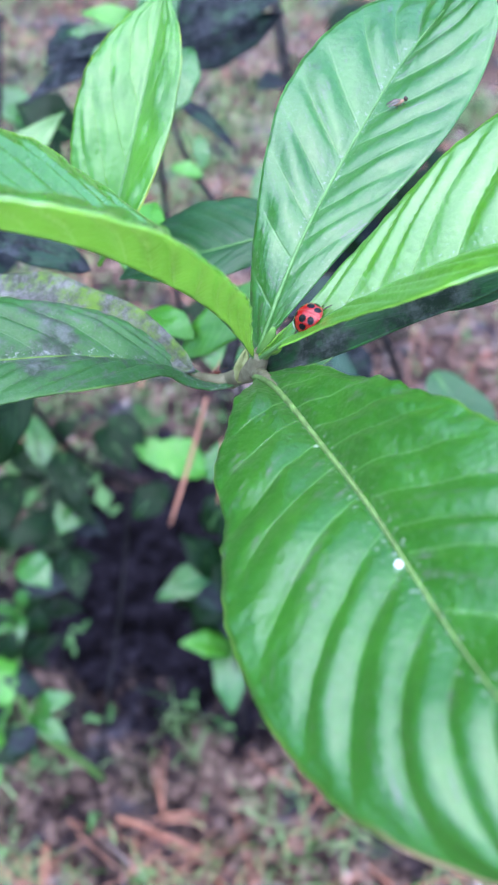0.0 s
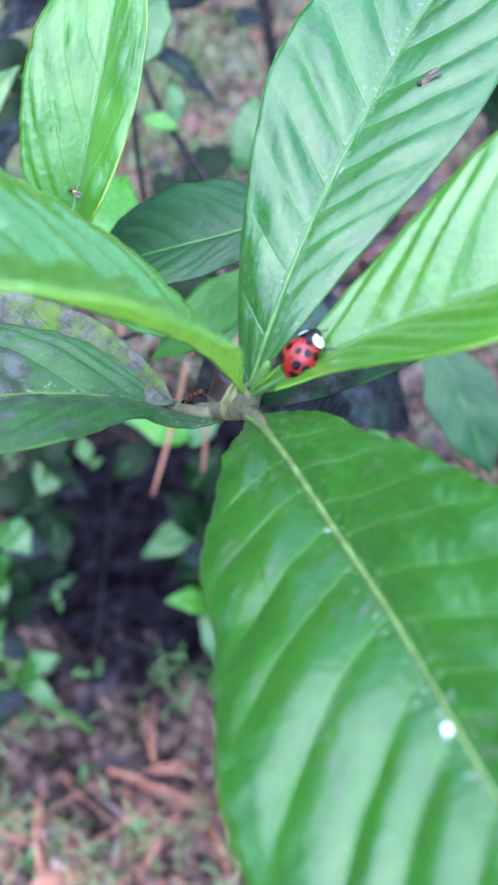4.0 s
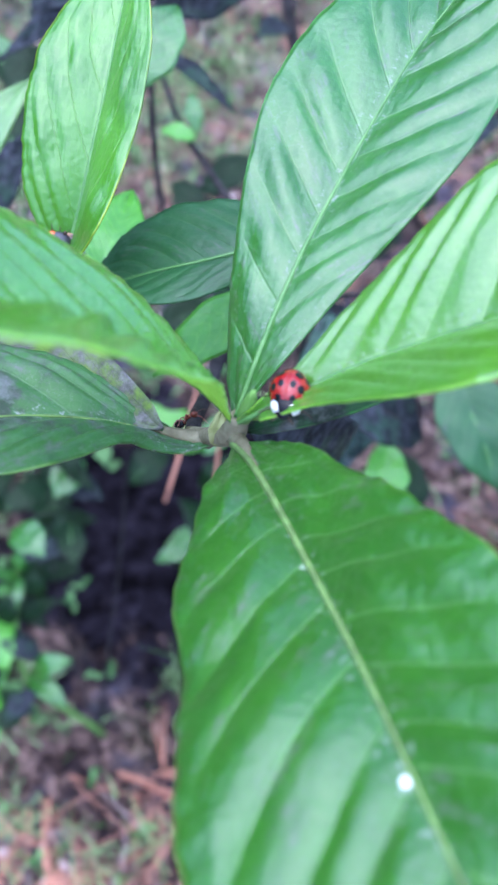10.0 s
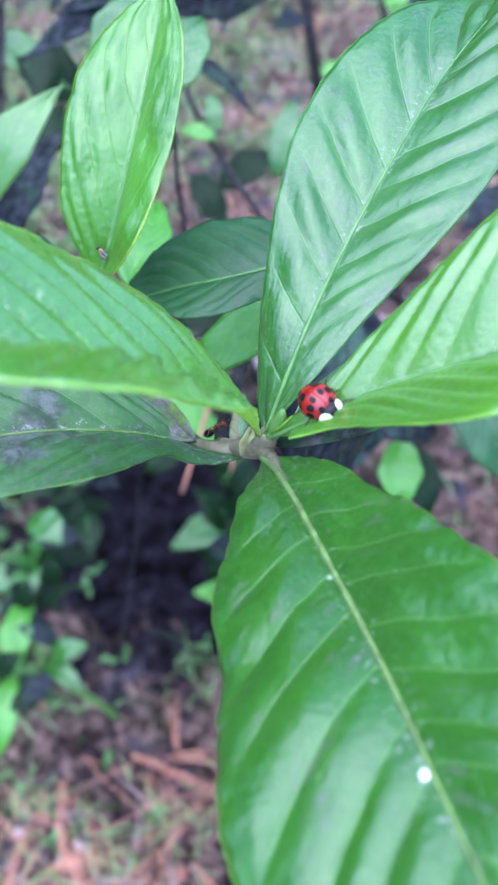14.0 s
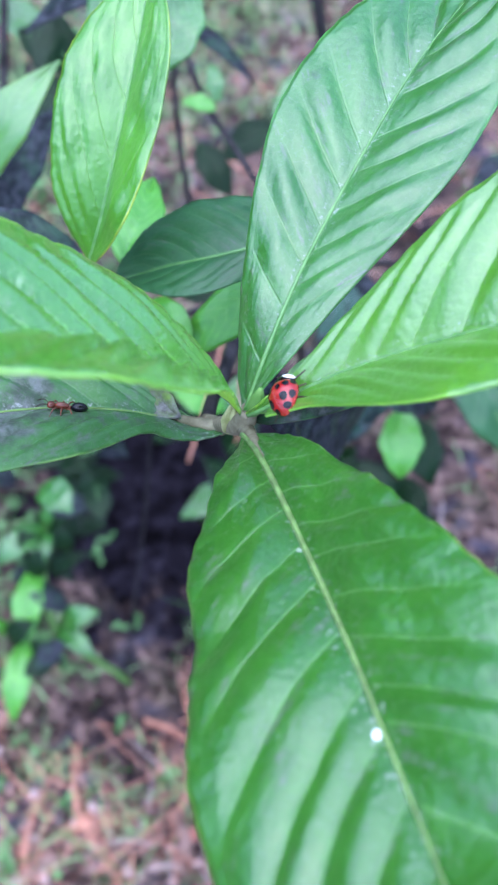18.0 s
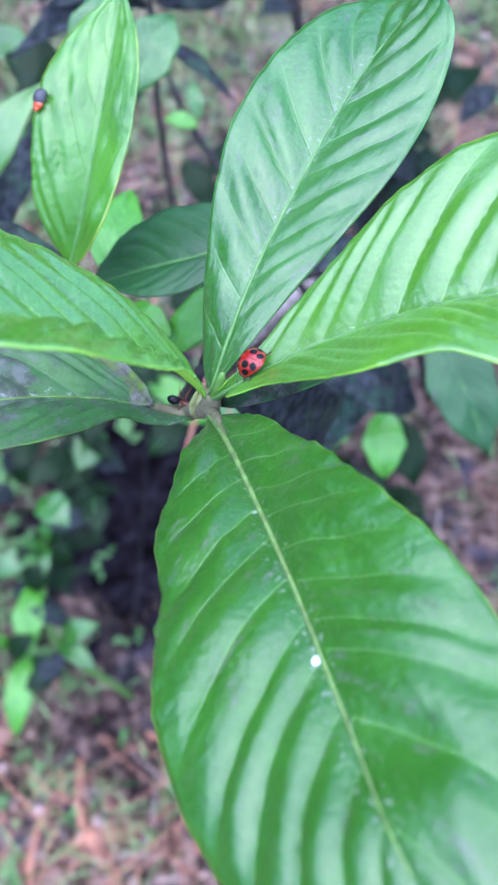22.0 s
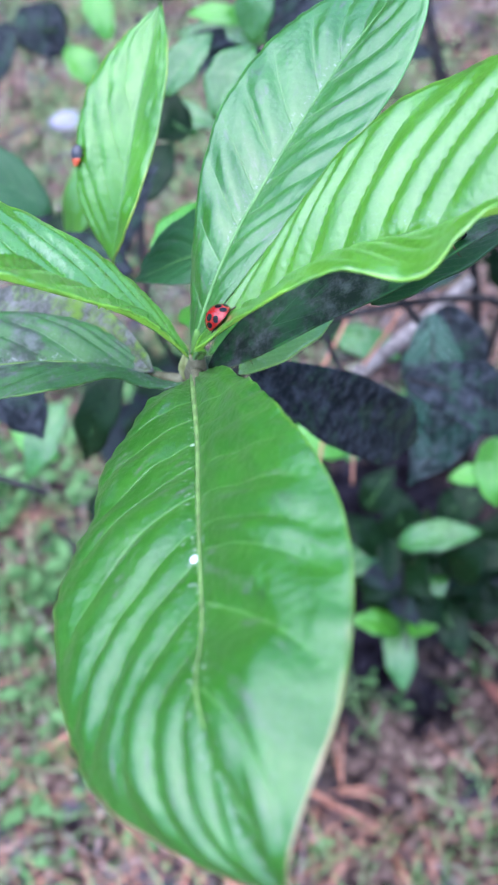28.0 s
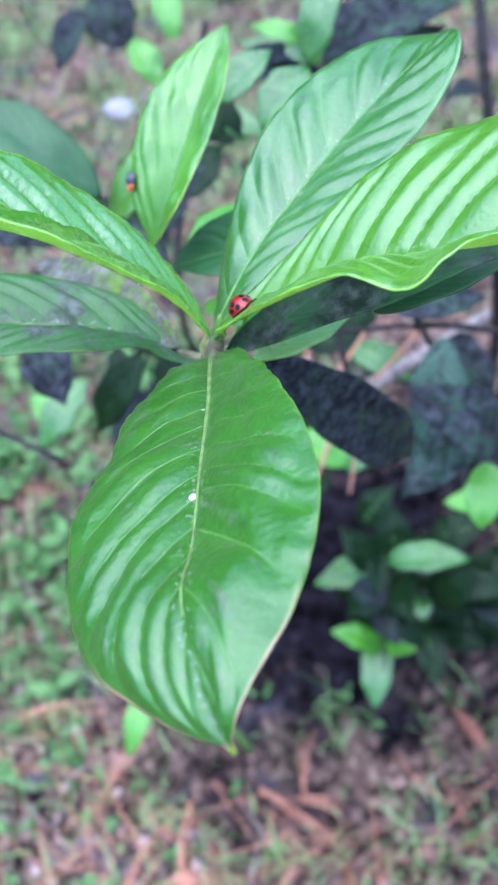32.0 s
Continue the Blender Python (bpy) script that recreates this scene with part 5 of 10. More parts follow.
branch("stem", SHADE_STEM, [0.012, 0.01, 0.008, 0.006], M_BARK, sooty, "unseen soot-blackened main stem added to carry shading leaves", 9, 30)
branch("stem", SHADE_LIMB, [0.007, 0.005, 0.003], M_BARK, sooty, "unseen soot-blackened limb added to carry shading leaves", 8, 24)
shade_stem_line, shade_limb_line = spline(SHADE_STEM, 40), spline(SHADE_LIMB, 40)
for i in range(62):
    if i % 4 == 0:
        c = Vector((rng.uniform(0.28, 0.7), rng.uniform(0.04, 0.8), rng.uniform(0.35, 1.02)))
        root = Vector(shade_stem_line[int(np.abs(shade_stem_line[:, 2] - c.z + 0.1).argmin())])
    else:
        c = Vector((rng.uniform(-0.65, 0.55), rng.uniform(0.6, 1.15), rng.uniform(1.13, 1.38)))
        root = Vector(shade_limb_line[int(np.abs(shade_limb_line[:, 0] - c.x).argmin())])
    branch("stem", [root, root.lerp(c, 0.55) + Vector((0, 0, 0.02)), c], [0.0028, 0.002, 0.001], M_BARK, sooty, "", 5, 8)
    for k2 in range(10):
        a = c.lerp(root, 0.04 * k2)
        d = Vector((rng.normal(), rng.normal(), rng.normal(0, 0.5))).normalized() * rng.uniform(0.055, 0.09)
        rough_leaf("leaf", a, a + d, rng.uniform(0.028, 0.042), (M_DEEP_SHADE, M_BLACK, M_DEEP_SHADE)[k2 % 3], sooty, "", face=(rng.normal(0, 0.3), -0.2, 1.0), nu=10, nv=3, rib=False)
# Leaves added mostly out of sight, to shade the ground under the shrub.
rough_leaf("leaf", (-0.3610, 0.5525, 0.2377), (-0.3925, 0.5068, 0.2621), 0.032, M_DEEP_SHADE, sooty, face=(-0.2, -0.3, 1.0), nu=10, nv=3, rib=False)
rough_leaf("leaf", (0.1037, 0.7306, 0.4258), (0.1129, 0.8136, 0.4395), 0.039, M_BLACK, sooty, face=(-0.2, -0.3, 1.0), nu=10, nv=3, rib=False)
rough_leaf("leaf", (0.1394, 0.7009, 0.6574), (0.0842, 0.6689, 0.6071), 0.030, M_DEEP_SHADE, sooty, face=(0.0, -0.3, 1.0), nu=10, nv=3, rib=False)
rough_leaf("leaf", (-0.3481, 0.4387, 0.3029), (-0.4041, 0.4323, 0.2698), 0.042, M_DEEP_SHADE, sooty, face=(-0.5, -0.3, 1.0), nu=10, nv=3, rib=False)
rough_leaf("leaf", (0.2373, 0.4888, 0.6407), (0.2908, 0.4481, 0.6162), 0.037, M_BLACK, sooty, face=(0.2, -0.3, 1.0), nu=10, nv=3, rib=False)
rough_leaf("leaf", (-0.2800, 0.4393, 0.4622), (-0.2966, 0.5010, 0.4533), 0.038, M_DEEP_SHADE, sooty, face=(-0.1, -0.3, 1.0), nu=10, nv=3, rib=False)
rough_leaf("leaf", (0.1226, 0.4101, 0.2030), (0.1630, 0.4577, 0.2423), 0.036, M_DEEP_SHADE, sooty, face=(0.0, -0.3, 1.0), nu=10, nv=3, rib=False)
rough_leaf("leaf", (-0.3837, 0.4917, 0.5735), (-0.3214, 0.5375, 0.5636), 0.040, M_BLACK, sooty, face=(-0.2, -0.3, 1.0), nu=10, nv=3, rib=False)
rough_leaf("leaf", (-0.3640, 0.4906, 0.6297), (-0.3876, 0.4223, 0.6403), 0.030, M_DEEP_SHADE, sooty, face=(-0.2, -0.3, 1.0), nu=10, nv=3, rib=False)
rough_leaf("leaf", (0.0529, 0.6088, 0.6617), (0.1191, 0.6149, 0.6878), 0.038, M_DEEP_SHADE, sooty, face=(-0.3, -0.3, 1.0), nu=10, nv=3, rib=False)
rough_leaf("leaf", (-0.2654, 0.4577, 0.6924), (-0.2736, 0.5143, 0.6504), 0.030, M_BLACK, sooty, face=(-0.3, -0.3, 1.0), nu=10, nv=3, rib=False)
rough_leaf("leaf", (0.1369, 0.8310, 0.4179), (0.1895, 0.8098, 0.4385), 0.039, M_DEEP_SHADE, sooty, face=(0.0, -0.3, 1.0), nu=10, nv=3, rib=False)
rough_leaf("leaf", (-0.2183, 0.9123, 0.4097), (-0.2156, 0.9885, 0.4182), 0.036, M_DEEP_SHADE, sooty, face=(0.3, -0.3, 1.0), nu=10, nv=3, rib=False)
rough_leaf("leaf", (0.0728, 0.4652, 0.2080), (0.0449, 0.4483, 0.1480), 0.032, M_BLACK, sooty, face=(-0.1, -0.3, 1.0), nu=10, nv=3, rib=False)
rough_leaf("leaf", (-0.0146, 0.4738, 0.1209), (0.0177, 0.5500, 0.1315), 0.041, M_DEEP_SHADE, sooty, face=(0.1, -0.3, 1.0), nu=10, nv=3, rib=False)
rough_leaf("leaf", (-0.3206, 0.6238, 0.6322), (-0.3016, 0.6082, 0.6900), 0.031, M_DEEP_SHADE, sooty, face=(-0.0, -0.3, 1.0), nu=10, nv=3, rib=False)
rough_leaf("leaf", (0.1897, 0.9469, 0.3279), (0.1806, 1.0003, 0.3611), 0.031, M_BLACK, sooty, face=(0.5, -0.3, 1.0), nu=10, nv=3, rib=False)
rough_leaf("leaf", (-0.3710, 0.8376, 0.5398), (-0.3762, 0.9021, 0.5470), 0.033, M_DEEP_SHADE, sooty, face=(-0.2, -0.3, 1.0), nu=10, nv=3, rib=False)
rough_leaf("leaf", (0.1648, 0.9471, 0.4983), (0.1765, 0.8941, 0.5628), 0.036, M_DEEP_SHADE, sooty, face=(-0.1, -0.3, 1.0), nu=10, nv=3, rib=False)
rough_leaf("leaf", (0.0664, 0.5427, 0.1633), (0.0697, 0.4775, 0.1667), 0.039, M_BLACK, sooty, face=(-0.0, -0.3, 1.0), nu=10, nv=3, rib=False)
rough_leaf("leaf", (0.1328, 0.5106, 0.1634), (0.0945, 0.5726, 0.1356), 0.034, M_DEEP_SHADE, sooty, face=(-0.3, -0.3, 1.0), nu=10, nv=3, rib=False)
rough_leaf("leaf", (0.1434, 0.7907, 0.5391), (0.1967, 0.7900, 0.5703), 0.041, M_DEEP_SHADE, sooty, face=(-0.4, -0.3, 1.0), nu=10, nv=3, rib=False)
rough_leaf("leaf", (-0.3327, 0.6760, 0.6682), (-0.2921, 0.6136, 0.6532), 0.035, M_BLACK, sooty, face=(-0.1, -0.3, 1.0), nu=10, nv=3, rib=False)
rough_leaf("leaf", (-0.3091, 0.4960, 0.5699), (-0.3389, 0.5484, 0.5583), 0.035, M_DEEP_SHADE, sooty, face=(0.3, -0.3, 1.0), nu=10, nv=3, rib=False)
rough_leaf("leaf", (0.0032, 0.4803, 0.2399), (0.0443, 0.4112, 0.2558), 0.037, M_DEEP_SHADE, sooty, face=(0.0, -0.3, 1.0), nu=10, nv=3, rib=False)
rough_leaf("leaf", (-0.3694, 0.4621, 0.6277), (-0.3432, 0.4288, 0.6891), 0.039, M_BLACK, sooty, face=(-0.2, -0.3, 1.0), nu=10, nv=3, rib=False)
rough_leaf("leaf", (0.2311, 0.4263, 0.6813), (0.2367, 0.5052, 0.6852), 0.035, M_DEEP_SHADE, sooty, face=(0.6, -0.3, 1.0), nu=10, nv=3, rib=False)
rough_leaf("leaf", (-0.3563, 0.6988, 0.5886), (-0.3681, 0.7510, 0.5340), 0.036, M_DEEP_SHADE, sooty, face=(-0.4, -0.3, 1.0), nu=10, nv=3, rib=False)
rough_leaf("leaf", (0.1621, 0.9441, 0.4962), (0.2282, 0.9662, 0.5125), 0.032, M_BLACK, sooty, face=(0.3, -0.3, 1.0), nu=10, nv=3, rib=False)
rough_leaf("leaf", (-0.3974, 0.6552, 0.4150), (-0.4725, 0.6722, 0.4203), 0.031, M_DEEP_SHADE, sooty, face=(0.2, -0.3, 1.0), nu=10, nv=3, rib=False)
rough_leaf("leaf", (0.0621, 0.4331, 0.2792), (0.1070, 0.4236, 0.2160), 0.030, M_DEEP_SHADE, sooty, face=(-0.0, -0.3, 1.0), nu=10, nv=3, rib=False)
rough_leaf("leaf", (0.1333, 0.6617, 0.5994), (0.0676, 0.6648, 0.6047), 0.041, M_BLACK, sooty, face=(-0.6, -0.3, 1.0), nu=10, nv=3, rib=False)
rough_leaf("leaf", (0.0943, 0.6021, 0.6426), (0.0524, 0.6519, 0.6458), 0.041, M_DEEP_SHADE, sooty, face=(0.5, -0.3, 1.0), nu=10, nv=3, rib=False)
rough_leaf("leaf", (0.2327, 0.6332, 0.6938), (0.2960, 0.6183, 0.6732), 0.041, M_DEEP_SHADE, sooty, face=(-0.5, -0.3, 1.0), nu=10, nv=3, rib=False)
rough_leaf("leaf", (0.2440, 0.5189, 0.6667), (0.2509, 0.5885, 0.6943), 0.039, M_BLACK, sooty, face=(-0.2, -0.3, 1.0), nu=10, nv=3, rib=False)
rough_leaf("leaf", (0.0685, 0.8584, 0.5405), (0.1324, 0.8896, 0.5524), 0.036, M_DEEP_SHADE, sooty, face=(0.5, -0.3, 1.0), nu=10, nv=3, rib=False)
rough_leaf("leaf", (0.1591, 0.4039, 0.1649), (0.1185, 0.3599, 0.1982), 0.039, M_DEEP_SHADE, sooty, face=(0.2, -0.3, 1.0), nu=10, nv=3, rib=False)
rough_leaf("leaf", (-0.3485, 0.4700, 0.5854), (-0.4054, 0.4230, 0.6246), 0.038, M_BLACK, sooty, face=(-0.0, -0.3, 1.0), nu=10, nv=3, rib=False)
rough_leaf("leaf", (0.1506, 0.8205, 0.4813), (0.1830, 0.8779, 0.4865), 0.034, M_DEEP_SHADE, sooty, face=(-0.1, -0.3, 1.0), nu=10, nv=3, rib=False)
rough_leaf("leaf", (0.0487, 0.4521, 0.1586), (-0.0061, 0.4666, 0.2004), 0.041, M_DEEP_SHADE, sooty, face=(0.0, -0.3, 1.0), nu=10, nv=3, rib=False)
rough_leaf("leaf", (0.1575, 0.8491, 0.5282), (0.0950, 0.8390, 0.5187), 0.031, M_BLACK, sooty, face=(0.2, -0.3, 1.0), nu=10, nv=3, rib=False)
rough_leaf("leaf", (0.0028, 0.5320, 0.1651), (0.0057, 0.4746, 0.1375), 0.031, M_DEEP_SHADE, sooty, face=(0.3, -0.3, 1.0), nu=10, nv=3, rib=False)
rough_leaf("leaf", (0.0906, 0.8542, 0.4758), (0.0694, 0.7972, 0.4815), 0.031, M_DEEP_SHADE, sooty, face=(0.8, -0.3, 1.0), nu=10, nv=3, rib=False)
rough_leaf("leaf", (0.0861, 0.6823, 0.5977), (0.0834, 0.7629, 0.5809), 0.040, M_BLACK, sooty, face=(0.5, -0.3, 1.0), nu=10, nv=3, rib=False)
rough_leaf("leaf", (0.1703, 0.8053, 0.4533), (0.2064, 0.8658, 0.4322), 0.041, M_DEEP_SHADE, sooty, face=(0.4, -0.3, 1.0), nu=10, nv=3, rib=False)
rough_leaf("leaf", (0.0767, 0.8132, 0.5054), (0.0537, 0.8630, 0.4806), 0.030, M_DEEP_SHADE, sooty, face=(0.1, -0.3, 1.0), nu=10, nv=3, rib=False)
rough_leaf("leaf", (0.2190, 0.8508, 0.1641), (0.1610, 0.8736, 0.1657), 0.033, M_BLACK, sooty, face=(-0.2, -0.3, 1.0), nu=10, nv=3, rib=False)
rough_leaf("leaf", (-0.3241, 0.4446, 0.6809), (-0.3393, 0.5000, 0.6322), 0.036, M_DEEP_SHADE, sooty, face=(-0.4, -0.3, 1.0), nu=10, nv=3, rib=False)
rough_leaf("leaf", (-0.3541, 0.5330, 0.3842), (-0.3059, 0.4961, 0.3870), 0.031, M_DEEP_SHADE, sooty, face=(0.0, -0.3, 1.0), nu=10, nv=3, rib=False)
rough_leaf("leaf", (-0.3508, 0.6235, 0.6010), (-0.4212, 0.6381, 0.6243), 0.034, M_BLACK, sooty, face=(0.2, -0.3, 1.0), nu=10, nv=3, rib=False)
rough_leaf("leaf", (-0.3612, 0.6643, 0.5289), (-0.4097, 0.7143, 0.5423), 0.042, M_DEEP_SHADE, sooty, face=(0.2, -0.3, 1.0), nu=10, nv=3, rib=False)
rough_leaf("leaf", (0.0946, 0.8634, 0.4902), (0.1290, 0.9201, 0.4989), 0.032, M_DEEP_SHADE, sooty, face=(0.0, -0.3, 1.0), nu=10, nv=3, rib=False)
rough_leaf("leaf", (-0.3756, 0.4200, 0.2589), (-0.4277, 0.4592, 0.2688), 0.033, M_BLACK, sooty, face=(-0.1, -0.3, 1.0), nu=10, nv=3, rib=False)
rough_leaf("leaf", (0.0785, 0.9498, 0.6590), (0.1301, 0.9890, 0.6760), 0.031, M_DEEP_SHADE, sooty, face=(-0.4, -0.3, 1.0), nu=10, nv=3, rib=False)
rough_leaf("leaf", (-0.3660, 0.7227, 0.4525), (-0.4080, 0.7802, 0.4475), 0.040, M_DEEP_SHADE, sooty, face=(0.1, -0.3, 1.0), nu=10, nv=3, rib=False)
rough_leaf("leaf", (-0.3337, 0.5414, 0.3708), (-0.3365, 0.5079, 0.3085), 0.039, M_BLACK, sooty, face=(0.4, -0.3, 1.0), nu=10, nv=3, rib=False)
rough_leaf("leaf", (-0.3961, 0.5894, 0.1832), (-0.4480, 0.5284, 0.1801), 0.041, M_DEEP_SHADE, sooty, face=(0.1, -0.3, 1.0), nu=10, nv=3, rib=False)
rough_leaf("leaf", (0.1328, 0.7370, 0.6412), (0.1714, 0.7869, 0.6099), 0.034, M_DEEP_SHADE, sooty, face=(-0.2, -0.3, 1.0), nu=10, nv=3, rib=False)
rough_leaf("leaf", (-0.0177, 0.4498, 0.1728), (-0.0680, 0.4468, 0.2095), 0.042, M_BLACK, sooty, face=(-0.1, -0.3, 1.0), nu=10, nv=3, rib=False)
rough_leaf("leaf", (0.2294, 0.6882, 0.6733), (0.2343, 0.6186, 0.6721), 0.036, M_DEEP_SHADE, sooty, face=(-0.9, -0.3, 1.0), nu=10, nv=3, rib=False)
rough_leaf("leaf", (0.0545, 0.6055, 0.6572), (0.0437, 0.6661, 0.6401), 0.035, M_DEEP_SHADE, sooty, face=(-0.1, -0.3, 1.0), nu=10, nv=3, rib=False)
rough_leaf("leaf", (0.0845, 0.8252, 0.4455), (0.1375, 0.8048, 0.4949), 0.039, M_BLACK, sooty, face=(0.4, -0.3, 1.0), nu=10, nv=3, rib=False)
rough_leaf("leaf", (-0.2151, 0.9090, 0.5083), (-0.2078, 0.8386, 0.4799), 0.041, M_DEEP_SHADE, sooty, face=(0.2, -0.3, 1.0), nu=10, nv=3, rib=False)
rough_leaf("leaf", (0.0329, 0.8543, 0.4971), (0.0946, 0.8503, 0.5038), 0.038, M_DEEP_SHADE, sooty, face=(0.0, -0.3, 1.0), nu=10, nv=3, rib=False)
rough_leaf("leaf", (0.0289, 0.4707, 0.2251), (-0.0334, 0.4920, 0.2706), 0.030, M_BLACK, sooty, face=(0.1, -0.3, 1.0), nu=10, nv=3, rib=False)
rough_leaf("leaf", (-0.3496, 0.5886, 0.5108), (-0.4072, 0.6066, 0.4922), 0.039, M_DEEP_SHADE, sooty, face=(-0.2, -0.3, 1.0), nu=10, nv=3, rib=False)
rough_leaf("leaf", (0.0314, 0.4115, 0.2302), (0.0905, 0.4310, 0.2218), 0.035, M_DEEP_SHADE, sooty, face=(-0.2, -0.3, 1.0), nu=10, nv=3, rib=False)
rough_leaf("leaf", (0.0934, 0.6028, 0.6839), (0.0321, 0.5527, 0.7140), 0.039, M_BLACK, sooty, face=(-0.2, -0.3, 1.0), nu=10, nv=3, rib=False)
rough_leaf("leaf", (0.1592, 0.7493, 0.6377), (0.1191, 0.7045, 0.6248), 0.040, M_DEEP_SHADE, sooty, face=(0.3, -0.3, 1.0), nu=10, nv=3, rib=False)
rough_leaf("leaf", (-0.3568, 0.5830, 0.4770), (-0.4177, 0.5828, 0.5201), 0.036, M_DEEP_SHADE, sooty, face=(0.4, -0.3, 1.0), nu=10, nv=3, rib=False)
rough_leaf("leaf", (-0.2878, 0.5283, 0.4771), (-0.3014, 0.4561, 0.4525), 0.031, M_BLACK, sooty, face=(0.0, -0.3, 1.0), nu=10, nv=3, rib=False)
rough_leaf("leaf", (0.0479, 0.4999, 0.1169), (0.1040, 0.4611, 0.1388), 0.040, M_DEEP_SHADE, sooty, face=(0.1, -0.3, 1.0), nu=10, nv=3, rib=False)
rough_leaf("leaf", (-0.3592, 0.7244, 0.5824), (-0.3337, 0.7536, 0.6287), 0.041, M_DEEP_SHADE, sooty, face=(-0.0, -0.3, 1.0), nu=10, nv=3, rib=False)
rough_leaf("leaf", (0.0760, 0.5957, 0.6492), (0.1343, 0.5944, 0.6067), 0.035, M_BLACK, sooty, face=(-0.0, -0.3, 1.0), nu=10, nv=3, rib=False)
rough_leaf("leaf", (-0.3258, 0.5018, 0.3747), (-0.3511, 0.4454, 0.3659), 0.039, M_DEEP_SHADE, sooty, face=(0.4, -0.3, 1.0), nu=10, nv=3, rib=False)
rough_leaf("leaf", (-0.1743, 0.8909, 0.5183), (-0.2165, 0.8278, 0.5292), 0.030, M_DEEP_SHADE, sooty, face=(-0.3, -0.3, 1.0), nu=10, nv=3, rib=False)
rough_leaf("leaf", (0.1344, 0.8864, 0.4649), (0.0855, 0.9520, 0.4734), 0.042, M_BLACK, sooty, face=(0.1, -0.3, 1.0), nu=10, nv=3, rib=False)
rough_leaf("leaf", (-0.3124, 0.7134, 0.6397), (-0.3235, 0.6485, 0.6621), 0.034, M_DEEP_SHADE, sooty, face=(0.2, -0.3, 1.0), nu=10, nv=3, rib=False)
rough_leaf("leaf", (0.1210, 0.7475, 0.6262), (0.0916, 0.6796, 0.6159), 0.041, M_DEEP_SHADE, sooty, face=(-0.1, -0.3, 1.0), nu=10, nv=3, rib=False)
rough_leaf("leaf", (0.0453, 0.4924, 0.1512), (-0.0157, 0.4802, 0.1110), 0.038, M_BLACK, sooty, face=(0.1, -0.3, 1.0), nu=10, nv=3, rib=False)
rough_leaf("leaf", (0.0880, 0.7551, 0.5608), (0.1040, 0.8306, 0.5555), 0.036, M_DEEP_SHADE, sooty, face=(-0.0, -0.3, 1.0), nu=10, nv=3, rib=False)
rough_leaf("leaf", (0.0803, 0.8339, 0.3262), (0.0688, 0.8679, 0.3813), 0.031, M_DEEP_SHADE, sooty, face=(0.2, -0.3, 1.0), nu=10, nv=3, rib=False)
rough_leaf("leaf", (-0.3900, 0.4029, 0.6956), (-0.3137, 0.3928, 0.6799), 0.036, M_BLACK, sooty, face=(0.1, -0.3, 1.0), nu=10, nv=3, rib=False)
rough_leaf("leaf", (0.0740, 0.4087, 0.2427), (-0.0012, 0.4289, 0.2623), 0.039, M_DEEP_SHADE, sooty, face=(0.1, -0.3, 1.0), nu=10, nv=3, rib=False)
rough_leaf("leaf", (0.1112, 0.7273, 0.5207), (0.1457, 0.7773, 0.5000), 0.042, M_DEEP_SHADE, sooty, face=(0.0, -0.3, 1.0), nu=10, nv=3, rib=False)
rough_leaf("leaf", (0.0992, 0.8833, 0.5449), (0.0964, 0.8198, 0.5689), 0.034, M_BLACK, sooty, face=(0.4, -0.3, 1.0), nu=10, nv=3, rib=False)
rough_leaf("leaf", (-0.3095, 0.5283, 0.5474), (-0.3604, 0.5692, 0.5321), 0.038, M_DEEP_SHADE, sooty, face=(0.0, -0.3, 1.0), nu=10, nv=3, rib=False)
rough_leaf("leaf", (-0.3439, 0.7044, 0.6344), (-0.3282, 0.6282, 0.6496), 0.042, M_DEEP_SHADE, sooty, face=(0.2, -0.3, 1.0), nu=10, nv=3, rib=False)
rough_leaf("leaf", (-0.3969, 0.6671, 0.5340), (-0.3720, 0.7380, 0.5578), 0.035, M_BLACK, sooty, face=(0.1, -0.3, 1.0), nu=10, nv=3, rib=False)
rough_leaf("leaf", (0.1484, 0.4926, 0.1665), (0.1088, 0.5592, 0.1560), 0.041, M_DEEP_SHADE, sooty, face=(-0.2, -0.3, 1.0), nu=10, nv=3, rib=False)
rough_leaf("leaf", (0.0851, 0.8108, 0.3646), (0.0610, 0.8656, 0.3602), 0.042, M_DEEP_SHADE, sooty, face=(0.5, -0.3, 1.0), nu=10, nv=3, rib=False)
rough_leaf("leaf", (0.1201, 0.8626, 0.5287), (0.1982, 0.8758, 0.5403), 0.031, M_BLACK, sooty, face=(-0.1, -0.3, 1.0), nu=10, nv=3, rib=False)
rough_leaf("leaf", (0.1201, 0.8562, 0.4755), (0.1703, 0.8002, 0.4590), 0.031, M_DEEP_SHADE, sooty, face=(0.4, -0.3, 1.0), nu=10, nv=3, rib=False)
rough_leaf("leaf", (0.1781, 0.4891, 0.1921), (0.1273, 0.5318, 0.1817), 0.037, M_DEEP_SHADE, sooty, face=(-0.3, -0.3, 1.0), nu=10, nv=3, rib=False)
rough_leaf("leaf", (0.1398, 0.8502, 0.4458), (0.0708, 0.8775, 0.4132), 0.040, M_BLACK, sooty, face=(0.2, -0.3, 1.0), nu=10, nv=3, rib=False)
rough_leaf("leaf", (0.0345, 0.4382, 0.2104), (-0.0189, 0.4789, 0.1986), 0.033, M_DEEP_SHADE, sooty, face=(-0.2, -0.3, 1.0), nu=10, nv=3, rib=False)
rough_leaf("leaf", (-0.3644, 0.8209, 0.2147), (-0.4107, 0.7933, 0.2532), 0.033, M_DEEP_SHADE, sooty, face=(0.1, -0.3, 1.0), nu=10, nv=3, rib=False)
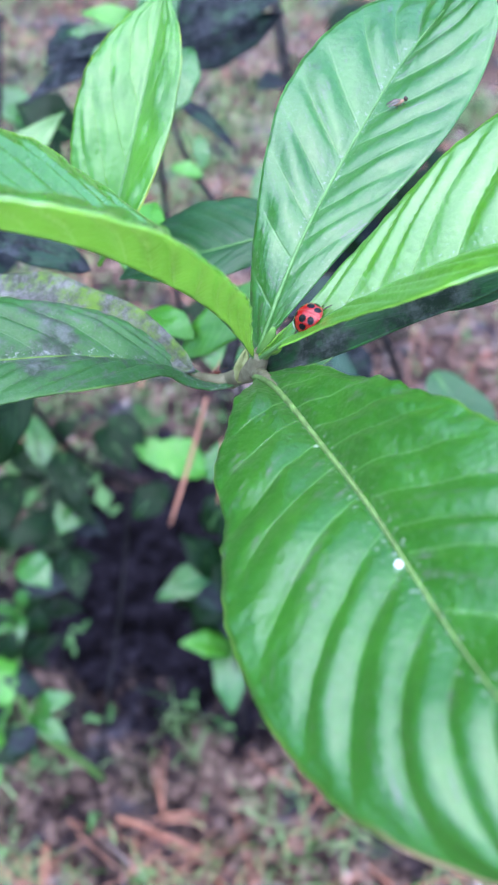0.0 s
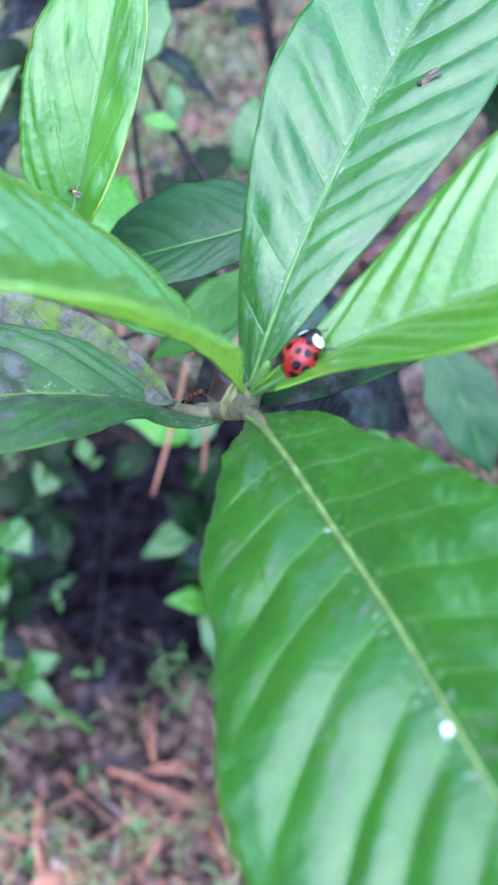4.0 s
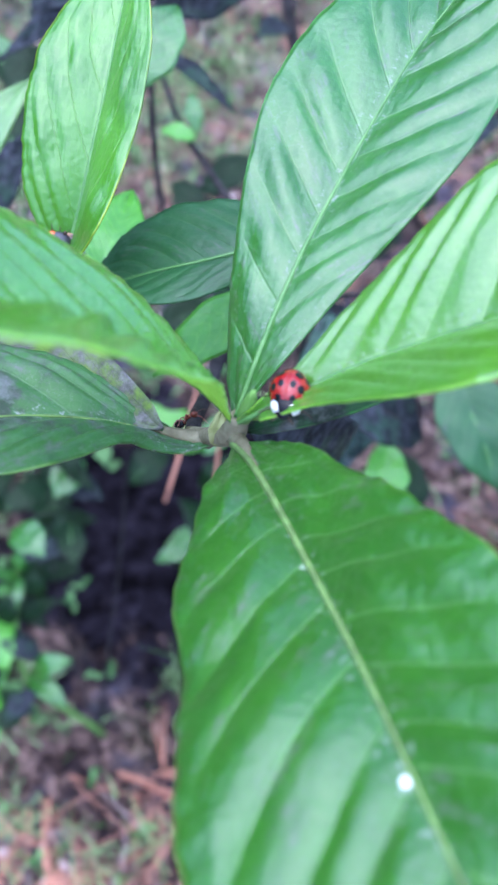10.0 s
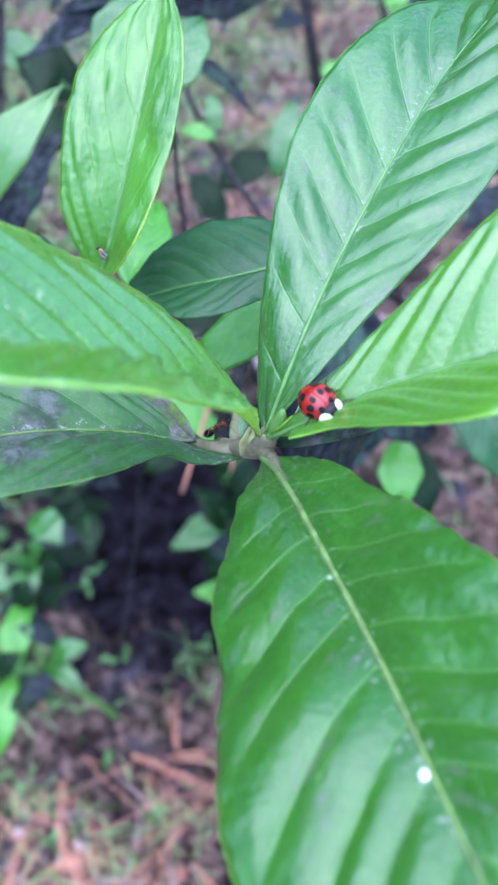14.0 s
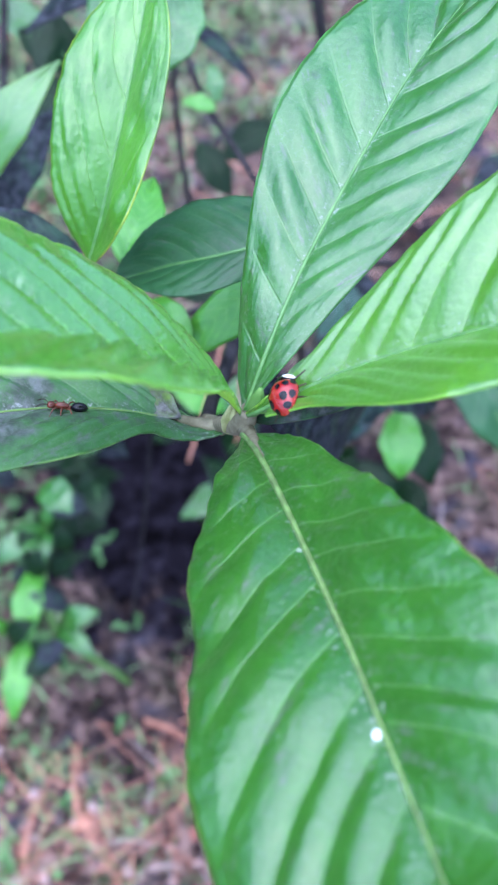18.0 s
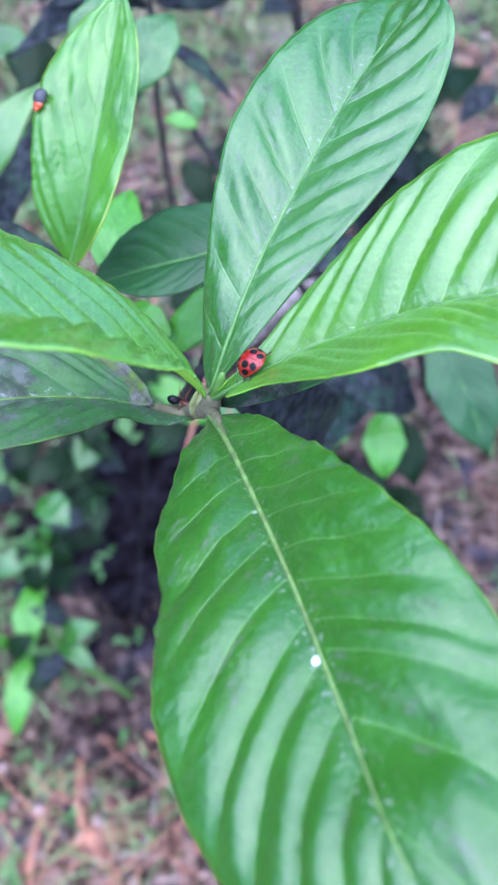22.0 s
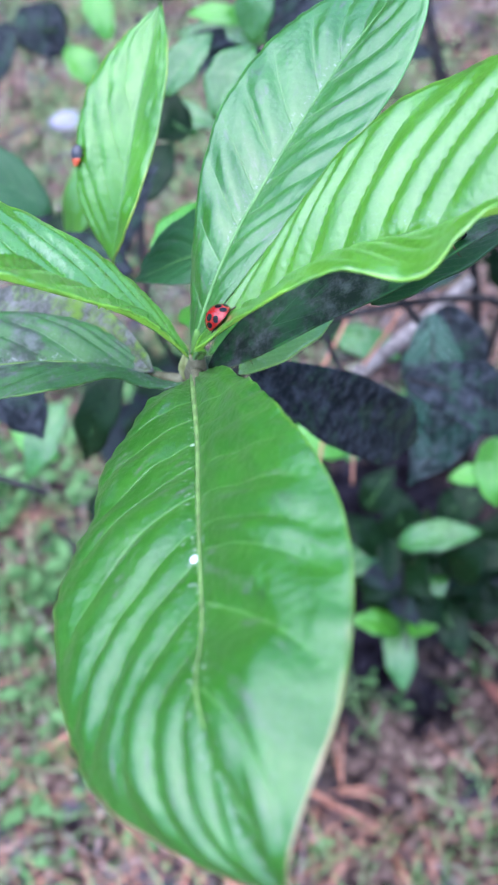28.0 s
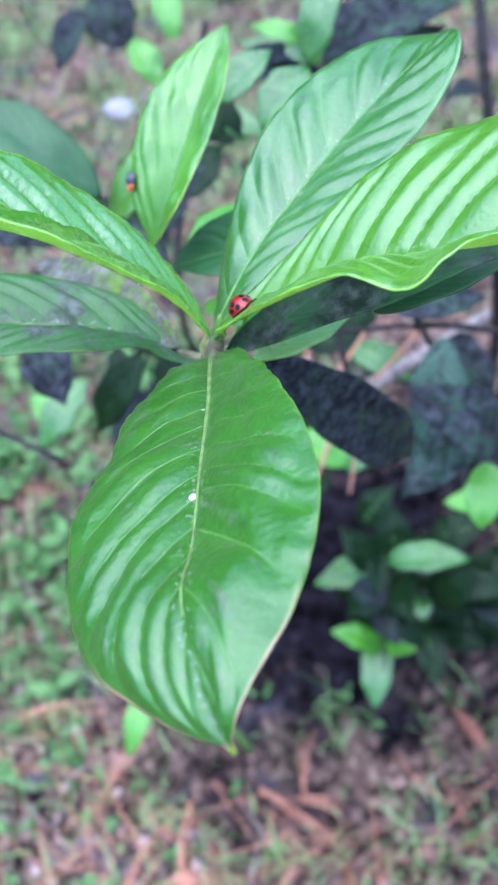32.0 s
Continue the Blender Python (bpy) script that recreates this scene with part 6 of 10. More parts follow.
rough_leaf("leaf", (0.1805, 0.7080, 0.6419), (0.1331, 0.7493, 0.6326), 0.032, M_BLACK, sooty, face=(-0.0, -0.3, 1.0), nu=10, nv=3, rib=False)
rough_leaf("leaf", (-0.3477, 0.7192, 0.5821), (-0.3422, 0.7865, 0.5883), 0.034, M_DEEP_SHADE, sooty, face=(0.2, -0.3, 1.0), nu=10, nv=3, rib=False)
rough_leaf("leaf", (0.0937, 0.7856, 0.5306), (0.1400, 0.8521, 0.5316), 0.037, M_DEEP_SHADE, sooty, face=(0.5, -0.3, 1.0), nu=10, nv=3, rib=False)
rough_leaf("leaf", (-0.3594, 0.5314, 0.6932), (-0.3226, 0.4777, 0.7383), 0.032, M_BLACK, sooty, face=(0.5, -0.3, 1.0), nu=10, nv=3, rib=False)
rough_leaf("leaf", (0.1301, 0.9158, 0.2693), (0.1667, 0.9636, 0.2767), 0.040, M_DEEP_SHADE, sooty, face=(0.0, -0.3, 1.0), nu=10, nv=3, rib=False)
rough_leaf("leaf", (-0.3330, 0.5450, 0.5215), (-0.2640, 0.5155, 0.5350), 0.039, M_DEEP_SHADE, sooty, face=(0.2, -0.3, 1.0), nu=10, nv=3, rib=False)
rough_leaf("leaf", (0.1976, 0.9150, 0.6792), (0.1996, 0.9812, 0.6757), 0.037, M_BLACK, sooty, face=(-0.1, -0.3, 1.0), nu=10, nv=3, rib=False)
rough_leaf("leaf", (0.0488, 0.4898, 0.1107), (0.1193, 0.5260, 0.1365), 0.033, M_DEEP_SHADE, sooty, face=(0.1, -0.3, 1.0), nu=10, nv=3, rib=False)
rough_leaf("leaf", (-0.3656, 0.5092, 0.3448), (-0.3040, 0.4888, 0.3592), 0.040, M_DEEP_SHADE, sooty, face=(-0.2, -0.3, 1.0), nu=10, nv=3, rib=False)
rough_leaf("leaf", (-0.3028, 0.5957, 0.6291), (-0.2654, 0.6086, 0.7014), 0.030, M_BLACK, sooty, face=(0.1, -0.3, 1.0), nu=10, nv=3, rib=False)
rough_leaf("leaf", (-0.1866, 0.6671, 0.6442), (-0.1608, 0.7465, 0.6559), 0.031, M_DEEP_SHADE, sooty, face=(0.6, -0.3, 1.0), nu=10, nv=3, rib=False)
rough_leaf("leaf", (0.1971, 0.9377, 0.4499), (0.2504, 0.9962, 0.4489), 0.035, M_DEEP_SHADE, sooty, face=(-0.1, -0.3, 1.0), nu=10, nv=3, rib=False)
rough_leaf("leaf", (-0.3847, 0.4909, 0.2839), (-0.3537, 0.5554, 0.3101), 0.039, M_BLACK, sooty, face=(-0.1, -0.3, 1.0), nu=10, nv=3, rib=False)
rough_leaf("leaf", (-0.3558, 0.6017, 0.3277), (-0.3545, 0.5173, 0.3300), 0.031, M_DEEP_SHADE, sooty, face=(-0.5, -0.3, 1.0), nu=10, nv=3, rib=False)
rough_leaf("leaf", (0.0655, 0.6476, 0.6597), (0.1223, 0.6637, 0.6901), 0.041, M_DEEP_SHADE, sooty, face=(-0.2, -0.3, 1.0), nu=10, nv=3, rib=False)
rough_leaf("leaf", (0.1120, 0.5981, 0.6964), (0.0982, 0.6599, 0.6876), 0.032, M_BLACK, sooty, face=(0.2, -0.3, 1.0), nu=10, nv=3, rib=False)
rough_leaf("leaf", (-0.3211, 0.4003, 0.3765), (-0.3294, 0.4806, 0.3837), 0.033, M_DEEP_SHADE, sooty, face=(-0.3, -0.3, 1.0), nu=10, nv=3, rib=False)
rough_leaf("leaf", (0.0247, 0.4044, 0.3353), (-0.0419, 0.3737, 0.3163), 0.034, M_DEEP_SHADE, sooty, face=(-0.5, -0.3, 1.0), nu=10, nv=3, rib=False)
rough_leaf("leaf", (0.0953, 0.8141, 0.4848), (0.0567, 0.8806, 0.4506), 0.037, M_BLACK, sooty, face=(0.3, -0.3, 1.0), nu=10, nv=3, rib=False)
rough_leaf("leaf", (-0.3779, 0.4757, 0.3400), (-0.3201, 0.4501, 0.3546), 0.035, M_DEEP_SHADE, sooty, face=(0.5, -0.3, 1.0), nu=10, nv=3, rib=False)
rough_leaf("leaf", (0.1250, 0.4223, 0.2446), (0.0626, 0.4622, 0.2485), 0.042, M_DEEP_SHADE, sooty, face=(0.1, -0.3, 1.0), nu=10, nv=3, rib=False)
rough_leaf("leaf", (0.1895, 0.8742, 0.3879), (0.1358, 0.9233, 0.4293), 0.030, M_BLACK, sooty, face=(-0.4, -0.3, 1.0), nu=10, nv=3, rib=False)
rough_leaf("leaf", (-0.1572, 0.7415, 0.6141), (-0.1391, 0.7936, 0.5859), 0.031, M_DEEP_SHADE, sooty, face=(-0.1, -0.3, 1.0), nu=10, nv=3, rib=False)
rough_leaf("leaf", (0.1510, 0.4141, 0.2804), (0.1117, 0.4647, 0.2676), 0.039, M_DEEP_SHADE, sooty, face=(-0.3, -0.3, 1.0), nu=10, nv=3, rib=False)
rough_leaf("leaf", (-0.2184, 0.8782, 0.5255), (-0.1750, 0.8267, 0.5463), 0.037, M_BLACK, sooty, face=(0.5, -0.3, 1.0), nu=10, nv=3, rib=False)
rough_leaf("leaf", (-0.0895, 0.4310, 0.2476), (-0.0548, 0.4023, 0.3035), 0.036, M_DEEP_SHADE, sooty, face=(0.5, -0.3, 1.0), nu=10, nv=3, rib=False)
rough_leaf("leaf", (0.2398, 0.6993, 0.6474), (0.2687, 0.6461, 0.5913), 0.036, M_DEEP_SHADE, sooty, face=(-0.2, -0.3, 1.0), nu=10, nv=3, rib=False)
rough_leaf("leaf", (-0.3292, 0.4301, 0.4047), (-0.2787, 0.4823, 0.4302), 0.032, M_BLACK, sooty, face=(-0.6, -0.3, 1.0), nu=10, nv=3, rib=False)
rough_leaf("leaf", (0.1340, 0.4963, 0.1815), (0.1889, 0.4523, 0.1812), 0.039, M_DEEP_SHADE, sooty, face=(0.3, -0.3, 1.0), nu=10, nv=3, rib=False)
rough_leaf("leaf", (-0.3775, 0.5834, 0.3316), (-0.3237, 0.5518, 0.3495), 0.031, M_DEEP_SHADE, sooty, face=(-0.2, -0.3, 1.0), nu=10, nv=3, rib=False)
rough_leaf("leaf", (0.0783, 0.8278, 0.4373), (0.0610, 0.8626, 0.3839), 0.032, M_BLACK, sooty, face=(-0.1, -0.3, 1.0), nu=10, nv=3, rib=False)
rough_leaf("leaf", (0.1362, 0.4627, 0.1145), (0.1083, 0.5247, 0.1334), 0.042, M_DEEP_SHADE, sooty, face=(0.3, -0.3, 1.0), nu=10, nv=3, rib=False)
rough_leaf("leaf", (0.0820, 0.8700, 0.3768), (0.1440, 0.8924, 0.3908), 0.035, M_DEEP_SHADE, sooty, face=(-0.1, -0.3, 1.0), nu=10, nv=3, rib=False)
rough_leaf("leaf", (-0.3118, 0.7052, 0.6385), (-0.3533, 0.7577, 0.6480), 0.036, M_BLACK, sooty, face=(0.2, -0.3, 1.0), nu=10, nv=3, rib=False)
rough_leaf("leaf", (0.0568, 0.7131, 0.5946), (0.0600, 0.6285, 0.5978), 0.041, M_DEEP_SHADE, sooty, face=(0.1, -0.3, 1.0), nu=10, nv=3, rib=False)
rough_leaf("leaf", (-0.2852, 0.5035, 0.4754), (-0.2663, 0.4288, 0.4835), 0.035, M_DEEP_SHADE, sooty, face=(0.2, -0.3, 1.0), nu=10, nv=3, rib=False)
rough_leaf("leaf", (-0.2564, 0.5322, 0.5099), (-0.2533, 0.4658, 0.5237), 0.030, M_BLACK, sooty, face=(0.0, -0.3, 1.0), nu=10, nv=3, rib=False)
rough_leaf("leaf", (0.0848, 0.4275, 0.2018), (0.0167, 0.4623, 0.2115), 0.040, M_DEEP_SHADE, sooty, face=(0.3, -0.3, 1.0), nu=10, nv=3, rib=False)
rough_leaf("leaf", (-0.3853, 0.7560, 0.3013), (-0.4476, 0.7882, 0.2735), 0.039, M_DEEP_SHADE, sooty, face=(-0.5, -0.3, 1.0), nu=10, nv=3, rib=False)
rough_leaf("leaf", (0.0840, 0.9173, 0.3903), (0.0931, 0.9543, 0.4461), 0.041, M_BLACK, sooty, face=(0.1, -0.3, 1.0), nu=10, nv=3, rib=False)
rough_leaf("leaf", (0.0203, 0.4520, 0.2184), (-0.0282, 0.4681, 0.1783), 0.032, M_DEEP_SHADE, sooty, face=(-0.1, -0.3, 1.0), nu=10, nv=3, rib=False)
rough_leaf("leaf", (0.0963, 0.6232, 0.6025), (0.1122, 0.6749, 0.6330), 0.033, M_DEEP_SHADE, sooty, face=(-0.1, -0.3, 1.0), nu=10, nv=3, rib=False)
rough_leaf("leaf", (0.2300, 0.4292, 0.6253), (0.2888, 0.4659, 0.6466), 0.041, M_BLACK, sooty, face=(-0.1, -0.3, 1.0), nu=10, nv=3, rib=False)
rough_leaf("leaf", (0.0920, 0.4973, 0.1163), (0.1604, 0.5062, 0.0971), 0.031, M_DEEP_SHADE, sooty, face=(0.1, -0.3, 1.0), nu=10, nv=3, rib=False)
rough_leaf("leaf", (-0.0781, 0.4985, 0.1469), (-0.0831, 0.5636, 0.1081), 0.035, M_DEEP_SHADE, sooty, face=(0.2, -0.3, 1.0), nu=10, nv=3, rib=False)
rough_leaf("leaf", (-0.0448, 0.4588, 0.2235), (-0.0415, 0.4611, 0.2885), 0.030, M_BLACK, sooty, face=(0.1, -0.3, 1.0), nu=10, nv=3, rib=False)
rough_leaf("leaf", (0.0670, 0.6001, 0.6593), (0.0391, 0.6709, 0.6615), 0.033, M_DEEP_SHADE, sooty, face=(0.1, -0.3, 1.0), nu=10, nv=3, rib=False)
rough_leaf("leaf", (0.0948, 0.8912, 0.5352), (0.1525, 0.9118, 0.5280), 0.042, M_DEEP_SHADE, sooty, face=(-0.0, -0.3, 1.0), nu=10, nv=3, rib=False)
rough_leaf("leaf", (-0.3399, 0.4666, 0.4312), (-0.3156, 0.5441, 0.4492), 0.039, M_BLACK, sooty, face=(-0.0, -0.3, 1.0), nu=10, nv=3, rib=False)
rough_leaf("leaf", (-0.3594, 0.4487, 0.6032), (-0.4201, 0.4634, 0.6265), 0.038, M_DEEP_SHADE, sooty, face=(-0.4, -0.3, 1.0), nu=10, nv=3, rib=False)
rough_leaf("leaf", (-0.3947, 0.5938, 0.6625), (-0.4698, 0.5941, 0.6500), 0.040, M_DEEP_SHADE, sooty, face=(0.1, -0.3, 1.0), nu=10, nv=3, rib=False)
rough_leaf("leaf", (0.0535, 0.8464, 0.5402), (0.1136, 0.8426, 0.5281), 0.038, M_BLACK, sooty, face=(-0.4, -0.3, 1.0), nu=10, nv=3, rib=False)
rough_leaf("leaf", (0.0800, 0.5972, 0.6741), (0.0842, 0.5362, 0.6983), 0.032, M_DEEP_SHADE, sooty, face=(0.3, -0.3, 1.0), nu=10, nv=3, rib=False)
rough_leaf("leaf", (0.1570, 0.8534, 0.4333), (0.1894, 0.9210, 0.4095), 0.035, M_DEEP_SHADE, sooty, face=(-0.6, -0.3, 1.0), nu=10, nv=3, rib=False)
rough_leaf("leaf", (0.0957, 0.9371, 0.4031), (0.1618, 0.9059, 0.4096), 0.042, M_BLACK, sooty, face=(0.1, -0.3, 1.0), nu=10, nv=3, rib=False)
rough_leaf("leaf", (-0.0686, 0.4419, 0.1895), (-0.0778, 0.4393, 0.2730), 0.040, M_DEEP_SHADE, sooty, face=(0.2, -0.3, 1.0), nu=10, nv=3, rib=False)
rough_leaf("leaf", (-0.3691, 0.6067, 0.2493), (-0.3924, 0.6780, 0.2526), 0.040, M_DEEP_SHADE, sooty, face=(-0.3, -0.3, 1.0), nu=10, nv=3, rib=False)
rough_leaf("leaf", (0.0165, 0.4940, 0.1492), (-0.0182, 0.5281, 0.1983), 0.040, M_BLACK, sooty, face=(-0.1, -0.3, 1.0), nu=10, nv=3, rib=False)
rough_leaf("leaf", (-0.0033, 0.4918, 0.2137), (0.0168, 0.4439, 0.2444), 0.035, M_DEEP_SHADE, sooty, face=(-0.5, -0.3, 1.0), nu=10, nv=3, rib=False)
rough_leaf("leaf", (0.0543, 0.8446, 0.4905), (0.0911, 0.9127, 0.4696), 0.033, M_DEEP_SHADE, sooty, face=(-0.0, -0.3, 1.0), nu=10, nv=3, rib=False)
rough_leaf("leaf", (-0.3913, 0.6064, 0.2965), (-0.3726, 0.5343, 0.3337), 0.036, M_BLACK, sooty, face=(-0.1, -0.3, 1.0), nu=10, nv=3, rib=False)
rough_leaf("leaf", (0.0206, 0.4590, 0.2590), (-0.0092, 0.4092, 0.3180), 0.036, M_DEEP_SHADE, sooty, face=(-0.1, -0.3, 1.0), nu=10, nv=3, rib=False)
rough_leaf("leaf", (0.2083, 0.4324, 0.6781), (0.2278, 0.4605, 0.6236), 0.031, M_DEEP_SHADE, sooty, face=(-0.0, -0.3, 1.0), nu=10, nv=3, rib=False)
rough_leaf("leaf", (0.1187, 0.7578, 0.5904), (0.0573, 0.7490, 0.5689), 0.035, M_BLACK, sooty, face=(-0.1, -0.3, 1.0), nu=10, nv=3, rib=False)
rough_leaf("leaf", (0.1083, 0.7061, 0.6652), (0.0614, 0.6464, 0.6505), 0.031, M_DEEP_SHADE, sooty, face=(-0.1, -0.3, 1.0), nu=10, nv=3, rib=False)
rough_leaf("leaf", (-0.3298, 0.6613, 0.3667), (-0.3144, 0.5886, 0.3924), 0.038, M_DEEP_SHADE, sooty, face=(-0.0, -0.3, 1.0), nu=10, nv=3, rib=False)
rough_leaf("leaf", (0.1613, 0.4209, 0.2670), (0.0995, 0.4423, 0.2749), 0.033, M_BLACK, sooty, face=(0.6, -0.3, 1.0), nu=10, nv=3, rib=False)
rough_leaf("leaf", (-0.3982, 0.5656, 0.5109), (-0.4260, 0.6275, 0.5173), 0.031, M_DEEP_SHADE, sooty, face=(0.4, -0.3, 1.0), nu=10, nv=3, rib=False)
rough_leaf("leaf", (0.2103, 0.8866, 0.6884), (0.1412, 0.9298, 0.6708), 0.036, M_DEEP_SHADE, sooty, face=(-0.1, -0.3, 1.0), nu=10, nv=3, rib=False)
rough_leaf("leaf", (-0.2874, 0.5067, 0.5441), (-0.3498, 0.5481, 0.5357), 0.031, M_BLACK, sooty, face=(0.1, -0.3, 1.0), nu=10, nv=3, rib=False)
rough_leaf("leaf", (0.0349, 0.9466, 0.4159), (0.0672, 0.9088, 0.4624), 0.033, M_DEEP_SHADE, sooty, face=(0.3, -0.3, 1.0), nu=10, nv=3, rib=False)
rough_leaf("leaf", (0.1110, 0.6303, 0.6381), (0.0823, 0.5620, 0.6645), 0.039, M_DEEP_SHADE, sooty, face=(-0.2, -0.3, 1.0), nu=10, nv=3, rib=False)
rough_leaf("leaf", (0.0586, 0.8694, 0.5057), (0.0483, 0.8064, 0.5075), 0.032, M_BLACK, sooty, face=(-0.4, -0.3, 1.0), nu=10, nv=3, rib=False)
rough_leaf("leaf", (0.1375, 0.8589, 0.3879), (0.1435, 0.9032, 0.4388), 0.040, M_DEEP_SHADE, sooty, face=(-0.3, -0.3, 1.0), nu=10, nv=3, rib=False)
rough_leaf("leaf", (0.1072, 0.4164, 0.3086), (0.1064, 0.3599, 0.2862), 0.031, M_DEEP_SHADE, sooty, face=(0.0, -0.3, 1.0), nu=10, nv=3, rib=False)
rough_leaf("leaf", (-0.3842, 0.9054, 0.5885), (-0.3514, 0.8463, 0.5671), 0.040, M_BLACK, sooty, face=(-0.1, -0.3, 1.0), nu=10, nv=3, rib=False)
rough_leaf("leaf", (-0.3086, 0.6520, 0.6701), (-0.3166, 0.7339, 0.6838), 0.040, M_DEEP_SHADE, sooty, face=(0.3, -0.3, 1.0), nu=10, nv=3, rib=False)
rough_leaf("leaf", (0.1419, 0.5060, 0.2164), (0.0770, 0.4753, 0.2220), 0.036, M_DEEP_SHADE, sooty, face=(-0.3, -0.3, 1.0), nu=10, nv=3, rib=False)
rough_leaf("leaf", (-0.3231, 0.6657, 0.6405), (-0.2972, 0.6036, 0.6391), 0.037, M_BLACK, sooty, face=(0.1, -0.3, 1.0), nu=10, nv=3, rib=False)
rough_leaf("leaf", (-0.3401, 0.4193, 0.6901), (-0.4076, 0.3850, 0.6613), 0.031, M_DEEP_SHADE, sooty, face=(-0.1, -0.3, 1.0), nu=10, nv=3, rib=False)
rough_leaf("leaf", (-0.3330, 0.8081, 0.6529), (-0.3274, 0.7371, 0.6242), 0.042, M_DEEP_SHADE, sooty, face=(0.1, -0.3, 1.0), nu=10, nv=3, rib=False)
rough_leaf("leaf", (-0.3389, 0.4089, 0.6939), (-0.4119, 0.3973, 0.6907), 0.034, M_BLACK, sooty, face=(0.2, -0.3, 1.0), nu=10, nv=3, rib=False)
rough_leaf("leaf", (-0.2777, 0.4207, 0.6897), (-0.3375, 0.4109, 0.7041), 0.038, M_DEEP_SHADE, sooty, face=(0.1, -0.3, 1.0), nu=10, nv=3, rib=False)
rough_leaf("leaf", (-0.0235, 0.4395, 0.1535), (-0.0818, 0.4817, 0.1614), 0.035, M_DEEP_SHADE, sooty, face=(0.1, -0.3, 1.0), nu=10, nv=3, rib=False)
rough_leaf("leaf", (0.1512, 0.8603, 0.3510), (0.1406, 0.9389, 0.3593), 0.041, M_BLACK, sooty, face=(0.1, -0.3, 1.0), nu=10, nv=3, rib=False)
rough_leaf("leaf", (-0.3219, 0.6808, 0.6400), (-0.3270, 0.7443, 0.6759), 0.034, M_DEEP_SHADE, sooty, face=(0.1, -0.3, 1.0), nu=10, nv=3, rib=False)
rough_leaf("leaf", (-0.3670, 0.8329, 0.6051), (-0.3538, 0.9105, 0.6012), 0.031, M_DEEP_SHADE, sooty, face=(0.3, -0.3, 1.0), nu=10, nv=3, rib=False)
rough_leaf("leaf", (0.0514, 0.4502, 0.2041), (0.0076, 0.5141, 0.1738), 0.037, M_BLACK, sooty, face=(-0.4, -0.3, 1.0), nu=10, nv=3, rib=False)
rough_leaf("leaf", (0.1401, 0.4020, 0.2004), (0.1520, 0.4432, 0.1276), 0.042, M_DEEP_SHADE, sooty, face=(0.2, -0.3, 1.0), nu=10, nv=3, rib=False)
rough_leaf("leaf", (-0.3563, 0.5810, 0.6160), (-0.3247, 0.6303, 0.6292), 0.032, M_DEEP_SHADE, sooty, face=(-0.7, -0.3, 1.0), nu=10, nv=3, rib=False)
rough_leaf("leaf", (0.0813, 0.8787, 0.5086), (0.0817, 0.9412, 0.4817), 0.036, M_BLACK, sooty, face=(0.3, -0.3, 1.0), nu=10, nv=3, rib=False)
rough_leaf("leaf", (0.0393, 0.5728, 0.6940), (0.1202, 0.5491, 0.6983), 0.032, M_DEEP_SHADE, sooty, face=(0.6, -0.3, 1.0), nu=10, nv=3, rib=False)
rough_leaf("leaf", (-0.0743, 0.4348, 0.2646), (-0.0182, 0.4717, 0.2487), 0.036, M_DEEP_SHADE, sooty, face=(-0.3, -0.3, 1.0), nu=10, nv=3, rib=False)
rough_leaf("leaf", (0.0847, 0.8615, 0.5163), (0.0382, 0.8139, 0.5255), 0.041, M_BLACK, sooty, face=(-0.1, -0.3, 1.0), nu=10, nv=3, rib=False)
rough_leaf("leaf", (-0.2766, 0.4304, 0.6436), (-0.3508, 0.4292, 0.6632), 0.039, M_DEEP_SHADE, sooty, face=(-0.3, -0.3, 1.0), nu=10, nv=3, rib=False)
rough_leaf("leaf", (0.0463, 0.4165, 0.2887), (-0.0363, 0.4117, 0.2762), 0.036, M_DEEP_SHADE, sooty, face=(-0.5, -0.3, 1.0), nu=10, nv=3, rib=False)
rough_leaf("leaf", (0.2151, 0.5847, 0.6386), (0.2579, 0.6400, 0.6259), 0.038, M_BLACK, sooty, face=(0.4, -0.3, 1.0), nu=10, nv=3, rib=False)
rough_leaf("leaf", (-0.3893, 0.9034, 0.5187), (-0.4598, 0.9089, 0.4985), 0.040, M_DEEP_SHADE, sooty, face=(0.2, -0.3, 1.0), nu=10, nv=3, rib=False)
rough_leaf("leaf", (0.1401, 0.8937, 0.5054), (0.1031, 0.8484, 0.4780), 0.042, M_DEEP_SHADE, sooty, face=(-0.3, -0.3, 1.0), nu=10, nv=3, rib=False)
rough_leaf("leaf", (-0.3950, 0.6491, 0.3033), (-0.3408, 0.6753, 0.3414), 0.031, M_BLACK, sooty, face=(-0.3, -0.3, 1.0), nu=10, nv=3, rib=False)
rough_leaf("leaf", (0.0454, 0.4226, 0.2489), (0.1032, 0.4434, 0.2535), 0.031, M_DEEP_SHADE, sooty, face=(-0.4, -0.3, 1.0), nu=10, nv=3, rib=False)
rough_leaf("leaf", (0.0880, 0.4399, 0.1776), (0.1345, 0.4802, 0.1710), 0.039, M_DEEP_SHADE, sooty, face=(-0.9, -0.3, 1.0), nu=10, nv=3, rib=False)
rough_leaf("leaf", (0.0960, 0.8464, 0.4673), (0.0731, 0.7910, 0.4805), 0.036, M_BLACK, sooty, face=(-0.1, -0.3, 1.0), nu=10, nv=3, rib=False)
rough_leaf("leaf", (-0.3977, 0.6619, 0.5727), (-0.4442, 0.7273, 0.5474), 0.034, M_DEEP_SHADE, sooty, face=(0.3, -0.3, 1.0), nu=10, nv=3, rib=False)
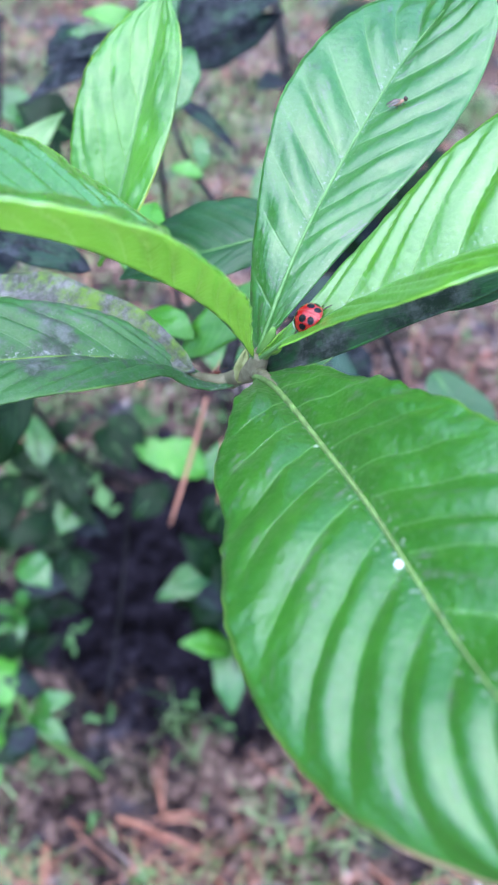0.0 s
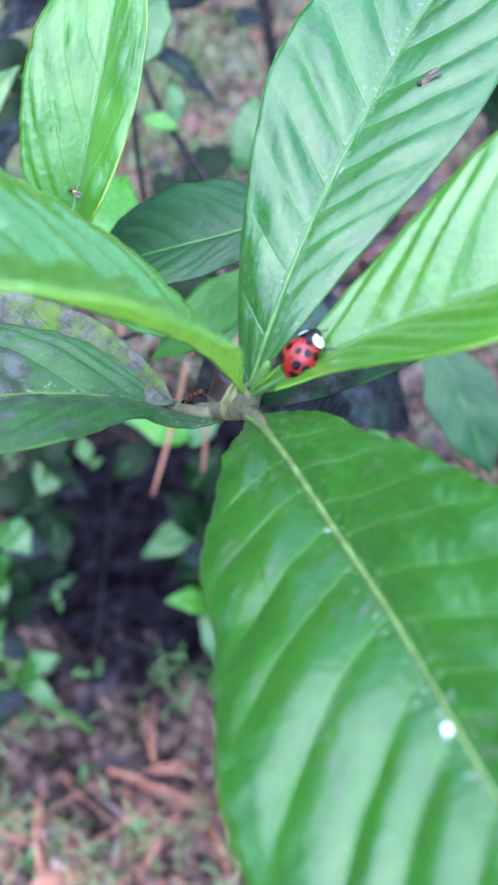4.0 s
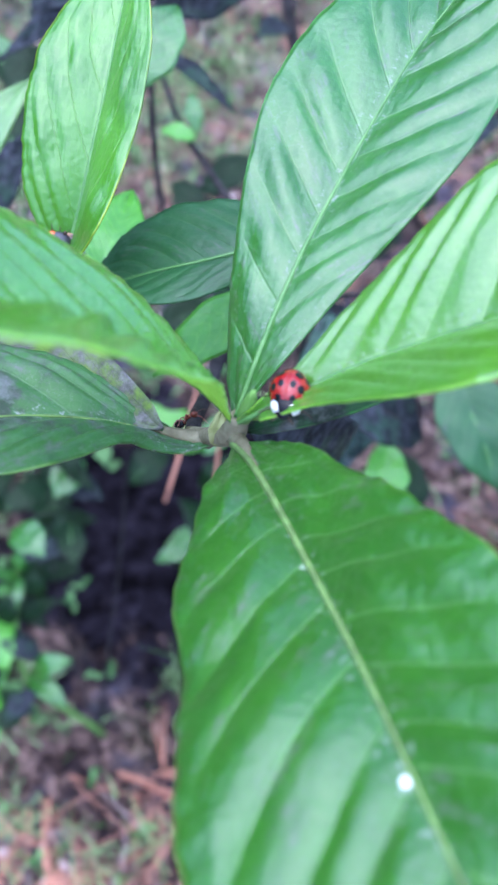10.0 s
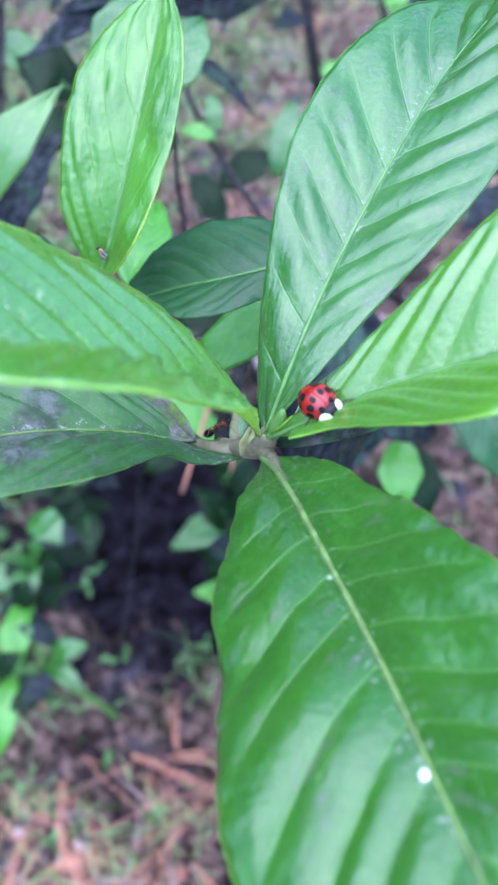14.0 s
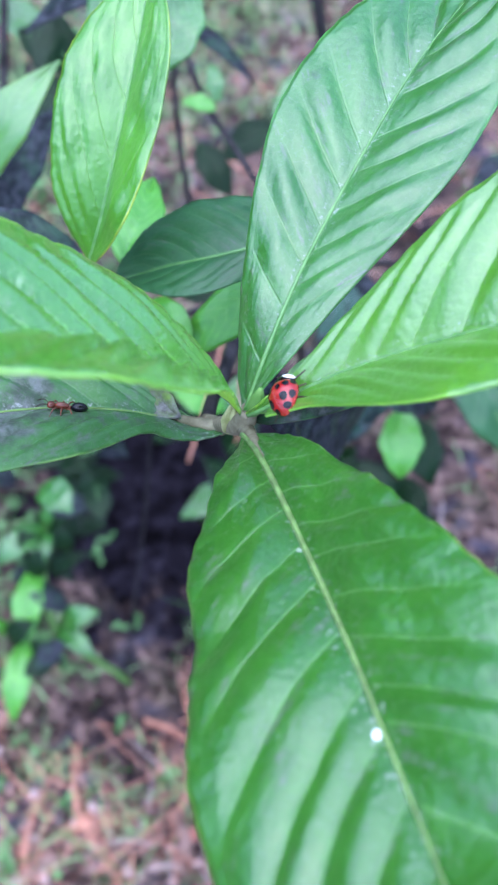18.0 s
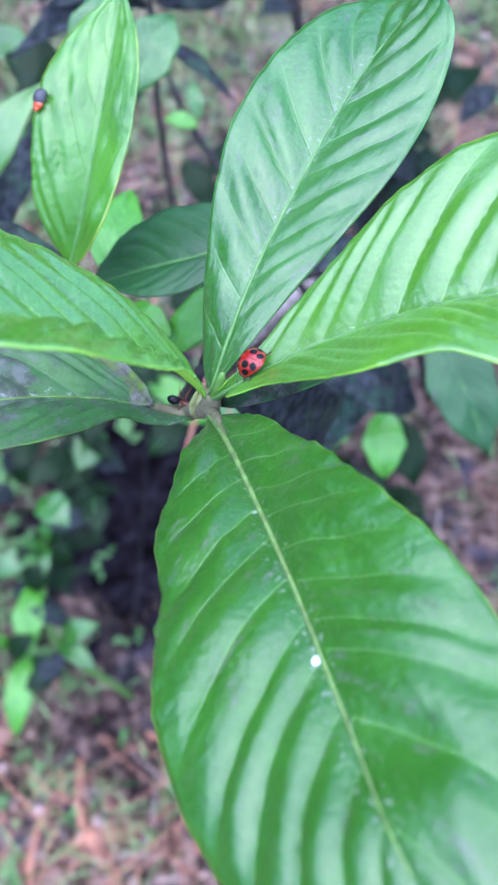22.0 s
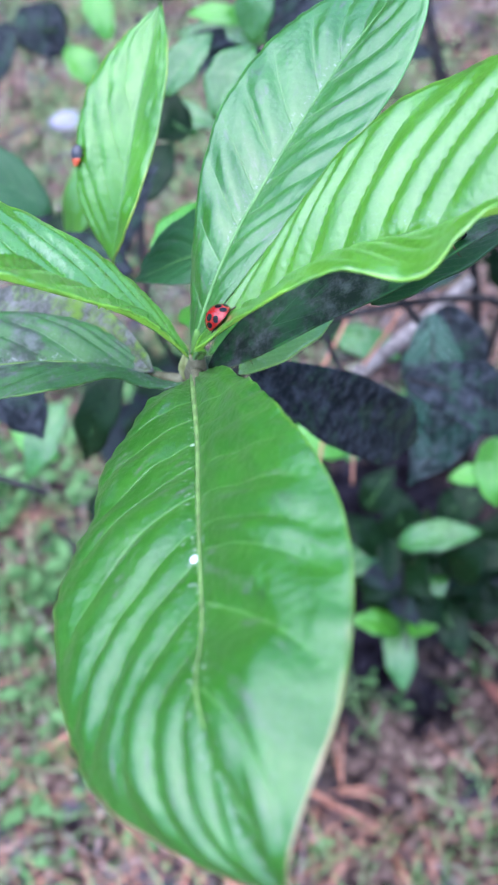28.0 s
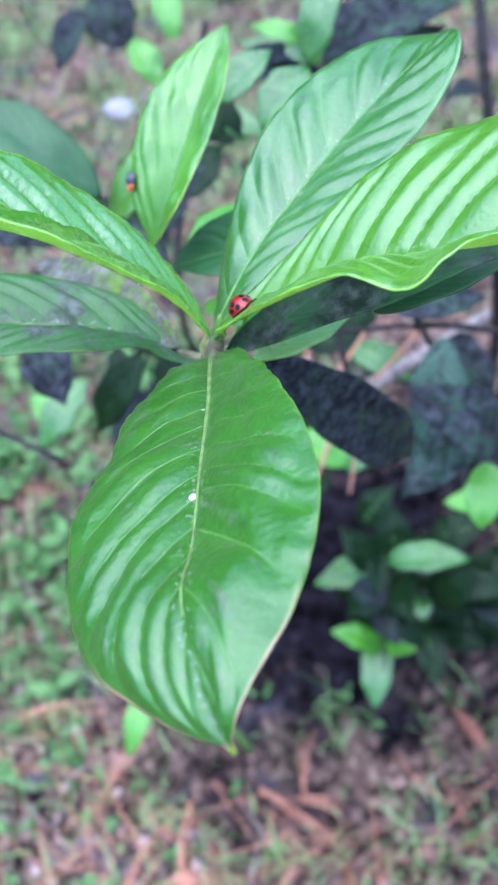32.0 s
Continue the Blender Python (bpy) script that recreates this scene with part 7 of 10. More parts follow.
rough_leaf("leaf", (0.0429, 0.6334, 0.6407), (0.0909, 0.5862, 0.6566), 0.042, M_DEEP_SHADE, sooty, face=(0.4, -0.3, 1.0), nu=10, nv=3, rib=False)
rough_leaf("leaf", (-0.3823, 0.8420, 0.5933), (-0.4071, 0.9172, 0.5672), 0.039, M_BLACK, sooty, face=(-0.3, -0.3, 1.0), nu=10, nv=3, rib=False)
rough_leaf("leaf", (0.2484, 0.4257, 0.5879), (0.2858, 0.3572, 0.5599), 0.039, M_DEEP_SHADE, sooty, face=(-0.2, -0.3, 1.0), nu=10, nv=3, rib=False)
rough_leaf("leaf", (0.0695, 0.7473, 0.6205), (0.0873, 0.6896, 0.6323), 0.033, M_DEEP_SHADE, sooty, face=(-0.2, -0.3, 1.0), nu=10, nv=3, rib=False)
rough_leaf("leaf", (-0.3692, 0.4018, 0.6809), (-0.4291, 0.4173, 0.6770), 0.031, M_BLACK, sooty, face=(0.5, -0.3, 1.0), nu=10, nv=3, rib=False)
rough_leaf("leaf", (-0.2707, 0.4708, 0.5012), (-0.2586, 0.4069, 0.5235), 0.036, M_DEEP_SHADE, sooty, face=(-0.1, -0.3, 1.0), nu=10, nv=3, rib=False)
rough_leaf("leaf", (0.2404, 0.4492, 0.5870), (0.2536, 0.5184, 0.6010), 0.033, M_DEEP_SHADE, sooty, face=(0.4, -0.3, 1.0), nu=10, nv=3, rib=False)
rough_leaf("leaf", (-0.1309, 0.5295, 0.6800), (-0.1596, 0.5871, 0.6864), 0.033, M_BLACK, sooty, face=(-0.3, -0.3, 1.0), nu=10, nv=3, rib=False)
rough_leaf("leaf", (0.0082, 0.5349, 0.1121), (-0.0229, 0.5935, 0.1044), 0.038, M_DEEP_SHADE, sooty, face=(0.2, -0.3, 1.0), nu=10, nv=3, rib=False)
rough_leaf("leaf", (0.0378, 0.6362, 0.6616), (0.1059, 0.5905, 0.6710), 0.039, M_DEEP_SHADE, sooty, face=(-0.2, -0.3, 1.0), nu=10, nv=3, rib=False)
rough_leaf("leaf", (0.0817, 0.6007, 0.6695), (0.0328, 0.6330, 0.6467), 0.034, M_BLACK, sooty, face=(-0.3, -0.3, 1.0), nu=10, nv=3, rib=False)
rough_leaf("leaf", (0.2420, 0.4675, 0.6862), (0.2910, 0.5252, 0.7076), 0.041, M_DEEP_SHADE, sooty, face=(0.2, -0.3, 1.0), nu=10, nv=3, rib=False)
rough_leaf("leaf", (0.0593, 0.4513, 0.2763), (0.1083, 0.5123, 0.2513), 0.038, M_DEEP_SHADE, sooty, face=(0.5, -0.3, 1.0), nu=10, nv=3, rib=False)
rough_leaf("leaf", (0.0458, 0.7622, 0.5539), (0.0775, 0.7036, 0.5668), 0.041, M_BLACK, sooty, face=(-0.3, -0.3, 1.0), nu=10, nv=3, rib=False)
rough_leaf("leaf", (0.1391, 0.9162, 0.6889), (0.1925, 0.8734, 0.6873), 0.035, M_DEEP_SHADE, sooty, face=(-0.5, -0.3, 1.0), nu=10, nv=3, rib=False)
rough_leaf("leaf", (-0.0250, 0.4283, 0.1872), (-0.0841, 0.4276, 0.2185), 0.031, M_DEEP_SHADE, sooty, face=(-0.1, -0.3, 1.0), nu=10, nv=3, rib=False)
rough_leaf("leaf", (-0.1241, 0.6072, 0.6740), (-0.1780, 0.6438, 0.6762), 0.037, M_BLACK, sooty, face=(0.4, -0.3, 1.0), nu=10, nv=3, rib=False)
rough_leaf("leaf", (0.0736, 0.8476, 0.5278), (0.1476, 0.8374, 0.5127), 0.035, M_DEEP_SHADE, sooty, face=(0.1, -0.3, 1.0), nu=10, nv=3, rib=False)
rough_leaf("leaf", (0.0242, 0.5151, 0.2010), (-0.0307, 0.4812, 0.1999), 0.035, M_DEEP_SHADE, sooty, face=(0.1, -0.3, 1.0), nu=10, nv=3, rib=False)
rough_leaf("leaf", (-0.3630, 0.4366, 0.3377), (-0.3626, 0.5168, 0.3443), 0.037, M_BLACK, sooty, face=(0.2, -0.3, 1.0), nu=10, nv=3, rib=False)
rough_leaf("leaf", (0.0781, 0.9140, 0.3888), (0.0347, 0.9583, 0.4036), 0.034, M_DEEP_SHADE, sooty, face=(0.6, -0.3, 1.0), nu=10, nv=3, rib=False)
rough_leaf("leaf", (-0.3753, 0.7533, 0.5438), (-0.3455, 0.8016, 0.5788), 0.039, M_DEEP_SHADE, sooty, face=(-0.1, -0.3, 1.0), nu=10, nv=3, rib=False)
rough_leaf("leaf", (-0.0033, 0.4711, 0.1741), (-0.0627, 0.4589, 0.1834), 0.038, M_BLACK, sooty, face=(0.2, -0.3, 1.0), nu=10, nv=3, rib=False)
rough_leaf("leaf", (-0.0372, 0.5109, 0.2329), (-0.0579, 0.4402, 0.2228), 0.033, M_DEEP_SHADE, sooty, face=(-0.0, -0.3, 1.0), nu=10, nv=3, rib=False)
rough_leaf("leaf", (-0.3718, 0.4010, 0.2395), (-0.3679, 0.3282, 0.2525), 0.032, M_DEEP_SHADE, sooty, face=(-0.2, -0.3, 1.0), nu=10, nv=3, rib=False)
rough_leaf("leaf", (0.0596, 0.4538, 0.1897), (0.1136, 0.4933, 0.1819), 0.038, M_BLACK, sooty, face=(-0.6, -0.3, 1.0), nu=10, nv=3, rib=False)
rough_leaf("leaf", (0.0686, 0.8276, 0.4775), (0.0715, 0.7918, 0.4273), 0.030, M_DEEP_SHADE, sooty, face=(-0.5, -0.3, 1.0), nu=10, nv=3, rib=False)
rough_leaf("leaf", (-0.3991, 0.7468, 0.4913), (-0.4439, 0.7837, 0.4295), 0.032, M_DEEP_SHADE, sooty, face=(-0.1, -0.3, 1.0), nu=10, nv=3, rib=False)
rough_leaf("leaf", (0.0765, 0.5755, 0.1078), (0.1446, 0.5492, 0.1171), 0.038, M_BLACK, sooty, face=(0.1, -0.3, 1.0), nu=10, nv=3, rib=False)
rough_leaf("leaf", (0.0995, 0.9046, 0.3756), (0.0942, 0.9784, 0.3762), 0.041, M_DEEP_SHADE, sooty, face=(-0.1, -0.3, 1.0), nu=10, nv=3, rib=False)
rough_leaf("leaf", (-0.3810, 0.4194, 0.3053), (-0.3854, 0.3536, 0.2920), 0.032, M_DEEP_SHADE, sooty, face=(-0.2, -0.3, 1.0), nu=10, nv=3, rib=False)
rough_leaf("leaf", (0.1061, 0.6655, 0.5640), (0.1396, 0.7297, 0.5426), 0.042, M_BLACK, sooty, face=(0.2, -0.3, 1.0), nu=10, nv=3, rib=False)
rough_leaf("leaf", (0.0137, 0.4550, 0.2217), (-0.0265, 0.4413, 0.1766), 0.042, M_DEEP_SHADE, sooty, face=(-0.3, -0.3, 1.0), nu=10, nv=3, rib=False)
rough_leaf("leaf", (0.1954, 0.9131, 0.4365), (0.1521, 0.8641, 0.4449), 0.040, M_DEEP_SHADE, sooty, face=(0.1, -0.3, 1.0), nu=10, nv=3, rib=False)
rough_leaf("leaf", (0.2497, 0.4920, 0.6899), (0.2544, 0.4126, 0.6982), 0.032, M_BLACK, sooty, face=(-0.1, -0.3, 1.0), nu=10, nv=3, rib=False)
rough_leaf("leaf", (0.1605, 0.6152, 0.6754), (0.1891, 0.6884, 0.6641), 0.034, M_DEEP_SHADE, sooty, face=(-0.3, -0.3, 1.0), nu=10, nv=3, rib=False)
rough_leaf("leaf", (0.2483, 0.4598, 0.5745), (0.2072, 0.3863, 0.5831), 0.042, M_DEEP_SHADE, sooty, face=(0.2, -0.3, 1.0), nu=10, nv=3, rib=False)
rough_leaf("leaf", (0.0731, 0.4763, 0.1079), (0.0163, 0.5303, 0.0845), 0.037, M_BLACK, sooty, face=(0.2, -0.3, 1.0), nu=10, nv=3, rib=False)
rough_leaf("leaf", (-0.3089, 0.5957, 0.4596), (-0.2995, 0.5362, 0.4394), 0.037, M_DEEP_SHADE, sooty, face=(-0.1, -0.3, 1.0), nu=10, nv=3, rib=False)
rough_leaf("leaf", (0.0940, 0.7947, 0.5307), (0.0966, 0.8543, 0.5462), 0.037, M_DEEP_SHADE, sooty, face=(-0.2, -0.3, 1.0), nu=10, nv=3, rib=False)
rough_leaf("leaf", (0.1520, 0.9438, 0.4702), (0.0878, 0.9825, 0.4651), 0.042, M_BLACK, sooty, face=(0.1, -0.3, 1.0), nu=10, nv=3, rib=False)
rough_leaf("leaf", (0.0235, 0.4608, 0.1770), (0.0545, 0.4809, 0.2265), 0.039, M_DEEP_SHADE, sooty, face=(-0.1, -0.3, 1.0), nu=10, nv=3, rib=False)
rough_leaf("leaf", (0.0747, 0.6152, 0.1330), (0.0916, 0.5554, 0.1464), 0.042, M_DEEP_SHADE, sooty, face=(-0.4, -0.3, 1.0), nu=10, nv=3, rib=False)
rough_leaf("leaf", (-0.1834, 0.9302, 0.5178), (-0.2233, 0.9824, 0.5012), 0.040, M_BLACK, sooty, face=(-0.0, -0.3, 1.0), nu=10, nv=3, rib=False)
rough_leaf("leaf", (0.1170, 0.7330, 0.2843), (0.1705, 0.7719, 0.2374), 0.030, M_DEEP_SHADE, sooty, face=(-0.1, -0.3, 1.0), nu=10, nv=3, rib=False)
rough_leaf("leaf", (-0.3408, 0.4646, 0.6218), (-0.4047, 0.5154, 0.6103), 0.034, M_DEEP_SHADE, sooty, face=(0.2, -0.3, 1.0), nu=10, nv=3, rib=False)
rough_leaf("leaf", (0.1285, 0.4804, 0.1549), (0.0712, 0.5246, 0.1428), 0.036, M_BLACK, sooty, face=(0.5, -0.3, 1.0), nu=10, nv=3, rib=False)
rough_leaf("leaf", (0.2408, 0.4263, 0.6325), (0.3004, 0.4190, 0.6250), 0.032, M_DEEP_SHADE, sooty, face=(0.4, -0.3, 1.0), nu=10, nv=3, rib=False)
rough_leaf("leaf", (-0.3738, 0.6490, 0.2727), (-0.3873, 0.5802, 0.2668), 0.034, M_DEEP_SHADE, sooty, face=(0.1, -0.3, 1.0), nu=10, nv=3, rib=False)
rough_leaf("leaf", (0.0311, 0.4683, 0.1904), (0.1079, 0.4392, 0.1784), 0.039, M_BLACK, sooty, face=(0.8, -0.3, 1.0), nu=10, nv=3, rib=False)
rough_leaf("leaf", (-0.0007, 0.4098, 0.2663), (-0.0488, 0.4536, 0.2866), 0.041, M_DEEP_SHADE, sooty, face=(-0.4, -0.3, 1.0), nu=10, nv=3, rib=False)
rough_leaf("leaf", (-0.0106, 0.4089, 0.3988), (0.0144, 0.3625, 0.4546), 0.036, M_DEEP_SHADE, sooty, face=(-0.2, -0.3, 1.0), nu=10, nv=3, rib=False)
rough_leaf("leaf", (-0.3771, 0.5613, 0.5412), (-0.4340, 0.5907, 0.5445), 0.038, M_BLACK, sooty, face=(0.9, -0.3, 1.0), nu=10, nv=3, rib=False)
rough_leaf("leaf", (-0.2629, 0.6881, 0.3461), (-0.3309, 0.6654, 0.3542), 0.040, M_DEEP_SHADE, sooty, face=(0.5, -0.3, 1.0), nu=10, nv=3, rib=False)
rough_leaf("leaf", (0.1242, 0.8611, 0.4903), (0.1802, 0.8804, 0.4804), 0.034, M_DEEP_SHADE, sooty, face=(-0.2, -0.3, 1.0), nu=10, nv=3, rib=False)
rough_leaf("leaf", (-0.0447, 0.5486, 0.1652), (0.0163, 0.4895, 0.1646), 0.039, M_BLACK, sooty, face=(0.3, -0.3, 1.0), nu=10, nv=3, rib=False)
rough_leaf("leaf", (-0.3400, 0.6949, 0.6067), (-0.3212, 0.6390, 0.6271), 0.039, M_DEEP_SHADE, sooty, face=(-0.2, -0.3, 1.0), nu=10, nv=3, rib=False)
rough_leaf("leaf", (0.0623, 0.8916, 0.4996), (0.0408, 0.8240, 0.5440), 0.034, M_DEEP_SHADE, sooty, face=(0.5, -0.3, 1.0), nu=10, nv=3, rib=False)
rough_leaf("leaf", (0.0820, 0.9001, 0.4450), (0.0743, 0.9630, 0.4373), 0.040, M_BLACK, sooty, face=(-0.4, -0.3, 1.0), nu=10, nv=3, rib=False)
rough_leaf("leaf", (-0.0186, 0.4039, 0.3473), (-0.0281, 0.4392, 0.2977), 0.034, M_DEEP_SHADE, sooty, face=(-0.2, -0.3, 1.0), nu=10, nv=3, rib=False)
rough_leaf("leaf", (0.1192, 0.7222, 0.6547), (0.0971, 0.6596, 0.6894), 0.039, M_DEEP_SHADE, sooty, face=(0.1, -0.3, 1.0), nu=10, nv=3, rib=False)
rough_leaf("leaf", (-0.1743, 0.6188, 0.6799), (-0.1203, 0.6742, 0.6596), 0.042, M_BLACK, sooty, face=(-0.3, -0.3, 1.0), nu=10, nv=3, rib=False)
rough_leaf("leaf", (0.0862, 0.4396, 0.1884), (0.0135, 0.4735, 0.1731), 0.038, M_DEEP_SHADE, sooty, face=(-0.1, -0.3, 1.0), nu=10, nv=3, rib=False)
rough_leaf("leaf", (0.0764, 0.8529, 0.5243), (0.1350, 0.9142, 0.5248), 0.034, M_DEEP_SHADE, sooty, face=(-0.3, -0.3, 1.0), nu=10, nv=3, rib=False)
rough_leaf("leaf", (0.1351, 0.4361, 0.1602), (0.1435, 0.4979, 0.1534), 0.037, M_BLACK, sooty, face=(0.5, -0.3, 1.0), nu=10, nv=3, rib=False)
rough_leaf("leaf", (0.0900, 0.7781, 0.4794), (0.1633, 0.8043, 0.4823), 0.042, M_DEEP_SHADE, sooty, face=(0.1, -0.3, 1.0), nu=10, nv=3, rib=False)
rough_leaf("leaf", (-0.3798, 0.9229, 0.5337), (-0.4442, 0.9419, 0.5478), 0.041, M_DEEP_SHADE, sooty, face=(0.3, -0.3, 1.0), nu=10, nv=3, rib=False)
rough_leaf("leaf", (-0.3353, 0.4770, 0.6520), (-0.2829, 0.4236, 0.6663), 0.040, M_BLACK, sooty, face=(-0.4, -0.3, 1.0), nu=10, nv=3, rib=False)
rough_leaf("leaf", (0.1385, 0.8960, 0.5046), (0.1644, 0.9589, 0.5099), 0.040, M_DEEP_SHADE, sooty, face=(0.2, -0.3, 1.0), nu=10, nv=3, rib=False)
rough_leaf("leaf", (-0.0965, 0.5023, 0.1334), (-0.0327, 0.5241, 0.1154), 0.040, M_DEEP_SHADE, sooty, face=(-0.1, -0.3, 1.0), nu=10, nv=3, rib=False)
rough_leaf("leaf", (0.1216, 0.9267, 0.3288), (0.0790, 0.9883, 0.3233), 0.038, M_BLACK, sooty, face=(-0.7, -0.3, 1.0), nu=10, nv=3, rib=False)
rough_leaf("leaf", (0.0832, 0.7488, 0.5776), (0.0723, 0.6834, 0.5331), 0.040, M_DEEP_SHADE, sooty, face=(0.2, -0.3, 1.0), nu=10, nv=3, rib=False)
rough_leaf("leaf", (0.0083, 0.4115, 0.2693), (-0.0418, 0.3955, 0.3030), 0.041, M_DEEP_SHADE, sooty, face=(-0.3, -0.3, 1.0), nu=10, nv=3, rib=False)
rough_leaf("leaf", (0.1420, 0.4523, 0.2357), (0.0960, 0.4528, 0.2770), 0.031, M_BLACK, sooty, face=(0.5, -0.3, 1.0), nu=10, nv=3, rib=False)
rough_leaf("leaf", (-0.2670, 0.5299, 0.6798), (-0.3256, 0.5267, 0.6566), 0.037, M_DEEP_SHADE, sooty, face=(0.2, -0.3, 1.0), nu=10, nv=3, rib=False)
rough_leaf("leaf", (-0.3372, 0.5017, 0.5509), (-0.2868, 0.4858, 0.5934), 0.035, M_DEEP_SHADE, sooty, face=(0.2, -0.3, 1.0), nu=10, nv=3, rib=False)
rough_leaf("leaf", (-0.3974, 0.6852, 0.1777), (-0.4481, 0.6448, 0.1882), 0.042, M_BLACK, sooty, face=(0.3, -0.3, 1.0), nu=10, nv=3, rib=False)
rough_leaf("leaf", (-0.3664, 0.4680, 0.3144), (-0.3891, 0.5245, 0.2966), 0.033, M_DEEP_SHADE, sooty, face=(-0.2, -0.3, 1.0), nu=10, nv=3, rib=False)
rough_leaf("leaf", (-0.3988, 0.6182, 0.6066), (-0.3278, 0.6363, 0.6229), 0.038, M_DEEP_SHADE, sooty, face=(0.3, -0.3, 1.0), nu=10, nv=3, rib=False)
rough_leaf("leaf", (0.1225, 0.4643, 0.1507), (0.0765, 0.5053, 0.1677), 0.031, M_BLACK, sooty, face=(0.4, -0.3, 1.0), nu=10, nv=3, rib=False)
rough_leaf("leaf", (0.0929, 0.7360, 0.5796), (0.1190, 0.7943, 0.5892), 0.037, M_DEEP_SHADE, sooty, face=(0.2, -0.3, 1.0), nu=10, nv=3, rib=False)
rough_leaf("leaf", (-0.3281, 0.5690, 0.3586), (-0.3616, 0.4936, 0.3509), 0.037, M_DEEP_SHADE, sooty, face=(0.0, -0.3, 1.0), nu=10, nv=3, rib=False)
rough_leaf("leaf", (-0.3772, 0.8782, 0.5850), (-0.3445, 0.8119, 0.5847), 0.033, M_BLACK, sooty, face=(-0.1, -0.3, 1.0), nu=10, nv=3, rib=False)
rough_leaf("leaf", (0.1130, 0.6880, 0.4699), (0.1528, 0.7608, 0.4772), 0.040, M_DEEP_SHADE, sooty, face=(0.1, -0.3, 1.0), nu=10, nv=3, rib=False)
rough_leaf("leaf", (0.1234, 0.9054, 0.4131), (0.0606, 0.8839, 0.3820), 0.037, M_DEEP_SHADE, sooty, face=(0.7, -0.3, 1.0), nu=10, nv=3, rib=False)
rough_leaf("leaf", (0.0597, 0.9085, 0.4543), (0.0697, 0.9748, 0.4520), 0.036, M_BLACK, sooty, face=(0.3, -0.3, 1.0), nu=10, nv=3, rib=False)
rough_leaf("leaf", (-0.3461, 0.8194, 0.6369), (-0.3158, 0.8656, 0.6771), 0.041, M_DEEP_SHADE, sooty, face=(-0.0, -0.3, 1.0), nu=10, nv=3, rib=False)
rough_leaf("leaf", (0.1561, 0.9358, 0.4909), (0.2008, 0.9823, 0.5081), 0.030, M_DEEP_SHADE, sooty, face=(-0.3, -0.3, 1.0), nu=10, nv=3, rib=False)
rough_leaf("leaf", (0.0927, 0.6711, 0.5169), (0.0885, 0.7319, 0.5145), 0.033, M_BLACK, sooty, face=(0.0, -0.3, 1.0), nu=10, nv=3, rib=False)
rough_leaf("leaf", (0.0738, 0.4681, 0.1783), (0.0741, 0.5359, 0.1470), 0.036, M_DEEP_SHADE, sooty, face=(0.0, -0.3, 1.0), nu=10, nv=3, rib=False)
rough_leaf("leaf", (0.0692, 0.4161, 0.4039), (0.1099, 0.3772, 0.3717), 0.039, M_DEEP_SHADE, sooty, face=(-0.1, -0.3, 1.0), nu=10, nv=3, rib=False)
rough_leaf("leaf", (-0.3870, 0.7125, 0.2337), (-0.3742, 0.7779, 0.2702), 0.032, M_BLACK, sooty, face=(-0.2, -0.3, 1.0), nu=10, nv=3, rib=False)
rough_leaf("leaf", (0.2317, 0.5371, 0.6391), (0.3027, 0.5500, 0.6657), 0.037, M_DEEP_SHADE, sooty, face=(0.4, -0.3, 1.0), nu=10, nv=3, rib=False)
rough_leaf("leaf", (0.1482, 0.7564, 0.6155), (0.1281, 0.6892, 0.6217), 0.038, M_DEEP_SHADE, sooty, face=(-0.1, -0.3, 1.0), nu=10, nv=3, rib=False)
rough_leaf("leaf", (-0.3977, 0.5356, 0.5331), (-0.3805, 0.6000, 0.5341), 0.032, M_BLACK, sooty, face=(-0.1, -0.3, 1.0), nu=10, nv=3, rib=False)
rough_leaf("leaf", (0.0693, 0.4211, 0.3114), (0.0098, 0.3842, 0.3370), 0.031, M_DEEP_SHADE, sooty, face=(-0.6, -0.3, 1.0), nu=10, nv=3, rib=False)
rough_leaf("leaf", (-0.3924, 0.4624, 0.3162), (-0.3684, 0.5198, 0.3279), 0.038, M_DEEP_SHADE, sooty, face=(-0.7, -0.3, 1.0), nu=10, nv=3, rib=False)
rough_leaf("leaf", (-0.3928, 0.4825, 0.2544), (-0.4219, 0.5351, 0.2715), 0.035, M_BLACK, sooty, face=(0.1, -0.3, 1.0), nu=10, nv=3, rib=False)
rough_leaf("leaf", (0.0712, 0.8666, 0.4540), (0.1263, 0.8329, 0.4443), 0.038, M_DEEP_SHADE, sooty, face=(-0.4, -0.3, 1.0), nu=10, nv=3, rib=False)
rough_leaf("leaf", (0.2321, 0.4351, 0.5491), (0.2835, 0.3947, 0.5538), 0.033, M_DEEP_SHADE, sooty, face=(0.3, -0.3, 1.0), nu=10, nv=3, rib=False)
rough_leaf("leaf", (0.0978, 0.6588, 0.6423), (0.1366, 0.7143, 0.6533), 0.041, M_BLACK, sooty, face=(-0.4, -0.3, 1.0), nu=10, nv=3, rib=False)
rough_leaf("leaf", (0.0191, 0.4191, 0.3513), (-0.0402, 0.4069, 0.3281), 0.034, M_DEEP_SHADE, sooty, face=(-0.1, -0.3, 1.0), nu=10, nv=3, rib=False)
rough_leaf("leaf", (-0.3916, 0.7870, 0.5400), (-0.4171, 0.8540, 0.5355), 0.035, M_DEEP_SHADE, sooty, face=(-0.4, -0.3, 1.0), nu=10, nv=3, rib=False)
rough_leaf("leaf", (-0.3990, 0.6154, 0.1909), (-0.4367, 0.5487, 0.2115), 0.035, M_BLACK, sooty, face=(-0.2, -0.3, 1.0), nu=10, nv=3, rib=False)
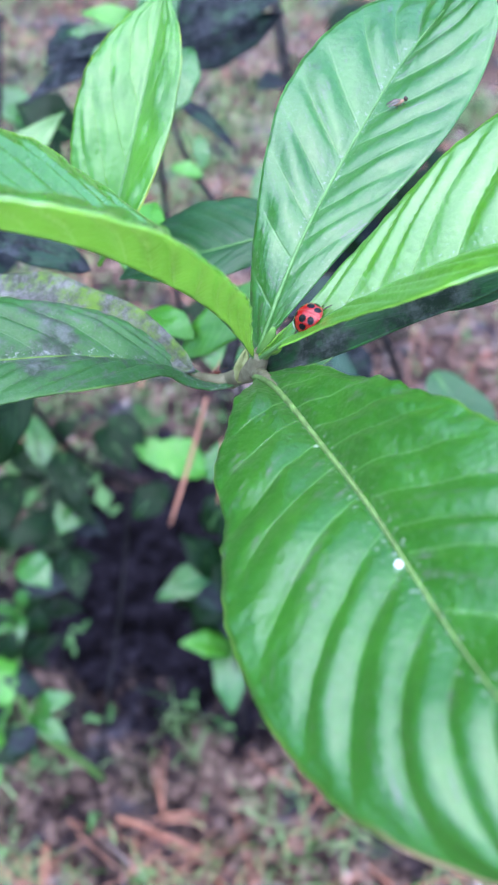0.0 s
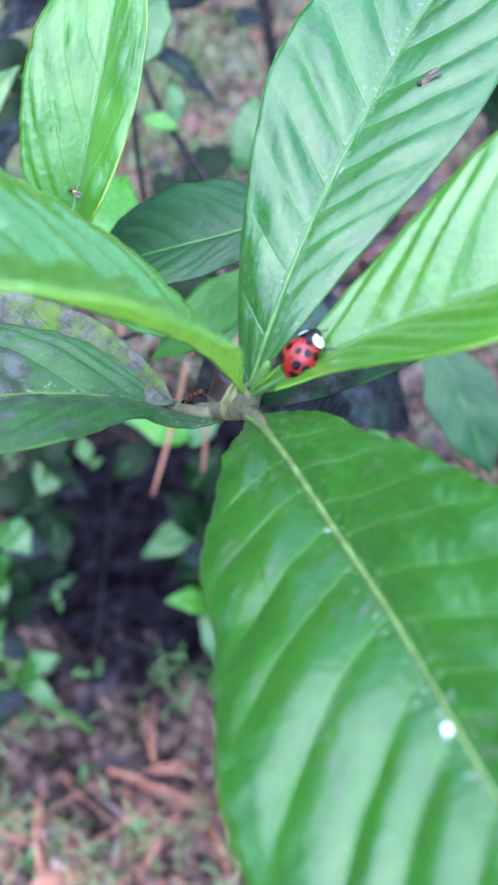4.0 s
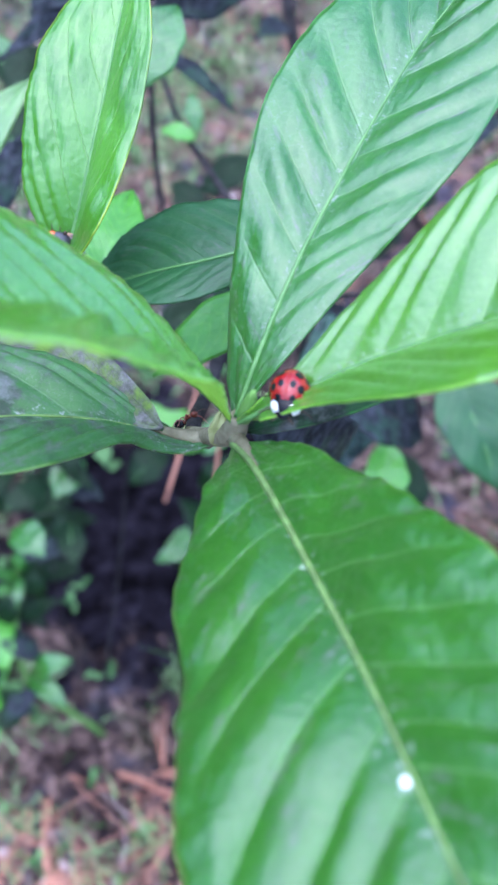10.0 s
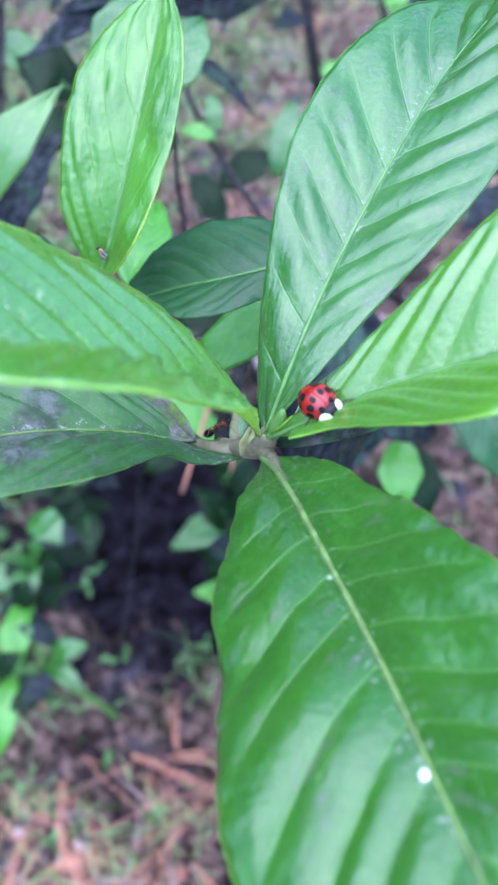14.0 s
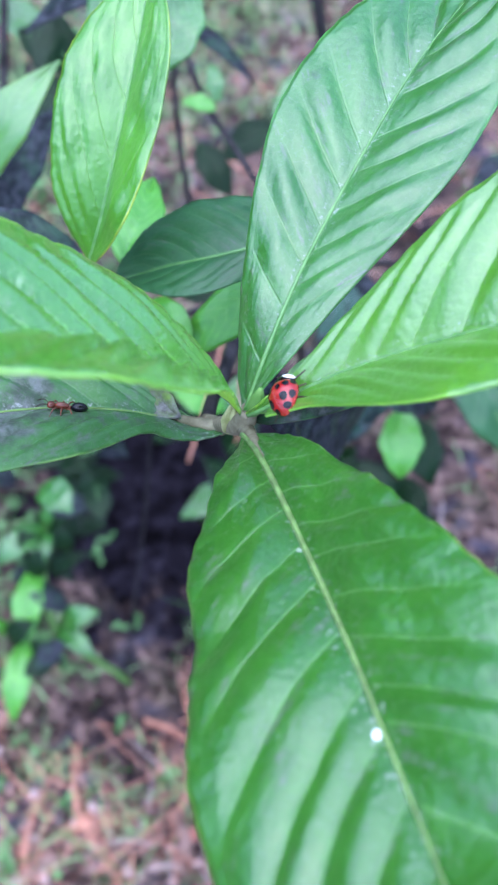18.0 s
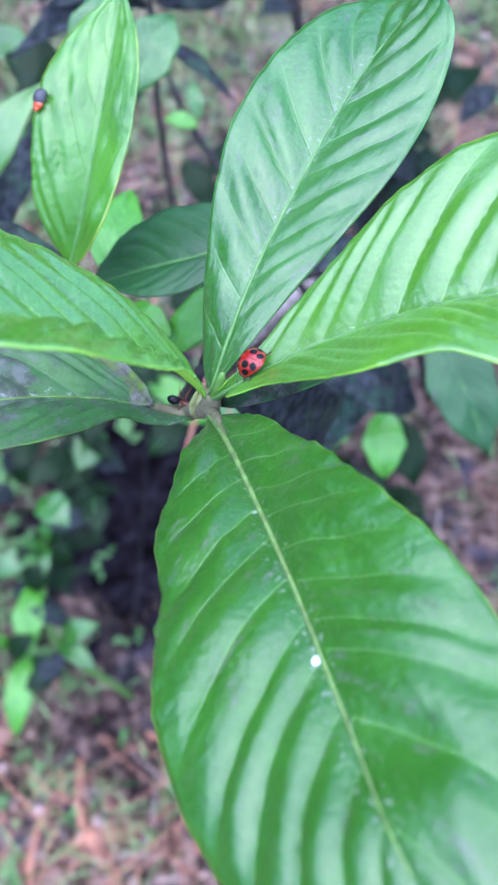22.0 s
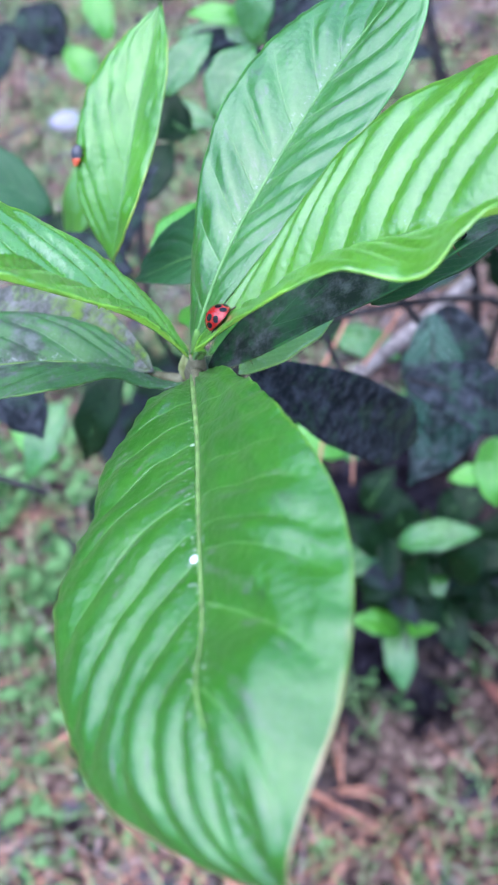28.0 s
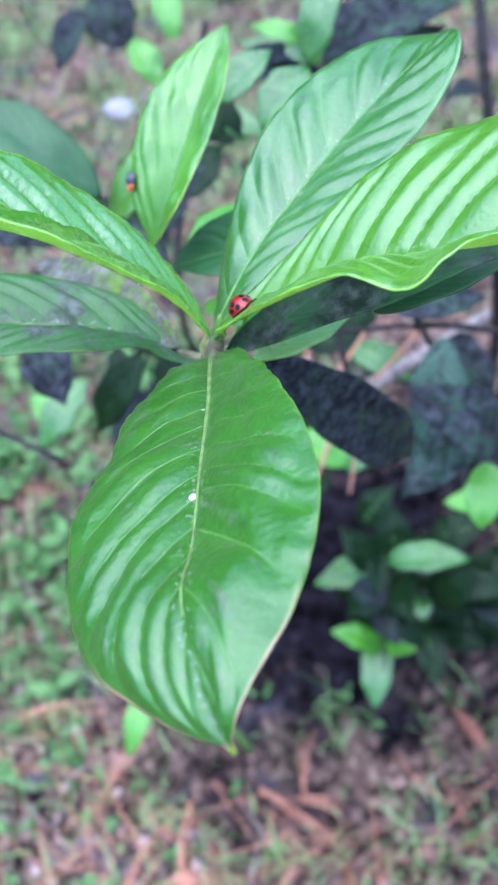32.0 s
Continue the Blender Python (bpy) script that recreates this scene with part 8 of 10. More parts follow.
rough_leaf("leaf", (0.0507, 0.4886, 0.1822), (0.0802, 0.4969, 0.1209), 0.038, M_DEEP_SHADE, sooty, face=(-0.6, -0.3, 1.0), nu=10, nv=3, rib=False)
rough_leaf("leaf", (-0.0198, 0.4175, 0.3845), (0.0361, 0.3985, 0.3697), 0.040, M_DEEP_SHADE, sooty, face=(0.5, -0.3, 1.0), nu=10, nv=3, rib=False)
rough_leaf("leaf", (-0.1747, 0.8123, 0.5312), (-0.1912, 0.8450, 0.5825), 0.033, M_BLACK, sooty, face=(-0.1, -0.3, 1.0), nu=10, nv=3, rib=False)
rough_leaf("leaf", (0.2465, 0.4071, 0.3403), (0.2950, 0.3440, 0.3434), 0.036, M_DEEP_SHADE, sooty, face=(-0.1, -0.3, 1.0), nu=10, nv=3, rib=False)
rough_leaf("leaf", (0.0601, 0.4855, 0.2134), (0.0068, 0.5197, 0.1707), 0.041, M_DEEP_SHADE, sooty, face=(0.1, -0.3, 1.0), nu=10, nv=3, rib=False)
rough_leaf("leaf", (0.2477, 0.4012, 0.6653), (0.2253, 0.4454, 0.7118), 0.033, M_BLACK, sooty, face=(0.1, -0.3, 1.0), nu=10, nv=3, rib=False)
rough_leaf("leaf", (-0.2123, 0.8044, 0.5202), (-0.1578, 0.7728, 0.5470), 0.030, M_DEEP_SHADE, sooty, face=(-0.4, -0.3, 1.0), nu=10, nv=3, rib=False)
rough_leaf("leaf", (-0.1609, 0.8060, 0.6245), (-0.1840, 0.7378, 0.6219), 0.041, M_DEEP_SHADE, sooty, face=(-0.2, -0.3, 1.0), nu=10, nv=3, rib=False)
rough_leaf("leaf", (-0.0262, 0.4793, 0.2494), (-0.0641, 0.4317, 0.2160), 0.040, M_BLACK, sooty, face=(-0.5, -0.3, 1.0), nu=10, nv=3, rib=False)
rough_leaf("leaf", (0.1272, 0.7990, 0.4659), (0.0760, 0.8445, 0.4317), 0.031, M_DEEP_SHADE, sooty, face=(0.6, -0.3, 1.0), nu=10, nv=3, rib=False)
rough_leaf("leaf", (0.1479, 0.9060, 0.5089), (0.2115, 0.9267, 0.5334), 0.041, M_DEEP_SHADE, sooty, face=(0.2, -0.3, 1.0), nu=10, nv=3, rib=False)
rough_leaf("leaf", (-0.3000, 0.6884, 0.6356), (-0.3549, 0.7323, 0.5988), 0.035, M_BLACK, sooty, face=(0.2, -0.3, 1.0), nu=10, nv=3, rib=False)
rough_leaf("leaf", (-0.3403, 0.4727, 0.6163), (-0.3523, 0.4087, 0.6496), 0.042, M_DEEP_SHADE, sooty, face=(0.0, -0.3, 1.0), nu=10, nv=3, rib=False)
rough_leaf("leaf", (0.0219, 0.4393, 0.1767), (0.0974, 0.4539, 0.1804), 0.041, M_DEEP_SHADE, sooty, face=(-0.3, -0.3, 1.0), nu=10, nv=3, rib=False)
rough_leaf("leaf", (0.0846, 0.6339, 0.6256), (0.0933, 0.7042, 0.6164), 0.031, M_BLACK, sooty, face=(-0.4, -0.3, 1.0), nu=10, nv=3, rib=False)
rough_leaf("leaf", (-0.3365, 0.5034, 0.4316), (-0.2847, 0.4524, 0.4233), 0.035, M_DEEP_SHADE, sooty, face=(0.5, -0.3, 1.0), nu=10, nv=3, rib=False)
rough_leaf("leaf", (0.1711, 0.8541, 0.5180), (0.1382, 0.9041, 0.4804), 0.032, M_DEEP_SHADE, sooty, face=(-0.5, -0.3, 1.0), nu=10, nv=3, rib=False)
rough_leaf("leaf", (-0.3883, 0.7805, 0.5362), (-0.3539, 0.7324, 0.5764), 0.035, M_BLACK, sooty, face=(-0.2, -0.3, 1.0), nu=10, nv=3, rib=False)
rough_leaf("leaf", (-0.2305, 0.8450, 0.5149), (-0.1761, 0.8169, 0.5502), 0.038, M_DEEP_SHADE, sooty, face=(0.2, -0.3, 1.0), nu=10, nv=3, rib=False)
rough_leaf("leaf", (-0.0010, 0.4618, 0.2500), (-0.0159, 0.4177, 0.1799), 0.037, M_DEEP_SHADE, sooty, face=(-0.1, -0.3, 1.0), nu=10, nv=3, rib=False)
rough_leaf("leaf", (-0.3983, 0.4803, 0.6002), (-0.4556, 0.4818, 0.5651), 0.038, M_BLACK, sooty, face=(-0.5, -0.3, 1.0), nu=10, nv=3, rib=False)
rough_leaf("leaf", (0.0295, 0.5272, 0.1357), (0.0976, 0.5365, 0.1394), 0.033, M_DEEP_SHADE, sooty, face=(0.1, -0.3, 1.0), nu=10, nv=3, rib=False)
rough_leaf("leaf", (-0.0104, 0.4344, 0.2267), (0.0294, 0.5019, 0.2110), 0.032, M_DEEP_SHADE, sooty, face=(-0.1, -0.3, 1.0), nu=10, nv=3, rib=False)
rough_leaf("leaf", (-0.1293, 0.6770, 0.6436), (-0.1354, 0.7426, 0.6534), 0.037, M_BLACK, sooty, face=(-0.1, -0.3, 1.0), nu=10, nv=3, rib=False)
rough_leaf("leaf", (-0.2187, 0.9110, 0.4700), (-0.2079, 0.8422, 0.4774), 0.042, M_DEEP_SHADE, sooty, face=(0.1, -0.3, 1.0), nu=10, nv=3, rib=False)
# Near-black leaves added to stand in for the shade at the foot.
rough_leaf("leaf", (-0.0550, 0.4061, 0.3428), (-0.0118, 0.3695, 0.3657), 0.032, M_DEEP_SHADE, sooty, face=(-0.3, -0.5, 0.8), nu=12, nv=3, rib=False)
rough_leaf("leaf", (0.0624, 0.3982, 0.3735), (0.0904, 0.3572, 0.3647), 0.024, M_DEEP_SHADE, sooty, face=(-0.4, -0.5, 0.8), nu=12, nv=3, rib=False)
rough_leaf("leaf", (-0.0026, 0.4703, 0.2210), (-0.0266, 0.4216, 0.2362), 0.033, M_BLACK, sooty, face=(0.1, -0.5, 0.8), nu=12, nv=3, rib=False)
rough_leaf("leaf", (0.0353, 0.5048, 0.2052), (0.0640, 0.5455, 0.2149), 0.036, M_DEEP_SHADE, sooty, face=(0.4, -0.5, 0.8), nu=12, nv=3, rib=False)
rough_leaf("leaf", (0.0426, 0.3925, 0.2786), (0.0372, 0.4473, 0.2576), 0.025, M_DEEP_SHADE, sooty, face=(0.1, -0.5, 0.8), nu=12, nv=3, rib=False)
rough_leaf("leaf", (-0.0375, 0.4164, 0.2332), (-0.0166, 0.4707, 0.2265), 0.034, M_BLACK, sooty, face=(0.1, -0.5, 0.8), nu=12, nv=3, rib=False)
rough_leaf("leaf", (0.0573, 0.4158, 0.3629), (0.0963, 0.3759, 0.3538), 0.028, M_DEEP_SHADE, sooty, face=(0.6, -0.5, 0.8), nu=12, nv=3, rib=False)
rough_leaf("leaf", (-0.0231, 0.4101, 0.3022), (0.0206, 0.3918, 0.3399), 0.027, M_DEEP_SHADE, sooty, face=(0.6, -0.5, 0.8), nu=12, nv=3, rib=False)
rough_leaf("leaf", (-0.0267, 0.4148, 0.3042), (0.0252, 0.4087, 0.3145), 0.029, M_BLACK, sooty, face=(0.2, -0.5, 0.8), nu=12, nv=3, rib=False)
rough_leaf("leaf", (-0.0134, 0.4457, 0.2114), (-0.0389, 0.4825, 0.1876), 0.035, M_DEEP_SHADE, sooty, face=(0.0, -0.5, 0.8), nu=12, nv=3, rib=False)
rough_leaf("leaf", (-0.0437, 0.3703, 0.3175), (0.0056, 0.4037, 0.2889), 0.036, M_DEEP_SHADE, sooty, face=(-0.7, -0.5, 0.8), nu=12, nv=3, rib=False)
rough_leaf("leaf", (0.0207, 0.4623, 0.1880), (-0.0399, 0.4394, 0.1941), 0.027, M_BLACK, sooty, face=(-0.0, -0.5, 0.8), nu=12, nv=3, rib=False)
rough_leaf("leaf", (-0.0789, 0.4066, 0.3115), (-0.0291, 0.3775, 0.3334), 0.026, M_DEEP_SHADE, sooty, face=(-0.1, -0.5, 0.8), nu=12, nv=3, rib=False)
rough_leaf("leaf", (0.0546, 0.3880, 0.3601), (0.0640, 0.4038, 0.4143), 0.028, M_DEEP_SHADE, sooty, face=(0.1, -0.5, 0.8), nu=12, nv=3, rib=False)
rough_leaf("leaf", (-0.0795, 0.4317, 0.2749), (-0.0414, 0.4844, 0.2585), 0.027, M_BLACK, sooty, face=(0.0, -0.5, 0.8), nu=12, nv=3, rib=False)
rough_leaf("leaf", (-0.0132, 0.3723, 0.4047), (0.0069, 0.3162, 0.4208), 0.036, M_DEEP_SHADE, sooty, face=(-0.4, -0.5, 0.8), nu=12, nv=3, rib=False)
rough_leaf("leaf", (0.0547, 0.4938, 0.2752), (0.1002, 0.4363, 0.2716), 0.034, M_DEEP_SHADE, sooty, face=(-0.2, -0.5, 0.8), nu=12, nv=3, rib=False)
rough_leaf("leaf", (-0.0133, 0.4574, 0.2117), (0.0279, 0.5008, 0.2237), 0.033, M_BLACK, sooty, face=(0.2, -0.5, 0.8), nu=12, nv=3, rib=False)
rough_leaf("leaf", (0.0220, 0.3872, 0.2839), (-0.0311, 0.3689, 0.3083), 0.030, M_DEEP_SHADE, sooty, face=(-0.0, -0.5, 0.8), nu=12, nv=3, rib=False)
rough_leaf("leaf", (0.0251, 0.3658, 0.3771), (0.0576, 0.3728, 0.4334), 0.033, M_DEEP_SHADE, sooty, face=(-0.1, -0.5, 0.8), nu=12, nv=3, rib=False)
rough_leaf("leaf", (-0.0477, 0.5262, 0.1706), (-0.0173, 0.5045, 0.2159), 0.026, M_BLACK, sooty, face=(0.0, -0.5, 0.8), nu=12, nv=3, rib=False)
rough_leaf("leaf", (0.0023, 0.4121, 0.2787), (0.0314, 0.4640, 0.2814), 0.030, M_DEEP_SHADE, sooty, face=(0.1, -0.5, 0.8), nu=12, nv=3, rib=False)
rough_leaf("leaf", (-0.0028, 0.5540, 0.1383), (-0.0555, 0.5570, 0.1391), 0.034, M_DEEP_SHADE, sooty, face=(0.2, -0.5, 0.8), nu=12, nv=3, rib=False)
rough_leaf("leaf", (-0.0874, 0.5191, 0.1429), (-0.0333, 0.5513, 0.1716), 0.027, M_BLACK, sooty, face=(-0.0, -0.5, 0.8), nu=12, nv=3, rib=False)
rough_leaf("leaf", (0.0047, 0.4962, 0.2085), (0.0700, 0.4914, 0.2177), 0.028, M_DEEP_SHADE, sooty, face=(-0.6, -0.5, 0.8), nu=12, nv=3, rib=False)
rough_leaf("leaf", (0.0096, 0.4978, 0.2314), (-0.0426, 0.4677, 0.2471), 0.033, M_DEEP_SHADE, sooty, face=(-0.1, -0.5, 0.8), nu=12, nv=3, rib=False)
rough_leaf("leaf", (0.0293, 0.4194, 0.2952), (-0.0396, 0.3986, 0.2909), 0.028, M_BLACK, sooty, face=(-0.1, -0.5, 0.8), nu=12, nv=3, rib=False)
rough_leaf("leaf", (0.0238, 0.3756, 0.4030), (0.0957, 0.3778, 0.4033), 0.031, M_DEEP_SHADE, sooty, face=(-0.1, -0.5, 0.8), nu=12, nv=3, rib=False)
rough_leaf("leaf", (0.0072, 0.3876, 0.3710), (0.0752, 0.3922, 0.3914), 0.034, M_DEEP_SHADE, sooty, face=(0.7, -0.5, 0.8), nu=12, nv=3, rib=False)
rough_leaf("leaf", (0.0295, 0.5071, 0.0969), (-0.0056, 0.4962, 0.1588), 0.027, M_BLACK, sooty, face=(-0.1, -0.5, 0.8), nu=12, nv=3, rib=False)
rough_leaf("leaf", (-0.0414, 0.4486, 0.2777), (-0.0452, 0.3866, 0.3096), 0.027, M_DEEP_SHADE, sooty, face=(0.6, -0.5, 0.8), nu=12, nv=3, rib=False)
rough_leaf("leaf", (0.0374, 0.3841, 0.3555), (0.0698, 0.4211, 0.4089), 0.026, M_DEEP_SHADE, sooty, face=(-0.2, -0.5, 0.8), nu=12, nv=3, rib=False)
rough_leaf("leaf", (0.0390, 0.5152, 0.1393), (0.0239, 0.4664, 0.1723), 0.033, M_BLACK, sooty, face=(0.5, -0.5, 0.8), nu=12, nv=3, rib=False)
rough_leaf("leaf", (0.0438, 0.4253, 0.2912), (0.0055, 0.4621, 0.2442), 0.036, M_DEEP_SHADE, sooty, face=(-0.1, -0.5, 0.8), nu=12, nv=3, rib=False)
rough_leaf("leaf", (-0.0482, 0.4219, 0.3106), (0.0121, 0.3939, 0.2937), 0.030, M_DEEP_SHADE, sooty, face=(0.1, -0.5, 0.8), nu=12, nv=3, rib=False)
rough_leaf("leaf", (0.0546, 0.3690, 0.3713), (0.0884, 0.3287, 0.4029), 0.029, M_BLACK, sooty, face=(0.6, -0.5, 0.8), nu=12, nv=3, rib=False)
rough_leaf("leaf", (-0.0500, 0.4890, 0.1134), (-0.0062, 0.4552, 0.1066), 0.024, M_DEEP_SHADE, sooty, face=(0.7, -0.5, 0.8), nu=12, nv=3, rib=False)
rough_leaf("leaf", (0.0195, 0.4070, 0.2494), (0.0782, 0.3955, 0.2598), 0.024, M_DEEP_SHADE, sooty, face=(-0.1, -0.5, 0.8), nu=12, nv=3, rib=False)
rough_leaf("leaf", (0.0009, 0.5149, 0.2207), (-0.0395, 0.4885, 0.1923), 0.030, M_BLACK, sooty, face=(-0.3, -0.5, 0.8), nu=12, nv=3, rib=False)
rough_leaf("leaf", (0.0400, 0.4468, 0.2208), (0.0846, 0.4862, 0.2021), 0.033, M_DEEP_SHADE, sooty, face=(0.4, -0.5, 0.8), nu=12, nv=3, rib=False)
rough_leaf("leaf", (-0.0353, 0.3909, 0.4263), (-0.0340, 0.3389, 0.4123), 0.030, M_DEEP_SHADE, sooty, face=(0.5, -0.5, 0.8), nu=12, nv=3, rib=False)
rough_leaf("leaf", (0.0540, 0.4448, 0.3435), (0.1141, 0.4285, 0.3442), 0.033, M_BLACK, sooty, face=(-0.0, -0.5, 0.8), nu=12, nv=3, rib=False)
rough_leaf("leaf", (-0.0731, 0.3849, 0.3311), (-0.0075, 0.3928, 0.3419), 0.032, M_DEEP_SHADE, sooty, face=(-0.9, -0.5, 0.8), nu=12, nv=3, rib=False)
rough_leaf("leaf", (-0.0026, 0.4916, 0.1441), (0.0106, 0.5226, 0.0982), 0.029, M_DEEP_SHADE, sooty, face=(-0.4, -0.5, 0.8), nu=12, nv=3, rib=False)
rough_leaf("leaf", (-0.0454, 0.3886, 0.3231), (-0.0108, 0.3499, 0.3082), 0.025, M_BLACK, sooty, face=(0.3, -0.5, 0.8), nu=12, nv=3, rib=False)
rough_leaf("leaf", (0.0194, 0.4827, 0.1880), (-0.0113, 0.5225, 0.1918), 0.035, M_DEEP_SHADE, sooty, face=(-0.2, -0.5, 0.8), nu=12, nv=3, rib=False)
rough_leaf("leaf", (-0.0687, 0.3706, 0.3284), (-0.0239, 0.3849, 0.3458), 0.024, M_DEEP_SHADE, sooty, face=(0.6, -0.5, 0.8), nu=12, nv=3, rib=False)
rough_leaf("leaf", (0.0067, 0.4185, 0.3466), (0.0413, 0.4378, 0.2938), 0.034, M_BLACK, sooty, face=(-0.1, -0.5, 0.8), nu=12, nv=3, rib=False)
rough_leaf("leaf", (-0.0394, 0.5704, 0.1417), (0.0093, 0.5712, 0.1224), 0.034, M_DEEP_SHADE, sooty, face=(-0.2, -0.5, 0.8), nu=12, nv=3, rib=False)
rough_leaf("leaf", (0.0336, 0.3939, 0.3545), (-0.0068, 0.4288, 0.3592), 0.024, M_DEEP_SHADE, sooty, face=(0.2, -0.5, 0.8), nu=12, nv=3, rib=False)
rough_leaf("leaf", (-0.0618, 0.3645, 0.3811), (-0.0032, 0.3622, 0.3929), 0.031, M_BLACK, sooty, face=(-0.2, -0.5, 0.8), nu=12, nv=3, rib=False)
rough_leaf("leaf", (0.0564, 0.4820, 0.2532), (0.0033, 0.4699, 0.2257), 0.026, M_DEEP_SHADE, sooty, face=(0.1, -0.5, 0.8), nu=12, nv=3, rib=False)
rough_leaf("leaf", (-0.0439, 0.4688, 0.1971), (-0.0306, 0.5071, 0.1534), 0.035, M_DEEP_SHADE, sooty, face=(0.6, -0.5, 0.8), nu=12, nv=3, rib=False)
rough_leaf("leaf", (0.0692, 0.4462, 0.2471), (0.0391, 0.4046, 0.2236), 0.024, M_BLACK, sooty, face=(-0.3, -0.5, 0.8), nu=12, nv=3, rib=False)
rough_leaf("leaf", (0.0012, 0.3659, 0.3242), (0.0144, 0.4237, 0.3291), 0.032, M_DEEP_SHADE, sooty, face=(-0.5, -0.5, 0.8), nu=12, nv=3, rib=False)
# Left shoot's inner leaves: their shade is in the near-black colours.
rough_leaf("leaf", (-0.1906, 0.4391, 0.4043), (-0.1803, 0.4661, 0.4408), 0.0273, M_DEEP_SHADE, left_shoot, "shaded dark green leaf", face=(0.10, -0.30, 0.95), nu=12, nv=3, rib=False)
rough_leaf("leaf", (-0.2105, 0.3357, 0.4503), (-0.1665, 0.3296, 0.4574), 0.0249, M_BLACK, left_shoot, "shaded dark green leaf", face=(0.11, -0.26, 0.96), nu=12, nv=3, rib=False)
rough_leaf("leaf", (-0.2042, 0.4433, 0.3824), (-0.2162, 0.4045, 0.3622), 0.0206, M_DEEP_SHADE, left_shoot, "shaded dark green leaf", face=(0.11, -0.27, 0.96), nu=12, nv=3, rib=False)
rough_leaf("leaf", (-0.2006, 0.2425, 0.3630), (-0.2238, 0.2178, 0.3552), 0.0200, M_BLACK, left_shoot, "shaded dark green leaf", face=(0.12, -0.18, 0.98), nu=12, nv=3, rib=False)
rough_leaf("leaf", (-0.1762, 0.3986, 0.5050), (-0.1433, 0.3689, 0.4919), 0.0164, M_DEEP_SHADE, left_shoot, "shaded dark green leaf", face=(0.10, -0.30, 0.95), nu=12, nv=3, rib=False)
rough_leaf("leaf", (-0.2614, 0.4186, 0.3827), (-0.2521, 0.4352, 0.4102), 0.0276, M_DEEP_SHADE, left_shoot, "shaded dark green leaf", face=(0.14, -0.28, 0.95), nu=12, nv=3, rib=False)
rough_leaf("leaf", (-0.1846, 0.3852, 0.4615), (-0.2133, 0.3956, 0.4843), 0.0182, M_DEEP_SHADE, left_shoot, "shaded dark green leaf", face=(0.12, -0.29, 0.95), nu=12, nv=3, rib=False)
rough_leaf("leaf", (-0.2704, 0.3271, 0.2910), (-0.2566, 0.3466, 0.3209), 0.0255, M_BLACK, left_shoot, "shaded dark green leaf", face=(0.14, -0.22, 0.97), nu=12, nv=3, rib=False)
rough_leaf("leaf", (-0.2518, 0.4535, 0.5245), (-0.2409, 0.4740, 0.5554), 0.0218, M_DEEP_SHADE, left_shoot, "shaded dark green leaf", face=(0.15, -0.34, 0.93), nu=12, nv=3, rib=False)
rough_leaf("leaf", (-0.2077, 0.3272, 0.3779), (-0.2098, 0.3421, 0.4042), 0.0200, M_DEEP_SHADE, left_shoot, "shaded dark green leaf", face=(0.12, -0.24, 0.96), nu=12, nv=3, rib=False)
rough_leaf("leaf", (-0.2964, 0.5140, 0.3953), (-0.3321, 0.5298, 0.4229), 0.0253, M_DEEP_SHADE, left_shoot, "shaded dark green leaf", face=(0.16, -0.32, 0.94), nu=12, nv=3, rib=False)
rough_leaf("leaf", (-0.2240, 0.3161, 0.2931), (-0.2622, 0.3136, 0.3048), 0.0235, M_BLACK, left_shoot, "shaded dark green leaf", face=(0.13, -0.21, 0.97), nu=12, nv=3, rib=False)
rough_leaf("leaf", (-0.2376, 0.3273, 0.3575), (-0.2556, 0.3458, 0.3871), 0.0244, M_DEEP_SHADE, left_shoot, "shaded dark green leaf", face=(0.14, -0.23, 0.96), nu=12, nv=3, rib=False)
rough_leaf("leaf", (-0.2176, 0.5218, 0.4315), (-0.1855, 0.5320, 0.4531), 0.0262, M_DEEP_SHADE, left_shoot, "shaded dark green leaf", face=(0.11, -0.33, 0.94), nu=12, nv=3, rib=False)
rough_leaf("leaf", (-0.1740, 0.3394, 0.4368), (-0.1762, 0.3658, 0.4730), 0.0184, M_DEEP_SHADE, left_shoot, "shaded dark green leaf", face=(0.11, -0.27, 0.96), nu=12, nv=3, rib=False)
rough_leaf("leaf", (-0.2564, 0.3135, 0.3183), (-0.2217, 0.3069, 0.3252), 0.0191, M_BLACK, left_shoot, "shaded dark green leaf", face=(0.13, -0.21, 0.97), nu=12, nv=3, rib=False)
rough_leaf("leaf", (-0.2179, 0.3638, 0.3611), (-0.2353, 0.3356, 0.3501), 0.0222, M_DEEP_SHADE, left_shoot, "shaded dark green leaf", face=(0.12, -0.24, 0.96), nu=12, nv=3, rib=False)
rough_leaf("leaf", (-0.2286, 0.3817, 0.3269), (-0.1801, 0.3776, 0.3357), 0.0231, M_DEEP_SHADE, left_shoot, "shaded dark green leaf", face=(0.11, -0.25, 0.96), nu=12, nv=3, rib=False)
rough_leaf("leaf", (-0.1922, 0.5208, 0.3873), (-0.2321, 0.5146, 0.3958), 0.0285, M_DEEP_SHADE, left_shoot, "shaded dark green leaf", face=(0.11, -0.32, 0.94), nu=12, nv=3, rib=False)
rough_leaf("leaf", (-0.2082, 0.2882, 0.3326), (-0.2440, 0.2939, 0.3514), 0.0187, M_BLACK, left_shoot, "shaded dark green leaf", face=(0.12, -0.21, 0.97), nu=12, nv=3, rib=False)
rough_leaf("leaf", (-0.1820, 0.4155, 0.5020), (-0.1851, 0.3780, 0.4827), 0.0201, M_DEEP_SHADE, left_shoot, "shaded dark green leaf", face=(0.11, -0.30, 0.95), nu=12, nv=3, rib=False)
